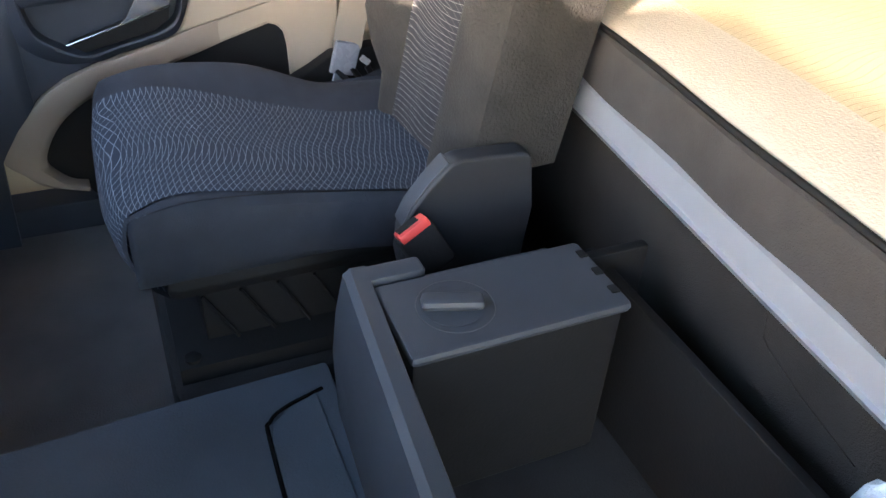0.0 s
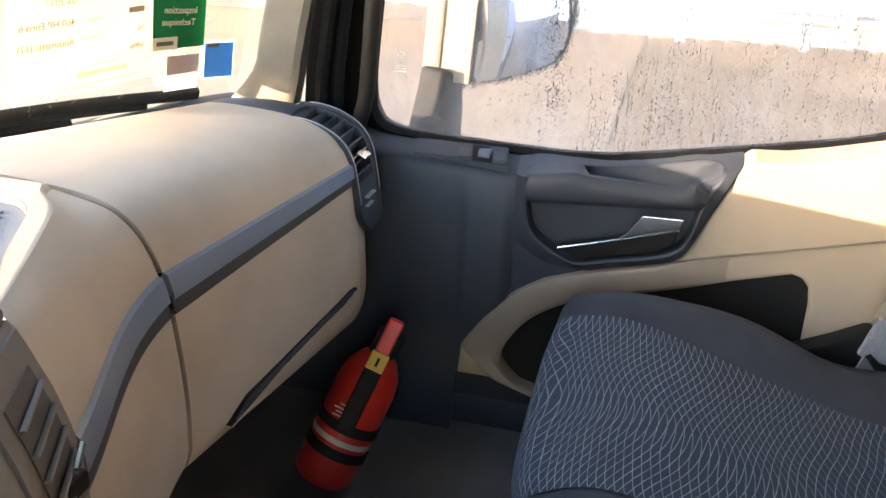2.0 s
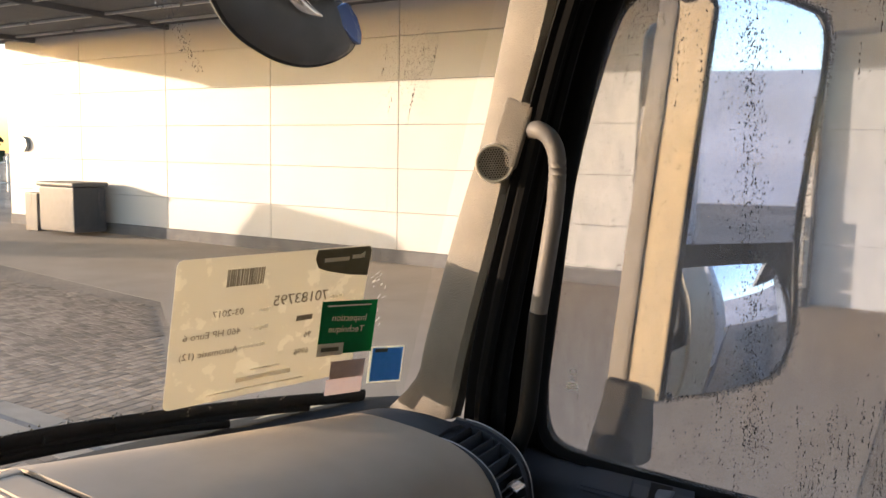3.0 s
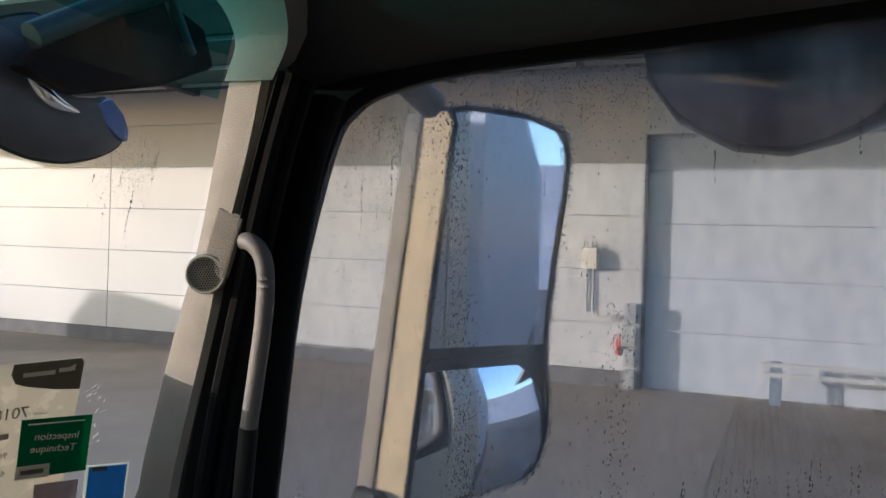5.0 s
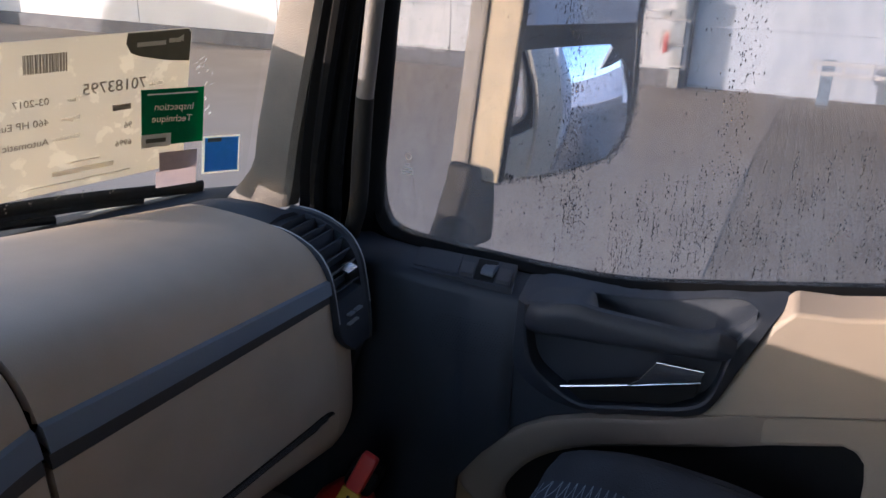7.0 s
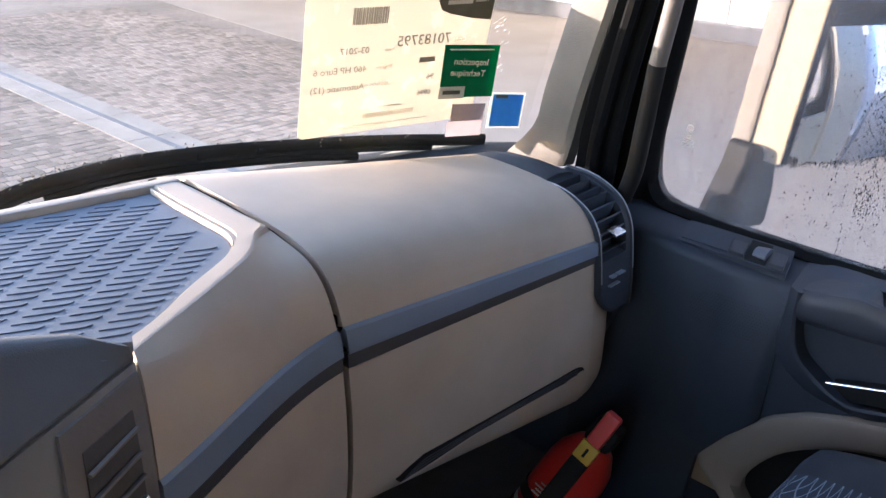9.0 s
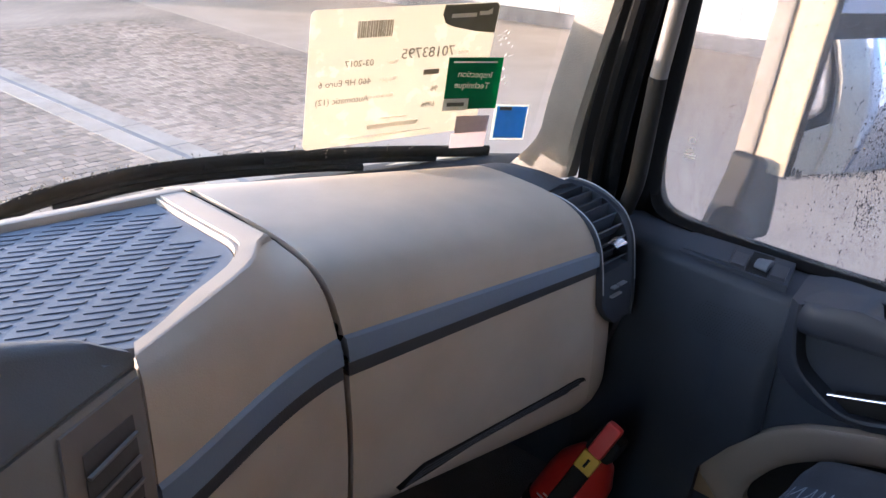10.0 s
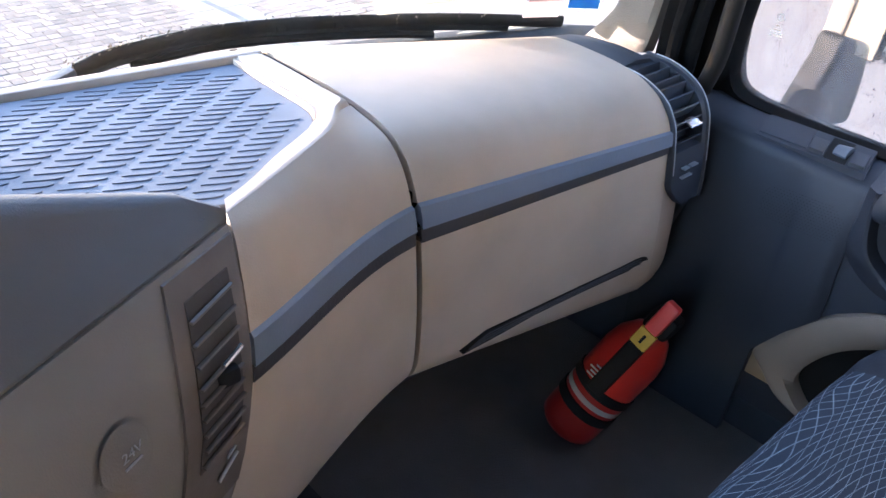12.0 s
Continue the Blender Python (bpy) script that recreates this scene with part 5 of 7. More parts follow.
# dark front panel, with the ledge that carries the switches
SWEEP_TOP = [(0.738, 0.338), (0.793, 0.325), (0.865, 0.307), (0.927, 0.284), (0.972, 0.255), (1.021, 0.200), (1.056, 0.148), (1.062, 0.120), (1.064, -0.03), (1.30, -0.03)]
DEEP = [(0.86, 0.982), (0.978, 0.980), (0.998, 0.967), (1.03, 0.965), (1.27, 0.960)]
rows = []
for k in range(49):
    y = lerp(1.275, 0.984, k / 48)
    z, low, deep = sill_z(y), along(SWEEP_TOP, y), along(DEEP, y)
    row = [(x, y, zz) for x, zz in ((1.075, z), (1.062, z - 0.002), (1.018, z - 0.011), (1.004, z - 0.015), (0.996, z - 0.020), (0.991, z - 0.030))]
    for u in (0.12, 0.3, 0.6, 0.85, 1.0):
        row.append((lerp(0.991, deep, min(1, u * 2.5)), y, lerp(z - 0.030, low, u)))
    rows.append(row)
part("front_panel", slab(rows, (0.012, 0, -0.004)), DARK_DOOR, door, "dark grained front door panel")
rows = []
for k in range(13):
    y = lerp(0.986, 0.872, k / 12)
    top, low = lerp(0.375, 0.310, k / 12), along(SWEEP_TOP, y)
    rows.append([(0.981, y, lerp(top, low, u)) for u in (0, 0.5, 1)])
part("lower_corner", slab(rows, (0.012, 0, 0)), DARK_DOOR, door)
# frame that runs round the pull bowl and the lever recess
IN_LOOP = [(0.966, 0.967, 0.452), (0.998, 0.938, 0.456), (1.026, 0.905, 0.459), (1.033, 0.853, 0.460), (1.034, 0.800, 0.466), (1.034, 0.757, 0.478), (1.028, 0.712, 0.489), (1.008, 0.690, 0.488), (0.990, 0.689, 0.478), (0.974, 0.708, 0.449), (0.972, 0.722, 0.385), (0.972, 0.737, 0.361), (0.972, 0.767, 0.347), (0.972, 0.830, 0.332), (0.972, 0.886, 0.320), (0.972, 0.930, 0.341), (0.972, 0.957, 0.366), (0.970, 0.967, 0.410)]
OUT_LOOP = [(0.990, 0.986, 0.447), (1.072, 0.984, sill_z(0.984)), (1.072, 0.905, sill_z(0.905)), (1.072, 0.853, sill_z(0.853)), (1.072, 0.800, sill_z(0.800)), (1.072, 0.757, sill_z(0.757)), (1.070, 0.700, sill_z(0.700)), (1.050, 0.655, sill_z(0.655)), (0.990, 0.672, 0.478), (0.984, 0.699, 0.413), (0.983, 0.719, 0.362), (0.983, 0.740, 0.338), (0.983, 0.790, 0.324), (0.983, 0.830, 0.315), (0.983, 0.868, 0.305), (0.984, 0.935, 0.310), (0.984, 0.986, 0.350), (0.984, 0.986, 0.410)]
inner = smooth_path(IN_LOOP + IN_LOOP[:1], 4)[:-1]
outer_loop = smooth_path(OUT_LOOP + OUT_LOOP[:1], 4)[:-1]
mid_of = Vector((0.98, 0.84, 0.40))
def toward(p, d, dx):
    q = (mid_of - p)
    q.x = 0
    return p + q.normalized() * d + Vector((dx, 0, 0))
rings = [[p + Vector((0.012, 0, 0)) for p in outer_loop], outer_loop, [o.lerp(i, 0.12) + Vector((-0.004, 0, 0)) for o, i in zip(outer_loop, inner)], [o.lerp(i, 0.85) + Vector((-0.004, 0, 0)) for o, i in zip(outer_loop, inner)], [toward(p, 0.001, -0.0005) for p in inner], [toward(p, 0.003, 0.006) for p in inner], [toward(p, 0.004, 0.030) for p in inner]]
part("recess_frame", loft(rings, caps=False), DARK_DOOR, door, "dark rim round the lever recess and pull")
part("recess_floor", prism([(0.975, 0.440), (0.972, 0.36), (0.935, 0.325), (0.888, 0.305), (0.74, 0.335), (0.715, 0.36), (0.70, 0.44)], "x", 0.996, 1.004, 0.003), DARK_DOOR, door, "dark lever recess")
BLOCK_TOP = [(0.69, 0.452), (0.712, 0.460), (0.728, 0.468), (0.745, 0.463), (0.765, 0.460), (0.874, 0.464), (0.90, 0.468), (0.935, 0.461), (0.968, 0.454)]
rows = []
for k in range(27):
    y = lerp(0.968, 0.706, k / 26)
    zt, zb = along(BLOCK_TOP, y), lerp(0.410, 0.428, k / 26)
    back = 1.02 if y > 0.89 else lerp(1.02, 0.984, min(1, (0.89 - y) / 0.02))
    dip = 0.0 if y > 0.89 else lerp(0.0, 0.03, min(1, (0.89 - y) / 0.02))
    end = 0.010 * max(0.0, 1 - k / 1.5) + 0.012 * max(0.0, 1 - (26 - k) / 2)
    rows.append([(back, y, zt - dip), (0.976, y, zt - 0.001), (0.966 + end, y, zt - 0.001), (0.959 + end, y, zt - 0.007), (0.956 + end, y, zt - 0.018), (0.958 + end, y, zb + 0.012), (0.964 + end, y, zb + 0.003), (0.974, y, zb), (1.0, y, zb + 0.004)])
part("arm_block", loft(rows), DARK_DOOR, door, "dark armrest block")
rows = []
for k in range(15):
    y = lerp(0.902, 0.690, k / 14)
    edge = along([(0.68, 0.486), (0.712, 0.489), (0.757, 0.478), (0.80, 0.466), (0.853, 0.460), (0.91, 0.459)], y)
    deep = 0.045 * math.sin(math.pi * min(1, max(0.06, k / 14))) ** 0.6
    rows.append([(1.036, y, edge), (1.032, y, edge - deep * 0.5), (1.016, y, edge - deep), (0.996, y, edge - deep), (0.980, y, min(edge, along(BLOCK_TOP, y) - 0.006))])
part("pull_bowl", slab(rows, (0.004, 0, -0.006)), DARK_DOOR, door, "dark pull bowl behind the armrest")
part("lever_bar", tube([(0.963, 0.911, 0.346), (0.960, 0.86, 0.362), (0.958, 0.80, 0.381), (0.958, 0.738, 0.400)], 0.0027, 8, 0.6), CHROME, door, "bright door lever")
part("lever_plate", prism([(0.826, 0.373), (0.812, 0.386), (0.793, 0.416), (0.735, 0.417), (0.740, 0.402), (0.78, 0.390)], "x", 0.955, 0.960, 0.0015), CHROME, door, "bright lever plate")
part("lever_back", prism([(0.908, 0.343), (0.81, 0.374), (0.738, 0.396), (0.742, 0.372), (0.770, 0.354), (0.884, 0.328)], "x", 0.966, 0.990, 0.004), BLACK, door, "dark lever body")
bm = bmesh.new()
for i in range(26):
    for j in range(14):
        y, z = 1.108 - i * 0.0045 - (0.0022 if j % 2 else 0), 0.412 - j * 0.0042
        if abs(y - 1.050) / 0.056 + abs(z - 0.385) / 0.045 > 1.3 or abs(y - 1.05) > 0.055 or z < 0.358:
            continue
        x = along(DEEP, y) - 0.0006
        bm.faces.new([bm.verts.new((x, y + 0.0007 * math.cos(a), z + 0.0007 * math.sin(a))) for a in (0.3, 1.35, 2.4, 3.45, 4.5, 5.55)])
tagged(part("speaker_perforation", bm, BLACK, door, smooth=False), kind="stuff")
# switches on the ledge
S0, SU, SV = Vector((1.006, 1.158, 0.4490)), Vector((-0.004, -0.158, 0.0)), Vector((0.054, 0.011, 0.0125))
def on_ledge(u0, u1, v0, v1, h):
    rows = [[S0 + SU * u + SV * v + Vector((0, 0, h)) for v in (v0, v1)] for u in (u0, u1)]
    return bevelled(slab(rows, (0, 0, -0.010)), 0.0012)
switches = part("switch_panel", on_ledge(0, 1, 0, 1, 0.0035), DARK_DOOR, door, "switch panel")
part("blank_plate", on_ledge(0.03, 0.47, 0.12, 0.94, 0.0050), DARK_DOOR, switches)
part("switch", on_ledge(0.49, 0.62, 0.10, 0.60, 0.0085), DARK, switches)
part("switch_well", on_ledge(0.63, 0.82, 0.06, 0.94, 0.0042), BLACK, switches)
part("rocker", tube([S0 + SU * 0.70 + SV * 0.5 + Vector((0, 0, 0.004)), S0 + SU * 0.82 + SV * 0.5 + Vector((0, 0, 0.004))], [0.012, 0.015], 14, 0.6), TRAYMAT, switches, "blue-grey rocker")
part("switch", on_ledge(0.84, 0.97, 0.10, 0.60, 0.0085), DARK, switches)

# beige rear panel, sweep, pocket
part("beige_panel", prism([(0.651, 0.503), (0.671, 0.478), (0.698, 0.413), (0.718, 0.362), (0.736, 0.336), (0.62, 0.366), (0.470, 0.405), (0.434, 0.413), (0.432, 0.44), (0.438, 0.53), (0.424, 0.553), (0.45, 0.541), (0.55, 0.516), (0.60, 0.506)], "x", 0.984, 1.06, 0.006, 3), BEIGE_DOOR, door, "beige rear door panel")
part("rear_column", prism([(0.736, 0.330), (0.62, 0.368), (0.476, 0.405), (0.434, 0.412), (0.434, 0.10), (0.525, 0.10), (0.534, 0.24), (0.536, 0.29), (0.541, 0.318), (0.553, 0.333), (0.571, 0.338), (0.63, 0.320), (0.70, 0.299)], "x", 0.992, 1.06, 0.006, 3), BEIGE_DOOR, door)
upper = [(0.931, 0.062), (1.000, 0.086), (1.031, 0.116), (1.056, 0.149), (1.021, 0.200), (0.972, 0.254), (0.927, 0.283), (0.865, 0.306), (0.793, 0.324), (0.741, 0.337), (0.62, 0.371), (0.476, 0.408)]
lower = [(0.930, 0.070), (0.957, 0.078), (0.978, 0.098), (0.990, 0.122), (0.977, 0.160), (0.944, 0.204), (0.888, 0.241), (0.81, 0.268), (0.755, 0.284), (0.70, 0.299), (0.63, 0.320), (0.545, 0.345)]
up3, lo3 = smooth_path([(0, *p) for p in upper], 4), smooth_path([(0, *p) for p in lower], 4)
rings = []
for k, (a, b) in enumerate(zip(up3, lo3)):
    p = 0.024 * max(0.0, min(1.0, (a.y - 0.66) / 0.14)) - 0.003
    rings.append([(1.0, a.y, a.z), (0.991 - p * 0.9, a.y, a.z - 0.003), (0.990 - p, lerp(a.y, b.y, 0.2), lerp(a.z, b.z, 0.2)), (0.991 - p * 0.85, lerp(a.y, b.y, 0.8), lerp(a.z, b.z, 0.8)), (0.993 - p * 0.4, b.y, b.z), (1.02, b.y, b.z)])
# darker than the door beige: the sweep's shade is put into its colour
part("sweep", thick(loft(rings, closed=False), 0.005), material("shaded_sweep_plastic", (0.31, 0.245, 0.19), 0.6, grain=0.3, grain_size=0.0016, stain=0.1), door, "beige sweep round the map pocket")
part("pocket", prism([(0.998, 0.112), (0.980, 0.164), (0.946, 0.208), (0.890, 0.245), (0.81, 0.272), (0.70, 0.303), (0.571, 0.342), (0.545, 0.335), (0.53, 0.30), (0.52, 0.0), (0.9, 0.0), (0.935, 0.055)], "x", 1.00, 1.04, 0.003), BLACK, door, "dark map pocket")
part("lower_panel", box((0.99, 0.43, -0.05), (1.06, 1.27, 0.03), 0.006), DARK, door)

# B-pillar and belt
bp = thing("b_pillar_trim", "beige pillar trim behind the door", "pillar trim")
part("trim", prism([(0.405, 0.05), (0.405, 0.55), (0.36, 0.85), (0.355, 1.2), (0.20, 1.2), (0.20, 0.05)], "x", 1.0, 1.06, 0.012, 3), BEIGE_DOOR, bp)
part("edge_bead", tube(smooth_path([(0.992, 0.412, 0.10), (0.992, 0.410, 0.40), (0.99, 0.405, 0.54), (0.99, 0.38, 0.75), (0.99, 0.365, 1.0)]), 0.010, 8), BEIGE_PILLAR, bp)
belt = thing("seat_belt", "grey seat belt webbing with a pale latch at the seat side", "seat belt")
way = smooth_path([(0.985, 0.215, 1.15), (0.972, 0.270, 0.90), (0.958, 0.322, 0.68), (0.945, 0.362, 0.540), (0.938, 0.412, 0.405), (0.934, 0.438, 0.30)], 6)
rings = [[p + Vector((dx, dy, 0)) for dx, dy in ((-0.012, -0.024), (-0.009, -0.026), (0.012, 0.024), (0.009, 0.026))] for p in way]
part("webbing", loft(rings), WEBBING, belt)
LATCH = material("clear_plastic_latch", (0.24, 0.25, 0.29), 0.25, stain=0.3, stain_size=0.02)
part("latch", box((-0.007, -0.026, -0.034), (0.006, 0.024, 0.030), 0.005, Matrix.Translation((0.930, 0.444, 0.284)) @ pose(0, 0, 0, 14, 0, 0)), LATCH, belt, "pale grey plastic latch cover")
part("tongue", box((-0.003, -0.012, -0.02), (0.003, 0.012, 0.018), 0.002, Matrix.Translation((0.928, 0.455, 0.250)) @ pose(0, 0, 0, 14, 0, 0)), ALU, belt, "steel tongue")
for y, z in ((0.405, 0.275), (0.385, 0.235)):
    part("buckle_clip", box((-0.004, -0.010, -0.006), (0.004, 0.010, 0.006), 0.002, Matrix.Translation((0.925, y, z)) @ pose(0, 0, 0, 40, 0, 0)), ALU, belt)
for k in range(3):
    part("strap", tube(smooth_path([(0.928, 0.46 - 0.03 * k, 0.262), (0.915, 0.43 - 0.02 * k, 0.22), (0.92, 0.40 + 0.02 * k, 0.13)]), 0.009, 8, 0.5), BLACK, belt)
part("anchor", prism([(0.56, 0.10), (0.56, 0.228), (0.50, 0.258), (0.46, 0.282), (0.38, 0.292), (0.34, 0.29), (0.34, 0.10)], "x", 0.952, 0.988, 0.008), BLACK, belt, "dark belt anchor cover")

# ---- passenger seat ----
seat = thing("passenger_chair", "dark blue-grey cloth truck seat with wavy pale threads", "seat")
SX0, SX1, SXC, SHW = 0.392, 0.888, 0.640, 0.248
NEAR_Z = [(0.34, 0.300), (0.42, 0.305), (0.50, 0.316), (0.60, 0.335), (0.69, 0.350), (0.78, 0.360), (0.83, 0.358), (0.875, 0.342)]
SEAM_Z = [(0.34, 0.266), (0.42, 0.266), (0.52, 0.270), (0.595, 0.284), (0.67, 0.303), (0.75, 0.325), (0.82, 0.333), (0.875, 0.318)]
FAR_Z = [(0.34, 0.262), (0.50, 0.266), (0.557, 0.284), (0.61, 0.312), (0.67, 0.328), (0.77, 0.336), (0.84, 0.330), (0.875, 0.314)]
SEAM_X = [(0.34, 0.728), (0.50, 0.738), (0.65, 0.768), (0.80, 0.798), (0.90, 0.800)]
def eased(table, v):
    return sum(along(table, v + d) for d in (-0.03, -0.015, 0, 0.015, 0.03)) / 5
def cushion_z(x, y):
    """Height of the cushion: highest along the tunnel side, dipping to the seam, with a low bolster beyond it."""
    seam = along(SEAM_X, y)
    if x <= seam:
        s = max(0.0, (x - 0.40) / (seam - 0.40))
        return lerp(eased(NEAR_Z, y), eased(SEAM_Z, y), s) - 0.006 * math.sin(math.pi * s)
    s = min(1.0, (x - seam) / (SX1 - 0.02 - seam))
    return lerp(eased(SEAM_Z, y), eased(FAR_Z, y), min(1, s * 1.6)) + 0.012 * math.sin(math.pi * min(1, s * 0.9)) - 0.010 * s ** 4
def cushion_patch(x0, x1, name, mat, inset_z=0.0, nx=14, ny=26):
    """A piece of the cushion between two edges, each a number or a table over y, rolled down over the front."""
    bm = bmesh.new()
    uv = bm.loops.layers.uv.new("UVMap")
    rows = []
    for i in range(nx + 1):
        line = []
        for j in range(ny + 1):
            y = lerp(0.34, 0.862, j / ny)
            x = lerp(*[along(e, y) if isinstance(e, list) else e for e in (x0, x1)], i / nx)
            line.append(Vector((x, y, cushion_z(x, y) + inset_z)))
        edge = 0.030 * (1 - abs((x - SXC) / SHW) ** 4)
        y1 = 0.868 + edge
        zt = line[-1].z
        for y, z in ((lerp(0.866, y1, 0.45), zt - 0.006), (lerp(0.866, y1, 0.85), zt - 0.020), (y1 + 0.002, zt - 0.045), (y1 - 0.003, zt - 0.080), (y1 - 0.018, 0.238), (0.84, 0.222)):
            line.append(Vector((x, y, z)))
        rows.append(line)
    vs = [[bm.verts.new(p) for p in r] for r in rows]
    run = [0.0]
    for a, b in zip(rows[0], rows[0][1:]):
        run.append(run[-1] + (b - a).length)
    for i in range(nx):
        for j in range(len(rows[0]) - 1):
            f = bm.faces.new((vs[i][j], vs[i + 1][j], vs[i + 1][j + 1], vs[i][j + 1]))
            for lp, (a, b) in zip(f.loops, ((i, j), (i + 1, j), (i + 1, j + 1), (i, j + 1))):
                lp[uv].uv = (rows[a][b].x, run[b])
    return part(name, bm, mat, seat, angle=60)
SEAM_NEAR = [(0.34, 0.406), (0.62, 0.404), (0.72, 0.410), (0.79, 0.426), (0.835, 0.428), (0.875, 0.410)]
cushion_patch(SEAM_NEAR, SEAM_X, "cushion_insert", CLOTH, 0.003, 22)
cushion_patch(SX0 + 0.012, [(a, b + 0.003) for a, b in SEAM_NEAR], "cushion_bolster", SEATBLACK, 0.001, 4)
cushion_patch([(a, b - 0.003) for a, b in SEAM_X], SX1 - 0.02, "cushion_bolster", SEATBLACK, 0.003, 10)
for s, x in ((-1, SX0), (1, SX1)):
    rings = []
    for j in range(24):
        y = lerp(0.36, 0.862, j / 23)
        z = cushion_z(x - s * (0.02 if s > 0 else 0.012), y) + (0.004 if s > 0 else 0)
        e = 0.010 * math.sin(math.pi * min(1, (y - 0.36) / 0.515))
        rings.append([(x - s * (0.02 if s > 0 else 0.012), y, z), (x - s * 0.004 + s * e * 0.5, y, z - 0.008), (x + s * e, y, z - 0.035), (x + s * e, y, z - 0.075), (x - s * 0.012, y, 0.245), (x - s * 0.03, y, 0.23)])
    last = rings[-1]
    for dy, k in ((0.006, 0.15), (0.010, 0.5)):
        rings.append([(px - s * 0.03 * k, py + dy, pz - 0.02 * k) for px, py, pz in last])
    part("cushion_side", thick(loft(rings, closed=False), 0.01), SEATBLACK, seat)
part("cushion_pan", box((SX0 + 0.02, 0.42, 0.20), (SX1 - 0.02, 0.845, 0.245), 0.02), BLACK, seat)
BACK_EDGE = [(0.265, 0.77), (0.33, 0.79), (0.36, 0.886), (0.42, 0.897), (0.50, 0.882), (0.60, 0.856), (0.80, 0.83), (1.02, 0.80)]
def back_front(x, z):
    base = 0.418 - 0.19 * (z - 0.33)
    top = 1 if z < 0.85 else max(0.2, 1 - (z - 0.85) * 5)
    low = min(1.0, max(0.35, (z - 0.30) / 0.12))
    if x > 0.70:
        u = min(1, (x - 0.70) / 0.19)
        return base + 0.045 * top * low * math.sin(math.pi * min(1, u * 1.15)) ** 0.8
    if x < 0.535:
        u = min(1, (0.535 - x) / 0.145)
        return base + 0.040 * top * math.sin(math.pi * min(0.86, u * 0.86)) ** 0.7
    return base
def back_patch(x0, x1, name, mat, lift=0.0, nx=12, nz=24):
    bm = bmesh.new()
    uv = bm.loops.layers.uv.new("UVMap")
    vs, co = [], []
    for i in range(nx + 1):
        row, cr = [], []
        for j in range(nz + 1):
            z = lerp(0.265, 1.02, j / nz)
            x = lerp(x0, x1, i / nx)
            narrow = 1 - 0.22 * max(0, (z - 0.75) / 0.3)
            xx = SXC + (x - SXC) * narrow
            if x > 0.70:
                xx = lerp(0.70, along(BACK_EDGE, z), (x - 0.70) / 0.188)
            p = Vector((xx, back_front(x, z) + lift, z))
            row.append(bm.verts.new(p))
            cr.append((x, z * 1.04))
        vs.append(row)
        co.append(cr)
    for i in range(nx):
        for j in range(nz):
            f = bm.faces.new((vs[i][j], vs[i + 1][j], vs[i + 1][j + 1], vs[i][j + 1]))
            for lp, (a, b) in zip(f.loops, ((i, j), (i + 1, j), (i + 1, j + 1), (i, j + 1))):
                lp[uv].uv = co[a][b]
    return part(name, bm, mat, seat, angle=60)
back_patch(0.533, 0.702, "back_insert", CLOTH_BACK, 0.003)
back_patch(0.390, 0.536, "back_bolster", SEATGREY)
back_patch(0.699, 0.888, "back_bolster", SEATGREY)
for s, x in ((-1, 0.390), (1, 0.888)):
    rings = []
    for j in range(18):
        z = lerp(0.335, 1.02, j / 17)
        narrow = 1 - 0.22 * max(0, (z - 0.75) / 0.3)
        xx = SXC + (x - SXC) * narrow if s < 0 else along(BACK_EDGE, z)
        y = back_front(x, z)
        rings.append([(xx, y, z), (xx + s * 0.008, y - 0.016, z), (xx + s * 0.012, y - 0.06, z), (xx + s * 0.006, y - 0.13, z), (xx - s * 0.02, y - 0.150, z)])
    part("back_side", thick(loft(rings, closed=False), 0.01), SEATGREY, seat)
part("back_shell", prism([(0.33, 0.345), (0.30, 0.40), (0.25, 0.56), (0.14, 1.02), (0.19, 1.02), (0.37, 0.36)], "x", 0.41, 0.87, 0.02, 3), SEATGREY, seat)
part("back_top", tube(smooth_path([(0.44, 0.255, 1.01), (0.50, 0.25, 1.04), (0.615, 0.25, 1.05), (0.73, 0.25, 1.04), (0.79, 0.255, 1.01)]), 0.06, 12, 0.8), SEATGREY, seat)
part("button", lathe([(0, 0), (0.011, 0), (0.012, 0.004), (0.008, 0.008), (0, 0.008)], (0.586, back_front(0.586, 0.540) + 0.002, 0.540), (0, 1, 0.19)), SEATBLACK, seat)
# hinge cover with the buckle on the tunnel side
cover = part("hinge_cover", prism([(0.548, 0.305), (0.536, 0.330), (0.513, 0.360), (0.488, 0.386), (0.472, 0.391), (0.385, 0.387), (0.371, 0.378), (0.360, 0.30), (0.37, 0.20), (0.54, 0.20), (0.552, 0.26)], "x", 0.342, 0.374, 0.005, 3), material("hinge_plastic", (0.024, 0.026, 0.031), 0.55, grain=0.4, grain_size=0.0015, stain=0.2), seat, "dark plastic hinge cover")
part("cover_edge", prism([(0.550, 0.305), (0.538, 0.331), (0.515, 0.362), (0.489, 0.389), (0.484, 0.384), (0.509, 0.358), (0.531, 0.328), (0.543, 0.303)], "x", 0.346, 0.374, 0.002), CONSOLE, cover, "grey front edge")
bk = pose(0.306, 0.545, 0.318, 0, 0, 0) @ pose(0, 0, 0, -28, 18, 0)
buckle = part("buckle", box((-0.012, -0.026, -0.055), (0.012, 0.026, 0.012), 0.007, bk), BLACK, seat, "black belt buckle")
part("button", box((-0.0125, -0.022, 0.004), (0.0125, 0.022, 0.017), 0.003, bk), REDPLASTIC, buckle, "red release button")
part("button_slot", box((-0.005, -0.012, 0.0165), (0.011, 0.018, 0.018), 0.001, bk), BLACK, buckle)
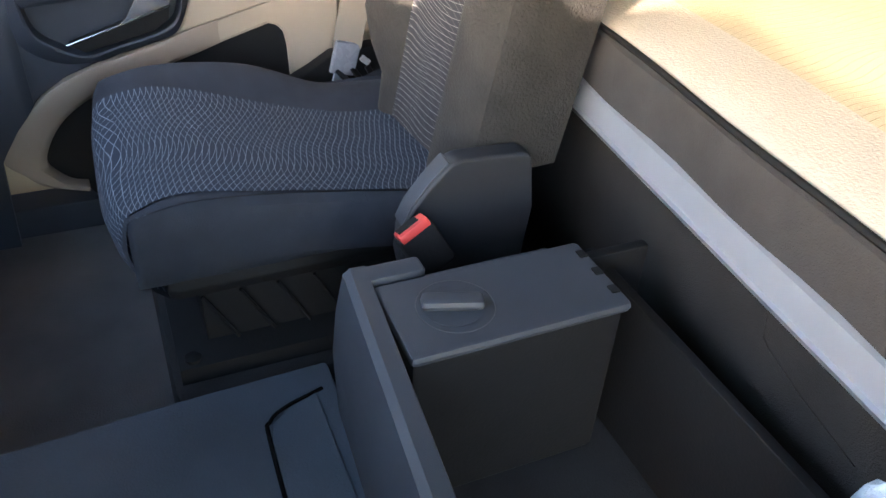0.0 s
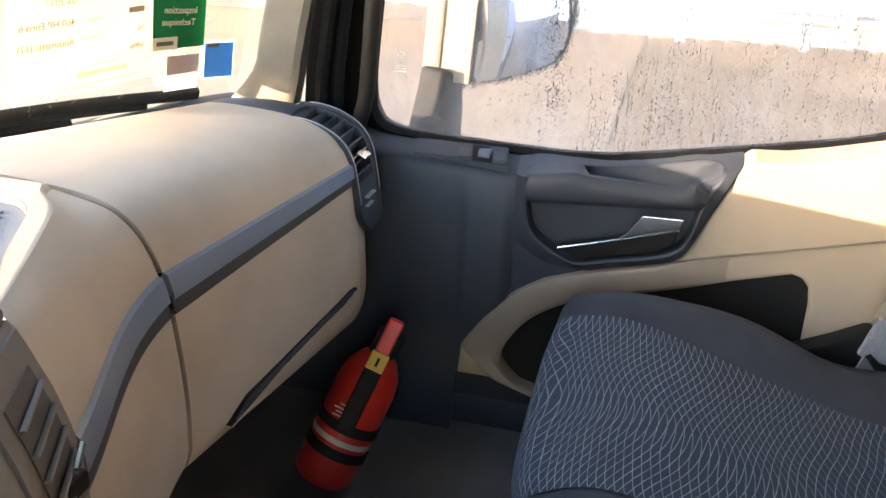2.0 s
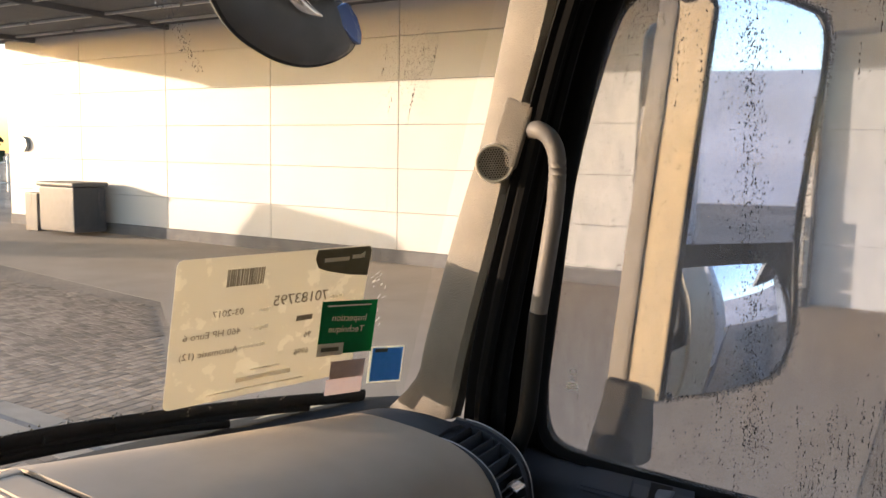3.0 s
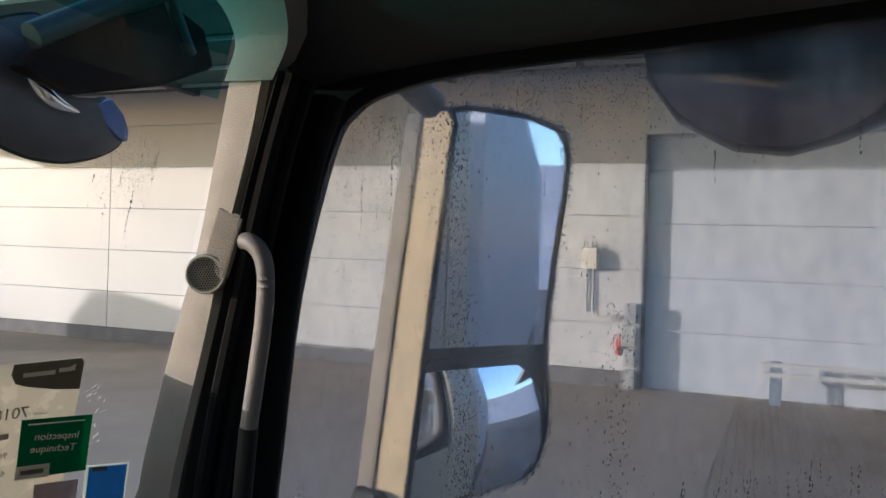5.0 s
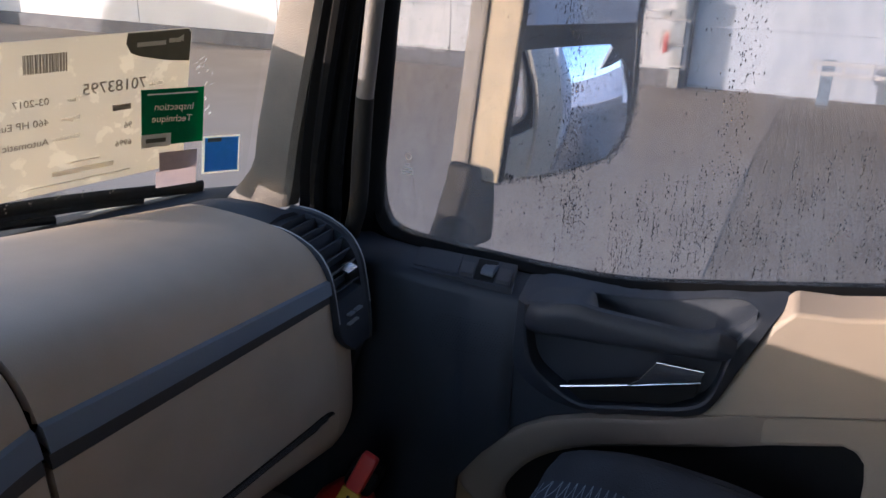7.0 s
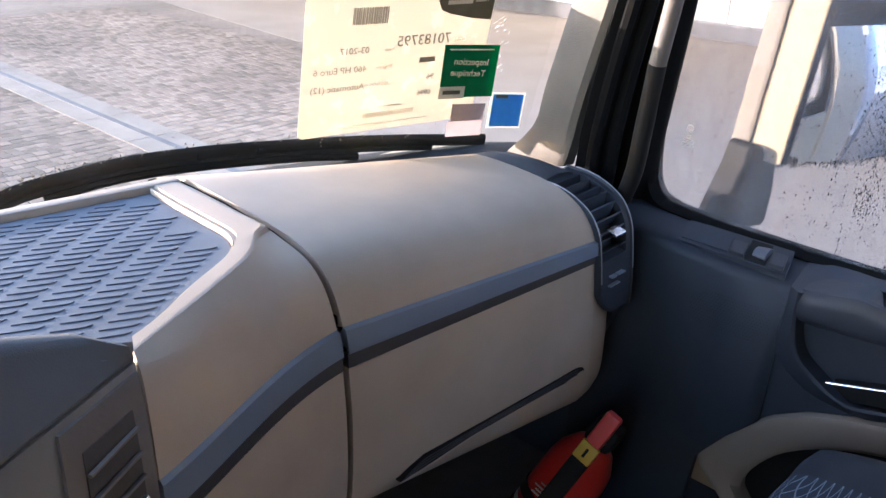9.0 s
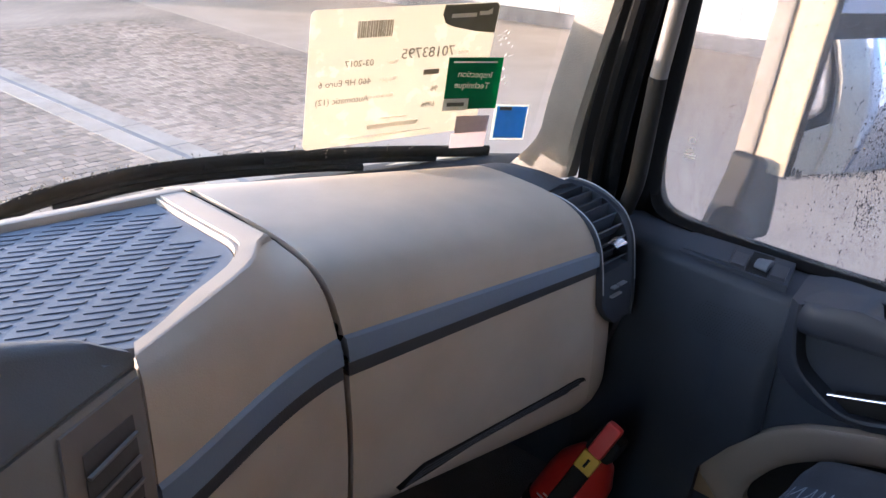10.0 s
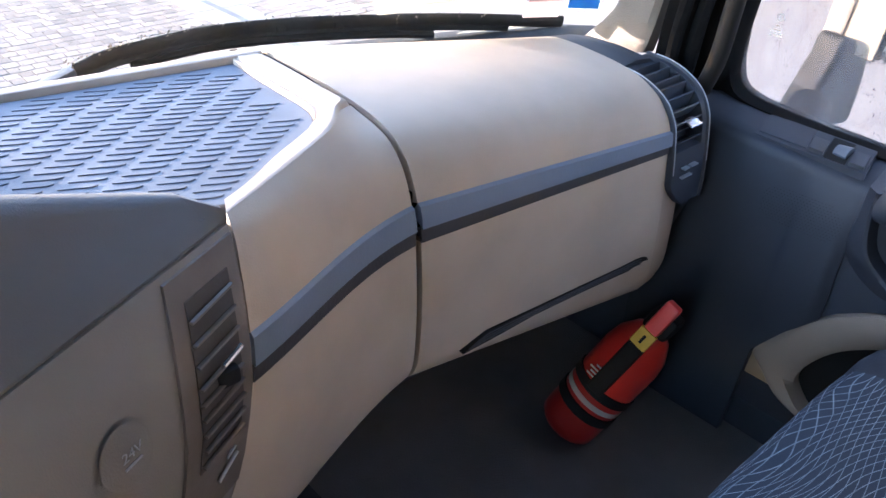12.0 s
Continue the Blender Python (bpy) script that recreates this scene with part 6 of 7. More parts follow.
ped = part("pedestal", loft([[(x, y, z) for x, y in ((0.385, 0.45), (0.385, 0.845), (0.86, 0.845), (0.86, 0.45))] if z < 0.12 else [(x, y, z) for x, y in ((0.42, 0.46), (0.42, 0.80), (0.80, 0.80), (0.80, 0.46))] for z in (0.085, 0.112, 0.125, 0.215)]), BLACK, seat, "dark plastic seat pedestal")
for k in range(4):
    part("rib", tube([(0.408, 0.76 - k * 0.05, 0.13), (0.414, 0.80 - k * 0.05, 0.205)], 0.0025, 6), BLACK, ped)
part("bolt", lathe([(0, 0), (0.011, 0), (0.011, 0.006), (0.006, 0.008), (0, 0.008)], (0.400, 0.825, 0.113)), BLACK, ped)

# ---- console between the seats ----
console = thing("centre_console", "dark plastic console with a lidded box and a round knob", "console")
def rail_section(x, zt=0.345):
    d = (0.20 - x) * 0.09
    return [(x + (0.10 * (zt - z) if x > 0.2 else 0), y + d, z) for y, z in ((0.634, zt - 0.012), (0.638, zt), (0.656, zt + 0.001), (0.664, zt - 0.006), (0.672, zt - 0.06), (0.676, zt - 0.13), (0.668, 0.09), (0.634, 0.09))]
part("front_wall", loft([rail_section(x) for x in (0.236, 0.231, 0.12, 0.0, -0.15, -0.38)]), CONSOLE, console, "curved front wall")
part("end_arm", box((0.208, 0.572, 0.318), (0.236, 0.655, 0.346), 0.006), CONSOLE, console)
part("side_wall", box((0.214, 0.40, 0.10), (0.234, 0.65, 0.318), 0.006), CONSOLE, console)
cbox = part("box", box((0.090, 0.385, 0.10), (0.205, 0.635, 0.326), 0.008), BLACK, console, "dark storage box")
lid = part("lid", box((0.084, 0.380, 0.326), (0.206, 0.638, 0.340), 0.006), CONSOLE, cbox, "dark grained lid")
part("knob_ring", lathe([(0.043, 0.339), (0.043, 0.3406), (0.042, 0.3406), (0.042, 0.339)], (0.145, 0.565, 0)), GREY, cbox)
part("knob_dish", lathe([(0, 0.3395), (0.032, 0.3395), (0.033, 0.3412), (0.031, 0.3408), (0, 0.3403)], (0.145, 0.568, 0)), CONSOLE, cbox)
part("knob", box((-0.034, -0.011, 0), (0.034, 0.011, 0.014), 0.006, pose(0.146, 0.568, 0.339, 0, 0, 72)), CONSOLE, cbox, "turning knob")
for k in range(3):
    part("clip", box((0.105 + k * 0.034, 0.384, 0.339), (0.118 + k * 0.034, 0.394, 0.342), 0.001), BLACK, cbox)
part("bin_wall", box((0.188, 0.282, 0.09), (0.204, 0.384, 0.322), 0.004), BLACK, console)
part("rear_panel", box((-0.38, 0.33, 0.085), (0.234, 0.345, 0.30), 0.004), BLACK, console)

# ---- bunk ----
bunk = thing("bunk", "bunk with a pale woven mattress on an aluminium rail", "bunk")
COVER = fabric("woven_mattress_cover", (0.70, 0.58, 0.38), (0.56, 0.43, 0.23), 0.012, 0.05, 0.03, 80, "Object", 0.4)
EDGE = material("mattress_edge", (0.72, 0.62, 0.50), 0.85, grain=0.5, stain=0.08)
FELT = material("bunk_felt", (0.044, 0.040, 0.038), 0.95, grain=1.0, grain_size=0.002, stain=0.25, stain_size=0.04)
DARKFELT = material("black_bunk_carpet", (0.017, 0.015, 0.014), 0.95, grain=1.0, grain_size=0.002, stain=0.3, stain_size=0.06)
part("base", box((-1.1, -0.74, 0.05), (1.05, 0.27, 0.41), 0.01), DARKFELT, bunk, "black carpeted base")
rings = [[(x, y, z) for y, z in ((0.285, 0.386), (0.302, 0.386), (0.311, 0.399), (0.306, 0.401), (0.308, 0.407), (0.304, 0.436), (0.297, 0.440), (0.285, 0.440))] for x in (-1.1, 1.04)]
part("rail", loft(rings), ALU, bunk, "aluminium rail")
rings = [[(x, y + 0.002 * math.sin(x * 23), z) for y, z in ((0.22, 0.43), (0.299, 0.438), (0.300, 0.48), (0.296, 0.508), (0.285, 0.515), (0.22, 0.515))] for x in [lerp(-1.1, 1.04, i / 40) for i in range(41)]]
part("felt_band", loft(rings), FELT, bunk, "dark felt band")
part("base_seam", tube([(0.012, 0.272, 0.372), (0.003, 0.272, 0.325), (-0.01, 0.272, 0.318), (-0.07, 0.272, 0.306), (-0.15, 0.272, 0.296)], 0.0008, 6), SEATGREY, bunk, "thin pale seam")
part("felt_piping", tube([(lerp(-1.1, 1.04, i / 40), 0.291 + 0.002 * math.sin(i * 0.9), 0.516) for i in range(41)], 0.004, 6), BLACK, bunk)
mattress = thing("mattress", "pale quilted mattress in a woven beige cover", "mattress")
def mattress_sheet(j0, j1):
    """Part of the mattress top, rows counted from the rail."""
    bm = bmesh.new()
    vs = []
    for i in range(61):
        row = []
        for j in range(j0, j1 + 1):
            x, y = lerp(-1.1, 1.04, i / 60), lerp(0.288, -0.74, j / 60)
            rise = 0.020 * min(1, j / 8) ** 0.6 + 0.006 * noise.noise((x * 3, y * 4, 0.2)) * min(1, j / 8)
            row.append(bm.verts.new((x, y, 0.516 + rise)))
        vs.append(row)
    for a, b in zip(vs, vs[1:]):
        for k in range(j1 - j0):
            bm.faces.new((a[k], b[k], b[k + 1], a[k + 1]))
    return bm
part("cover", mattress_sheet(7, 60), COVER, mattress)
part("border", mattress_sheet(0, 7), EDGE, mattress, "smooth pale border")
askew = Matrix(((1, 0, 0, 0), (-0.085, 1, 0, -0.004), (0, 0, 1, 0), (0, 0, 0, 1)))
for piece in list(bunk.children) + list(mattress.children):
    piece.data.transform(askew)
bag = thing("cloth_bag", "light blue crumpled cloth bag on the floor behind the console", "bag")

# ---- fire extinguisher ----
ext = thing("fire_extinguisher", "red powder extinguisher with black straps and yellow tag", "extinguisher")
A, B = Vector((0.766, 1.228, -0.012)), Vector((0.872, 1.135, 0.232))
ax = (B - A).normalized()
L = (B - A).length
part("cylinder", lathe([(0, 0), (0.040, 0.0), (0.047, 0.008), (0.048, 0.02), (0.048, 0.165), (0.044, 0.190), (0.030, 0.215), (0.016, 0.225), (0.016, 0.240), (0, 0.240)], A, ax), RED, ext)
for h in (0.052, 0.095):
    part("band", lathe([(0.0482, h), (0.0505, h), (0.0505, h + 0.016), (0.0482, h + 0.016)], A, ax), BLACK, ext, "black strap")
part("print_ring", lathe([(0.0483, 0.075), (0.0487, 0.075), (0.0487, 0.084), (0.0483, 0.084)], A, ax), WHITEINK, ext)
view = (Vector((-0.15, 0.82, 0.85)) - (A + ax * 0.19)).normalized()
face = (view - ax * view.dot(ax)).normalized()
side = ax.cross(face)
def on_ext(bm, h, out):
    bm.transform(Matrix(((side.x, face.x, ax.x, 0), (side.y, face.y, ax.y, 0), (side.z, face.z, ax.z, 0), (0, 0, 0, 1))))
    bm.transform(Matrix.Translation(A + ax * h + face * out))
    return bm
part("hose", on_ext(box((-0.014, -0.006, -0.085), (0.014, 0.006, 0.04), 0.005), 0.185, 0.046), BLACK, ext, "black nozzle strap")
part("valve", on_ext(box((-0.022, -0.024, -0.02), (0.022, 0.024, 0.02), 0.008), 0.240, 0.0), BLACK, ext)
part("lever", on_ext(box((-0.012, -0.008, -0.012), (0.012, 0.010, 0.044), 0.005), 0.245, 0.046), REDPLASTIC, ext, "red lever")
for k, (w, h) in enumerate(((0.030, 0.118), (0.024, 0.124), (0.034, 0.130), (0.020, 0.137))):
    part("print_bar", on_ext(box((-w / 2 - 0.012, -0.0005, -0.0012), (w / 2 - 0.012, 0.0005, 0.0012), 0), h, 0.0478), WHITEINK, ext)
tag = part("tag", on_ext(box((-0.014, -0.004, -0.015), (0.014, 0.004, 0.015), 0.002), 0.220, 0.052), YELLOW, ext, "yellow tag")
part("tag_mark", on_ext(box((-0.002, -0.001, -0.007), (0.002, 0.001, 0.007), 0.0005), 0.220, 0.0568), BLACK, tag)

# ---- mirrors outside ----
def frame_at(origin, right_v):
    r = Vector(right_v).normalized()
    n_ = r.cross(Vector((0, 0, 1)))
    return Matrix(((r.x, 0, n_.x, origin[0]), (r.y, 0, n_.y, origin[1]), (r.z, 1, n_.z, origin[2]), (0, 0, 0, 1)))
MIRROR_FRAME = frame_at((1.325, 1.12, 0), (0.937, -0.35, 0))
mm = MIRROR_FRAME
door_mirror = thing("door_mirror", "tall door mirror with a cream shell and two mirror glasses", "mirror")
def mirror_slab(outline, lo, hi, bevel):
    bm = prism(outline, "z", lo, hi, bevel, 3)
    bm.transform(mm)
    return bm
part("shell", mirror_slab([(0.10, 0.54), (0.11, 0.85), (0.12, 1.14), (0.15, 1.165), (0.29, 1.165), (0.335, 1.15), (0.35, 1.10), (0.33, 0.90), (0.315, 0.64), (0.27, 0.56), (0.16, 0.53)], -0.20, -0.09, 0.04), MIRRORSHELL, door_mirror, "black mirror housing")
MIRROR_EDGE = [(0.500, -0.036), (0.525, -0.032), (0.86, 0.014), (1.15, 0.058), (1.180, 0.064)]
def shell_loft(plan, name, mat, label, heights=(0.505, 0.525, 0.60, 0.70, 0.78, 0.86, 0.93, 1.0, 1.08, 1.15, 1.168, 1.176)):
    """A piece of the housing: plan points beside the glass edge, carried up along that edge."""
    rings = []
    for z in heights:
        pull = 0.012 * max(0.0, (z - 1.15) / 0.026)
        rings.append([mm @ Vector((along(MIRROR_EDGE, z) + a + (pull if a < 0 else 0), z, b - pull)) for a, b in plan])
    return part(name, loft(rings), mat, door_mirror, label)
shell_loft([(-0.013, -0.056), (-0.011, -0.052), (-0.001, -0.004), (0.002, -0.001), (0.012, -0.006), (0.030, -0.10), (0.0, -0.10)], "shell_side", CREAM, "cream side of the housing")
# this face gets less light; the shade is put into its duller colour
shell_loft([(-0.016, -0.098), (-0.020, -0.066), (-0.0165, -0.0585), (-0.005, -0.060), (0.02, -0.10)], "shell_flank", material("shaded_flank_plastic", (0.15, 0.135, 0.11), 0.6, stain=0.15), "front part of the housing side, coloured as in shade")
shell_loft([(0.003, -0.004), (0.012, 0.003), (0.016, -0.004), (0.014, -0.02)], "dark_strip", BLACK, "black rubber strip beside the cream side")
mm = MIRROR_FRAME @ Matrix.Translation((0.20, 0, -0.016)) @ Matrix.Rotation(radians(-18), 4, "Y") @ Matrix.Translation((-0.20, 0, 0.016))
part("rim", mirror_slab([(0.0, 0.498), (0.032, 0.74), (0.046, 0.90), (0.062, 1.00), (0.066, 1.165), (0.085, 1.190), (0.150, 1.201), (0.270, 1.198), (0.345, 1.180), (0.372, 1.145), (0.372, 1.06), (0.350, 0.91), (0.334, 0.74), (0.342, 0.59), (0.304, 0.504), (0.21, 0.482), (0.146, 0.476), (0.02, 0.475)], -0.062, -0.019, 0.008), MIRRORSHELL, door_mirror, "black rim round the glasses")
part("upper_glass", mirror_slab([(0.045, 0.754), (0.056, 0.90), (0.070, 1.00), (0.074, 1.160), (0.092, 1.180), (0.152, 1.190), (0.266, 1.187), (0.338, 1.171), (0.362, 1.140), (0.362, 1.064), (0.340, 0.918), (0.324, 0.754)], -0.021, -0.012, 0.002), MIRROR, door_mirror, "large mirror glass")
def gasket(points, radius, label):
    bm = tube(smooth_path([(x, z, -0.010) for x, z in points], 3), radius, 8)
    bm.transform(mm)
    part("gasket", bm, BLACK, door_mirror, label)
gasket(((0.086, 1.178), (0.120, 1.190), (0.200, 1.194), (0.270, 1.190), (0.340, 1.174), (0.365, 1.140), (0.365, 1.064), (0.343, 0.918), (0.328, 0.754), (0.334, 0.60), (0.298, 0.512), (0.20, 0.489)), 0.0045, "thin black edge round the glasses")
low_out = [(q.x, q.y) for q in smooth_path([(x, z, 0) for x, z in ((0.012, 0.505), (0.024, 0.60), (0.038, 0.690), (0.056, 0.712), (0.180, 0.718), (0.295, 0.716), (0.318, 0.695), (0.330, 0.600), (0.294, 0.516), (0.20, 0.494), (0.10, 0.486), (0.03, 0.487), (0.012, 0.505))], 4)][:-1]
dome = []
for k in (1.0, 0.99, 0.9, 0.8, 0.7, 0.6, 0.5, 0.4, 0.3, 0.2, 0.1, 0.02):
    ring = [(lerp(0.165, x, k), lerp(0.605, z, k)) for x, z in low_out]
    dome.append([(x, z, 0.012 - ((x - 0.165) ** 2 + (z - 0.605) ** 2) / 1.1 - (0.012 if k == 1.0 else 0)) for x, z in ring])
bm = loft(dome)
bm.transform(mm @ Matrix.Translation((0.165, 0.605, 0)) @ Matrix.Rotation(radians(-5), 4, "X") @ Matrix.Translation((-0.165, -0.605, 0)))
part("lower_glass", bm, MIRROR, door_mirror, "domed wide-angle mirror glass")
mm = MIRROR_FRAME
part("foot", mirror_slab([(-0.125, 0.38), (-0.075, 0.50), (-0.068, 0.535), (-0.002, 0.515), (0.004, 0.44), (0.0, 0.38)], -0.09, -0.03, 0.012), BLACK, door_mirror, "dark mirror foot")
part("lower_arm", tube([(1.10, 1.19, 0.36), (1.18, 1.18, 0.38), (1.26, 1.19, 0.42)], 0.035, 10), GAPMAT, door_mirror)
part("arm", tube(smooth_path([(1.10, 1.18, 1.20), (1.22, 1.16, 1.225), (1.36, 1.13, 1.18)]), 0.026, 10), MIRRORSHELL, door_mirror)
kerb = thing("kerb_mirror", "dark rounded kerb mirror above the side window", "mirror")
part("housing", prism([(0.768, 1.236), (0.760, 1.185), (0.718, 1.128), (0.64, 1.086), (0.568, 1.078), (0.503, 1.096), (0.45, 1.12), (0.41, 1.16), (0.40, 1.25), (0.60, 1.28)], "x", 1.24, 1.34, 0.03, 3), MIRRORSHELL, kerb)
kerb_out = [(0.762, 1.232), (0.753, 1.186), (0.712, 1.133), (0.64, 1.093), (0.568, 1.085), (0.505, 1.103), (0.455, 1.127), (0.415, 1.165), (0.41, 1.245), (0.60, 1.272)]
dense = [(q.y, q.z) for q in smooth_path([(0, *p) for p in kerb_out + kerb_out[:1]], 4)][:-1]
rings = [[(1.239 - rise - 0.025 * (z2 - 1.25), y2, z2) for y2, z2 in ((lerp(0.59, y, k), lerp(1.18, z, k)) for y, z in dense)] for k, rise in ((1.0, 0.0), (0.92, 0.006), (0.7, 0.014), (0.4, 0.020), (0.1, 0.022))]
KERBGLASS = material("dim_mirror_glass", (0.20, 0.18, 0.24), 0.14, metal=1.0, stain=0.15)
part("glass", loft(rings), KERBGLASS, kerb, "domed dark mirror glass")
part("arm", tube([(1.10, 0.62, 1.33), (1.2, 0.62, 1.32), (1.30, 0.6, 1.25)], 0.018, 8), MIRRORSHELL, kerb)
front_mirror = thing("front_mirror", "dark front mirror on arms outside the windscreen corner", "mirror")
shell = [(1.005, 1.213), (1.065, 1.268), (1.132, 1.320), (1.185, 1.345), (1.227, 1.350), (1.250, 1.290), (1.285, 1.235), (1.330, 1.205), (1.387, 1.226), (1.420, 1.200), (1.438, 1.165), (1.430, 1.135), (1.384, 1.108), (1.320, 1.088), (1.260, 1.080), (1.195, 1.084), (1.139, 1.098), (1.090, 1.118), (1.050, 1.150)]
shell = [(q.x, q.y) for q in smooth_path([(a, b, 0) for a, b in shell + shell[:1]], 3)][:-1]
part("housing", loft([[(lerp(1.24, a, k), y, lerp(1.20, b, k)) for a, b in shell] for k, y in ((0.5, 1.96), (0.9, 1.92), (1.0, 1.890), (0.995, 1.884), (0.93, 1.876), (0.8, 1.868), (0.6, 1.861), (0.35, 1.857), (0.08, 1.856))]), material("mirror_back_plastic", (0.05, 0.05, 0.052), 0.45, grain=0.5, grain_size=0.003, stain=0.3, stain_size=0.05), front_mirror, "dark domed grained housing")
part("shell_edge", tube([(a, 1.888, b) for a, b in shell + shell[:1]], 0.0045, 8), BLACK, front_mirror, "black edge")
# the sky's reflection on this face is put into its blue base colour
part("upper_face", prism([(1.318, 1.200), (1.385, 1.224), (1.418, 1.198), (1.434, 1.166), (1.432, 1.140), (1.400, 1.150)], "y", 1.862, 1.880, 0.004), material("sky_sheen_plastic", (0.10, 0.16, 0.36), 0.25, metal=0.6), front_mirror, "glossy face coloured with the mirrored sky's blue")
part("chrome_lip", tube(smooth_path([(1.170, 1.864, 1.262), (1.188, 1.858, 1.220), (1.232, 1.855, 1.190), (1.306, 1.862, 1.180)]), [0.002 + 0.015 * math.sin(math.pi * k / 24) for k in range(25)], 10, 1.0), CHROME, front_mirror, "bright band across the housing")
part("bracket", prism([(1.10, 1.225), (1.185, 1.305), (1.33, 1.405), (1.46, 1.46), (1.60, 1.425), (1.64, 1.34), (1.47, 1.265), (1.23, 1.20)], "y", 1.80, 1.84, 0.015, 3), GAPMAT, front_mirror, "broad black mirror bracket")
part("arm", tube([(1.130, 1.80, 1.285), (1.250, 1.78, 1.362), (1.385, 1.74, 1.440), (1.42, 1.60, 1.46)], 0.024, 12), MIRRORSHELL, front_mirror, "round dark mirror arm")
part("arm", tube([(1.42, 1.60, 1.46), (1.25, 1.50, 1.46), (1.05, 1.40, 1.44)], 0.024, 12), MIRRORSHELL, front_mirror)
part("strut", tube([(1.400, 1.74, 1.440), (1.475, 1.74, 1.330)], 0.013, 10), MIRRORSHELL, front_mirror, "round dark strut")

# header over the door
hd = thing("door_header_trim", "dark header trim over the side window", "trim")
rings = [[(1.055, y, z), (1.02, y, z + 0.004), (0.96, y, z + 0.05), (0.92, y, z + 0.14), (0.95, y, z + 0.35), (1.06, y, z + 0.36)] for y, z in ((1.19, 1.15), (1.10, 1.165), (0.97, 1.18), (0.725, 1.197), (0.45, 1.218), (0.2, 1.22))]
part("trim", thick(loft(rings, closed=False), 0.01), material("door_header_plastic", (0.040, 0.041, 0.042), 0.9, spec=0.08, grain=0.6, grain_size=0.003, stain=0.2), hd)

# the bag behind the console
BAGMAT = material("light_blue_cloth", (0.40, 0.50, 0.60), 0.9, grain=0.5, second=(0.15, 0.2, 0.28), stain_size=0.03)
bm = bmesh.new()
bmesh.ops.create_icosphere(bm, subdivisions=4, radius=1)
for v in bm.verts:
    v.co = Vector((v.co.x * 0.042, v.co.y * 0.036, v.co.z * 0.162)) * (1 + 0.15 * noise.noise(v.co * 2.2))
bm.transform(Matrix.Translation((-0.240, 0.382, 0.262)))
part("body", bm, BAGMAT, bag)

# condensation on the side window
DROP = bpy.data.materials.new("water_drop")
DROP.use_nodes = True
dp = DROP.node_tree.nodes["Principled BSDF"]
# grey tint stands in for the darkness that the drops refract
dp.inputs["Base Color"].default_value = (0.34, 0.34, 0.36, 1)
dp.inputs["Transmission Weight"].default_value = 1.0
dp.inputs["IOR"].default_value = 1.33
dp.inputs["Roughness"].default_value = 0.03
rd = random.Random(21)
unit = bmesh.new()
bmesh.ops.create_icosphere(unit, subdivisions=1, radius=1)
uv_, uf = [v.co.copy() for v in unit.verts], [tuple(v.index for v in f.verts) for f in unit.faces]
unit.free()
verts, faces = [], []
def drop_at(y, z, w, h):
    k = len(verts)
    w, h = w * 0.85, h * 0.9
    verts.extend((1.0825 + c.x * w * 0.5, y + c.y * w, z + c.z * h) for c in uv_)
    faces.extend(tuple(i + k for i in f) for f in uf)
for k in range(46):
    y = rd.uniform(0.42, 1.0)
    z = sill_z(y) + rd.uniform(0.02, 0.17)
    for j in range(rd.randint(3, 10)):
        drop_at(y + rd.uniform(-0.0012, 0.0012), z - j * rd.uniform(0.004, 0.008), rd.uniform(0.0005, 0.0012), rd.uniform(0.001, 0.004))
for k in range(260):
    y = rd.uniform(0.40, 0.90)
    z = sill_z(y) + rd.uniform(0.02, 0.20 - 0.22 * max(0, y - 0.62))
    for j in range(rd.randint(2, 6)):
        drop_at(y + rd.uniform(-0.0012, 0.0012), z - j * rd.uniform(0.004, 0.008), rd.uniform(0.0005, 0.0011), rd.uniform(0.001, 0.0035))
for k in range(1300):
    y = rd.uniform(0.40, 1.22)
    z = sill_z(y) + 0.008 + abs(rd.gauss(0, 0.07))
    drop_at(y, z, rd.uniform(0.0003, 0.0009), rd.uniform(0.0005, 0.002))
for k in range(900):
    y = rd.uniform(0.40, 1.14)
    drop_at(y, 1.165 - 0.05 * (y > 1.0) - abs(rd.gauss(0, 0.05)), rd.uniform(0.0004, 0.0010), rd.uniform(0.0006, 0.0022))
for k in range(90):
    drop_at(rd.gauss(0.80, 0.022), rd.uniform(0.55, 1.12), rd.uniform(0.0004, 0.0011), rd.uniform(0.0006, 0.003))
for k in range(400):
    drop_at(rd.gauss(0.985, 0.035), rd.uniform(0.50, 1.14), rd.uniform(0.0004, 0.0012), rd.uniform(0.0006, 0.003))
for k in range(500):
    drop_at(rd.gauss(1.12, 0.05), rd.uniform(0.62, 1.10), rd.uniform(0.0004, 0.0010), rd.uniform(0.0006, 0.002))
for k in range(16):
    y, z = rd.uniform(0.45, 1.15), rd.uniform(1.02, 1.15)
    for j in range(rd.randint(5, 11)):
        drop_at(y + rd.uniform(-0.001, 0.001), z - j * rd.uniform(0.004, 0.007), rd.uniform(0.0005, 0.0012), rd.uniform(0.001, 0.004))
for k in range(900):
    u = rd.random()
    drop_at(lerp(0.945, 0.985, u) + rd.gauss(0, 0.010), lerp(0.52, 1.13, u), rd.uniform(0.0005, 0.0013), rd.uniform(0.0008, 0.003))
for k in range(380):
    drop_at(rd.uniform(0.62, 0.90), 1.155 - abs(rd.gauss(0, 0.035)), rd.uniform(0.0005, 0.0012), rd.uniform(0.0006, 0.0018))
for k in range(170):
    drop_at(rd.gauss(0.757, 0.010), rd.uniform(0.62, 0.88), rd.uniform(0.0005, 0.0012), rd.uniform(0.0008, 0.003))
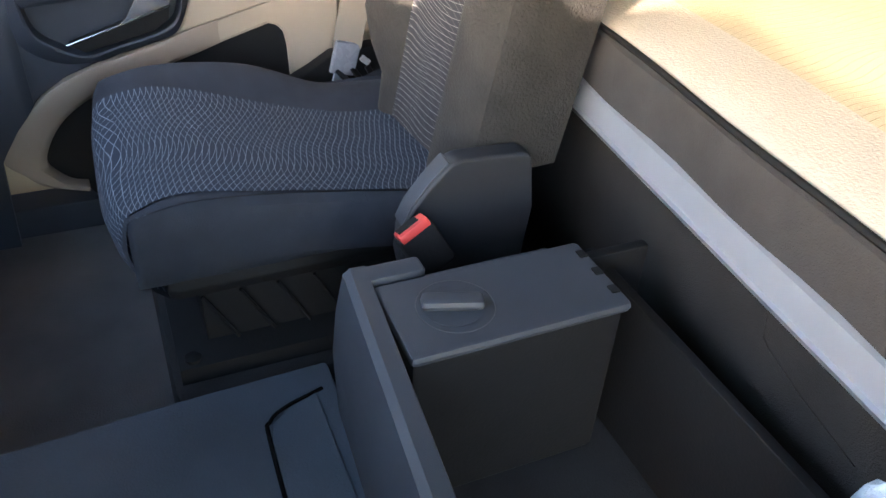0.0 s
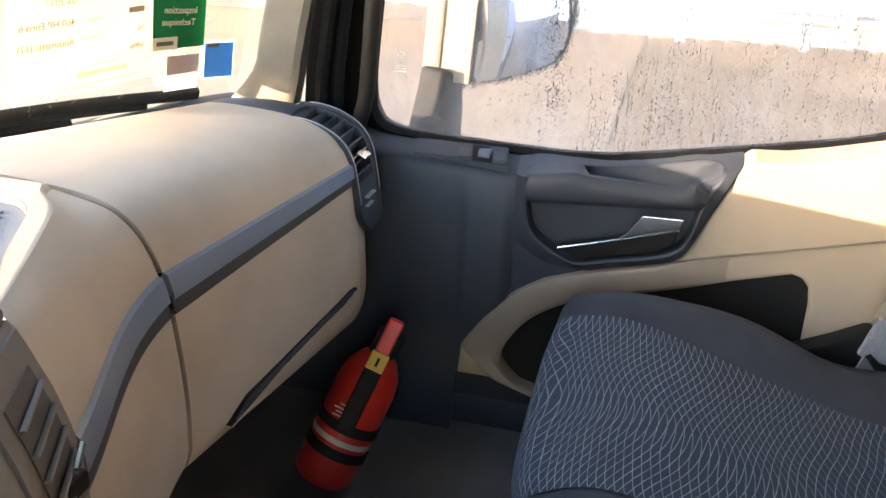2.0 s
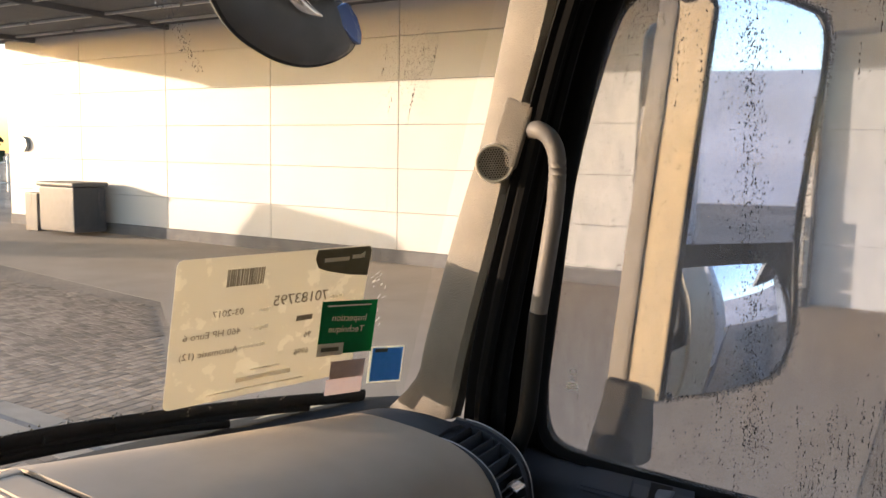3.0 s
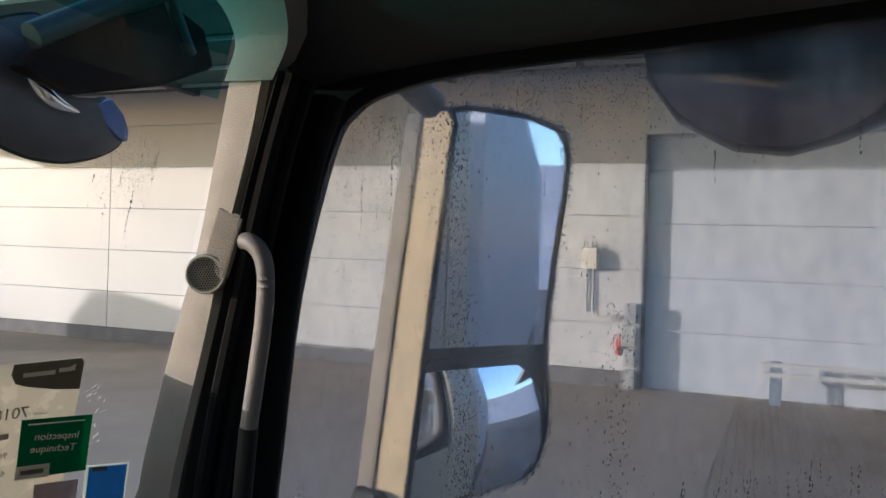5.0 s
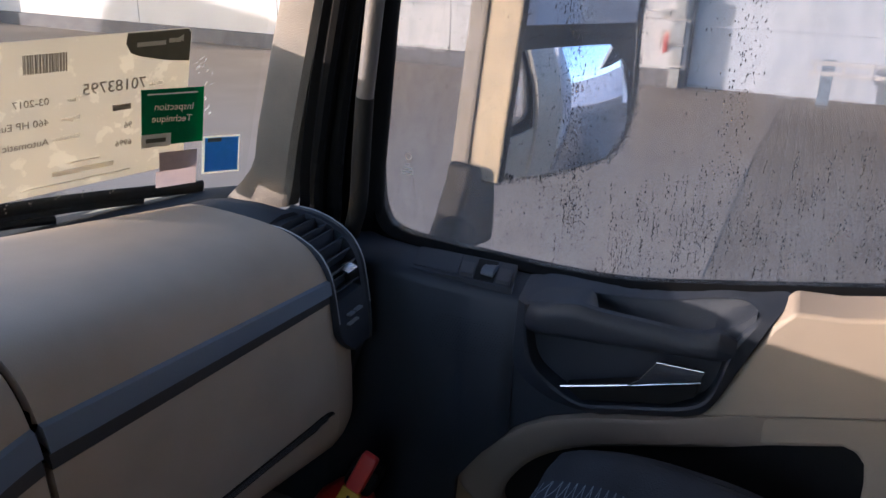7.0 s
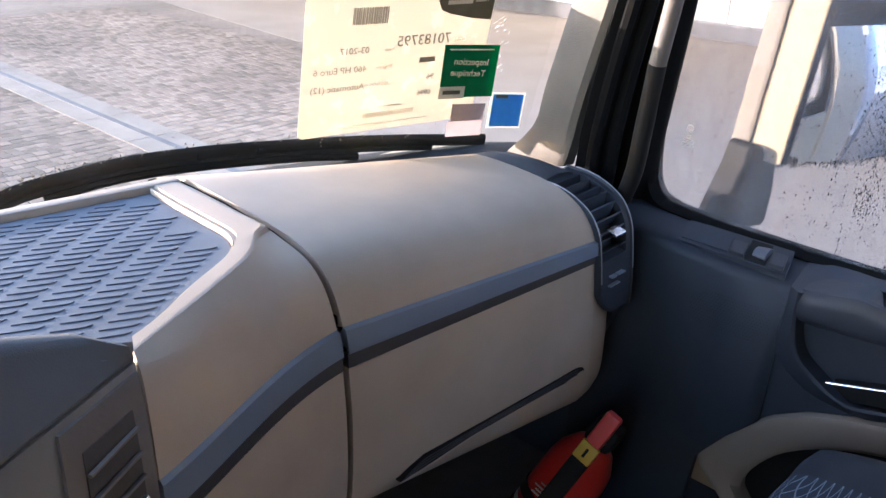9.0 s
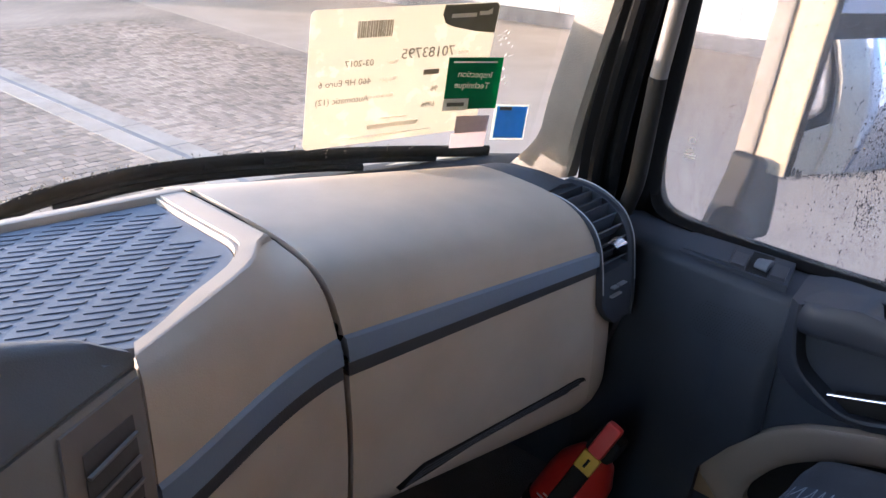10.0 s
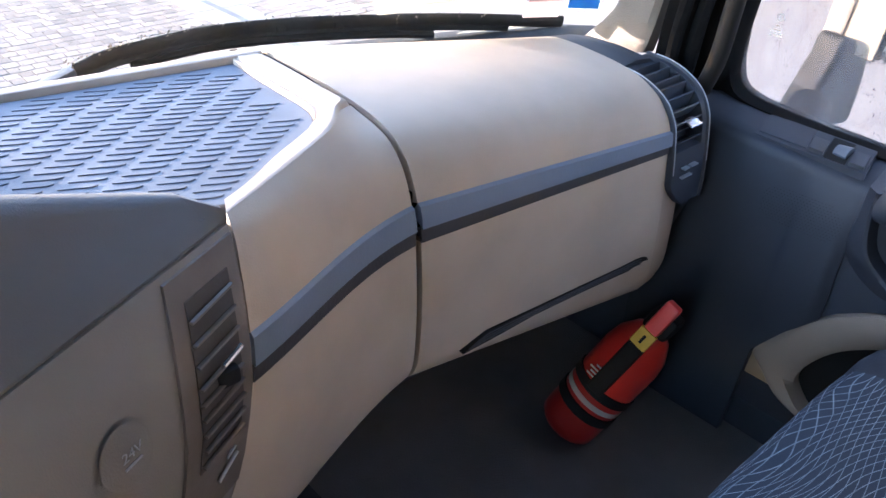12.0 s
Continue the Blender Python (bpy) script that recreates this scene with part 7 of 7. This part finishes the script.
edge_frame = MIRROR_FRAME @ Matrix.Translation((0.20, 0, -0.016)) @ Matrix.Rotation(radians(-18), 4, "Y") @ Matrix.Translation((-0.20, 0, 0.016))
def rim_drop(p, m, w, h, spread):
    q = m @ Vector((p[0] + rd.gauss(0, spread), p[1] + rd.gauss(0, spread), p[2]))
    k = len(verts)
    verts.extend((q.x + c.x * w, q.y + c.y * w, q.z + c.z * h) for c in uv_)
    faces.extend(tuple(i + k for i in f) for f in uf)
RIM = [(0.120, 1.192), (0.200, 1.196), (0.270, 1.192), (0.342, 1.176), (0.367, 1.142), (0.367, 1.064), (0.345, 0.918), (0.330, 0.754), (0.336, 0.60), (0.300, 0.510), (0.20, 0.487), (0.10, 0.482), (0.03, 0.483)]
rim_way = smooth_path([(a, b, -0.004) for a, b in RIM], 20)
for k in range(1500):
    rim_drop(rd.choice(rim_way), edge_frame, rd.uniform(0.0006, 0.0018), rd.uniform(0.0007, 0.0024), 0.0045)
for k in range(70):
    u = rd.uniform(0.02, 0.30)
    rim_drop((u, 0.492 + 0.03 * max(0, (u - 0.2) / 0.1) - rd.uniform(0.0, 0.012), 0.0), edge_frame, rd.uniform(0.0012, 0.0022), rd.uniform(0.005, 0.011), 0.002)
for k in range(900):
    z = rd.uniform(0.51, 1.16)
    rim_drop((along(MIRROR_EDGE, z) + 0.008, z, 0.002), MIRROR_FRAME, rd.uniform(0.0006, 0.0016), rd.uniform(0.0008, 0.0026), 0.004)
for k in range(260):
    rim_drop((rd.uniform(0.05, 0.33), 0.735, -0.008), edge_frame, rd.uniform(0.0006, 0.0016), rd.uniform(0.0008, 0.0022), 0.006)
me = bpy.data.meshes.new("water_drops")
me.from_pydata(verts, [], faces)
me.materials.append(DROP)
me.polygons.foreach_set("use_smooth", [True] * len(me.polygons))
drops = tagged(new("water_drops", me), "small water drops on the side window and the door mirror", "water", kind="stuff")
drops.visible_shadow = False
verts, faces = [], []
def screen_drop(x, z, w, h):
    k = len(verts)
    y = screen_y(x, z) + 0.001
    w, h = w * 0.7, h * 0.8
    verts.extend((x + c.x * w, y + c.y * w * 0.4, z + c.z * h) for c in uv_)
    faces.extend(tuple(i + k for i in f) for f in uf)
for k in range(50):
    screen_drop(rd.uniform(0.72, 1.0), 1.16 - abs(rd.gauss(0, 0.09)), rd.uniform(0.0005, 0.0011), rd.uniform(0.0006, 0.0016))
for k in range(1300):
    screen_drop(0.985 - abs(rd.gauss(0, 0.045)), rd.gauss(1.03, 0.035), rd.uniform(0.0003, 0.0007), rd.uniform(0.0004, 0.0011))
for k in range(420):
    screen_drop(0.985 - abs(rd.gauss(0, 0.035)), rd.uniform(0.74, 0.93), rd.uniform(0.0003, 0.0006), rd.uniform(0.0004, 0.0009))
for k in range(260):
    u = rd.random() ** 0.7
    screen_drop(lerp(0.540, 0.660, u) + rd.gauss(0, 0.003 + 0.008 * (rd.random() < 0.2)), lerp(1.145, 0.995, u) + rd.gauss(0, 0.004 + 0.02 * (rd.random() < 0.15)), rd.uniform(0.0004, 0.0013), rd.uniform(0.0005, 0.0016))
for k in range(9):
    x, z = rd.uniform(0.90, 0.985), rd.uniform(0.97, 1.13)
    for j in range(rd.randint(4, 12)):
        screen_drop(x + rd.uniform(-0.001, 0.001), z - j * rd.uniform(0.003, 0.006), rd.uniform(0.0006, 0.0011), rd.uniform(0.001, 0.003))
for k in range(90):
    screen_drop(rd.uniform(0.10, 1.0), 0.56 + abs(rd.gauss(0, 0.02)), rd.uniform(0.0005, 0.0012), rd.uniform(0.0006, 0.0014))
me = bpy.data.meshes.new("screen_drops")
me.from_pydata(verts, [], faces)
me.materials.append(DROP)
me.polygons.foreach_set("use_smooth", [True] * len(me.polygons))
wet = tagged(new("windscreen_drops", me), "small water drops on the windscreen glass", "water", kind="stuff")
wet.visible_shadow = False
marking = thing("glass_marking", "small dark printed maker's marks on the side window", "marking")
part("ring", tube([(1.0822, 1.199 + 0.0048 * math.cos(2 * math.pi * k / 20), 0.592 + 0.0048 * math.sin(2 * math.pi * k / 20)) for k in range(21)], 0.0005, 5), INKPALE, marking)
for z, w in ((0.580, 0.006), (0.574, 0.014), (0.570, 0.018), (0.566, 0.018)):
    part("print_bar", box((1.0818, 1.200 - w / 2, z - 0.0006), (1.0826, 1.200 + w / 2, z + 0.0006), 0), INKPALE, marking)
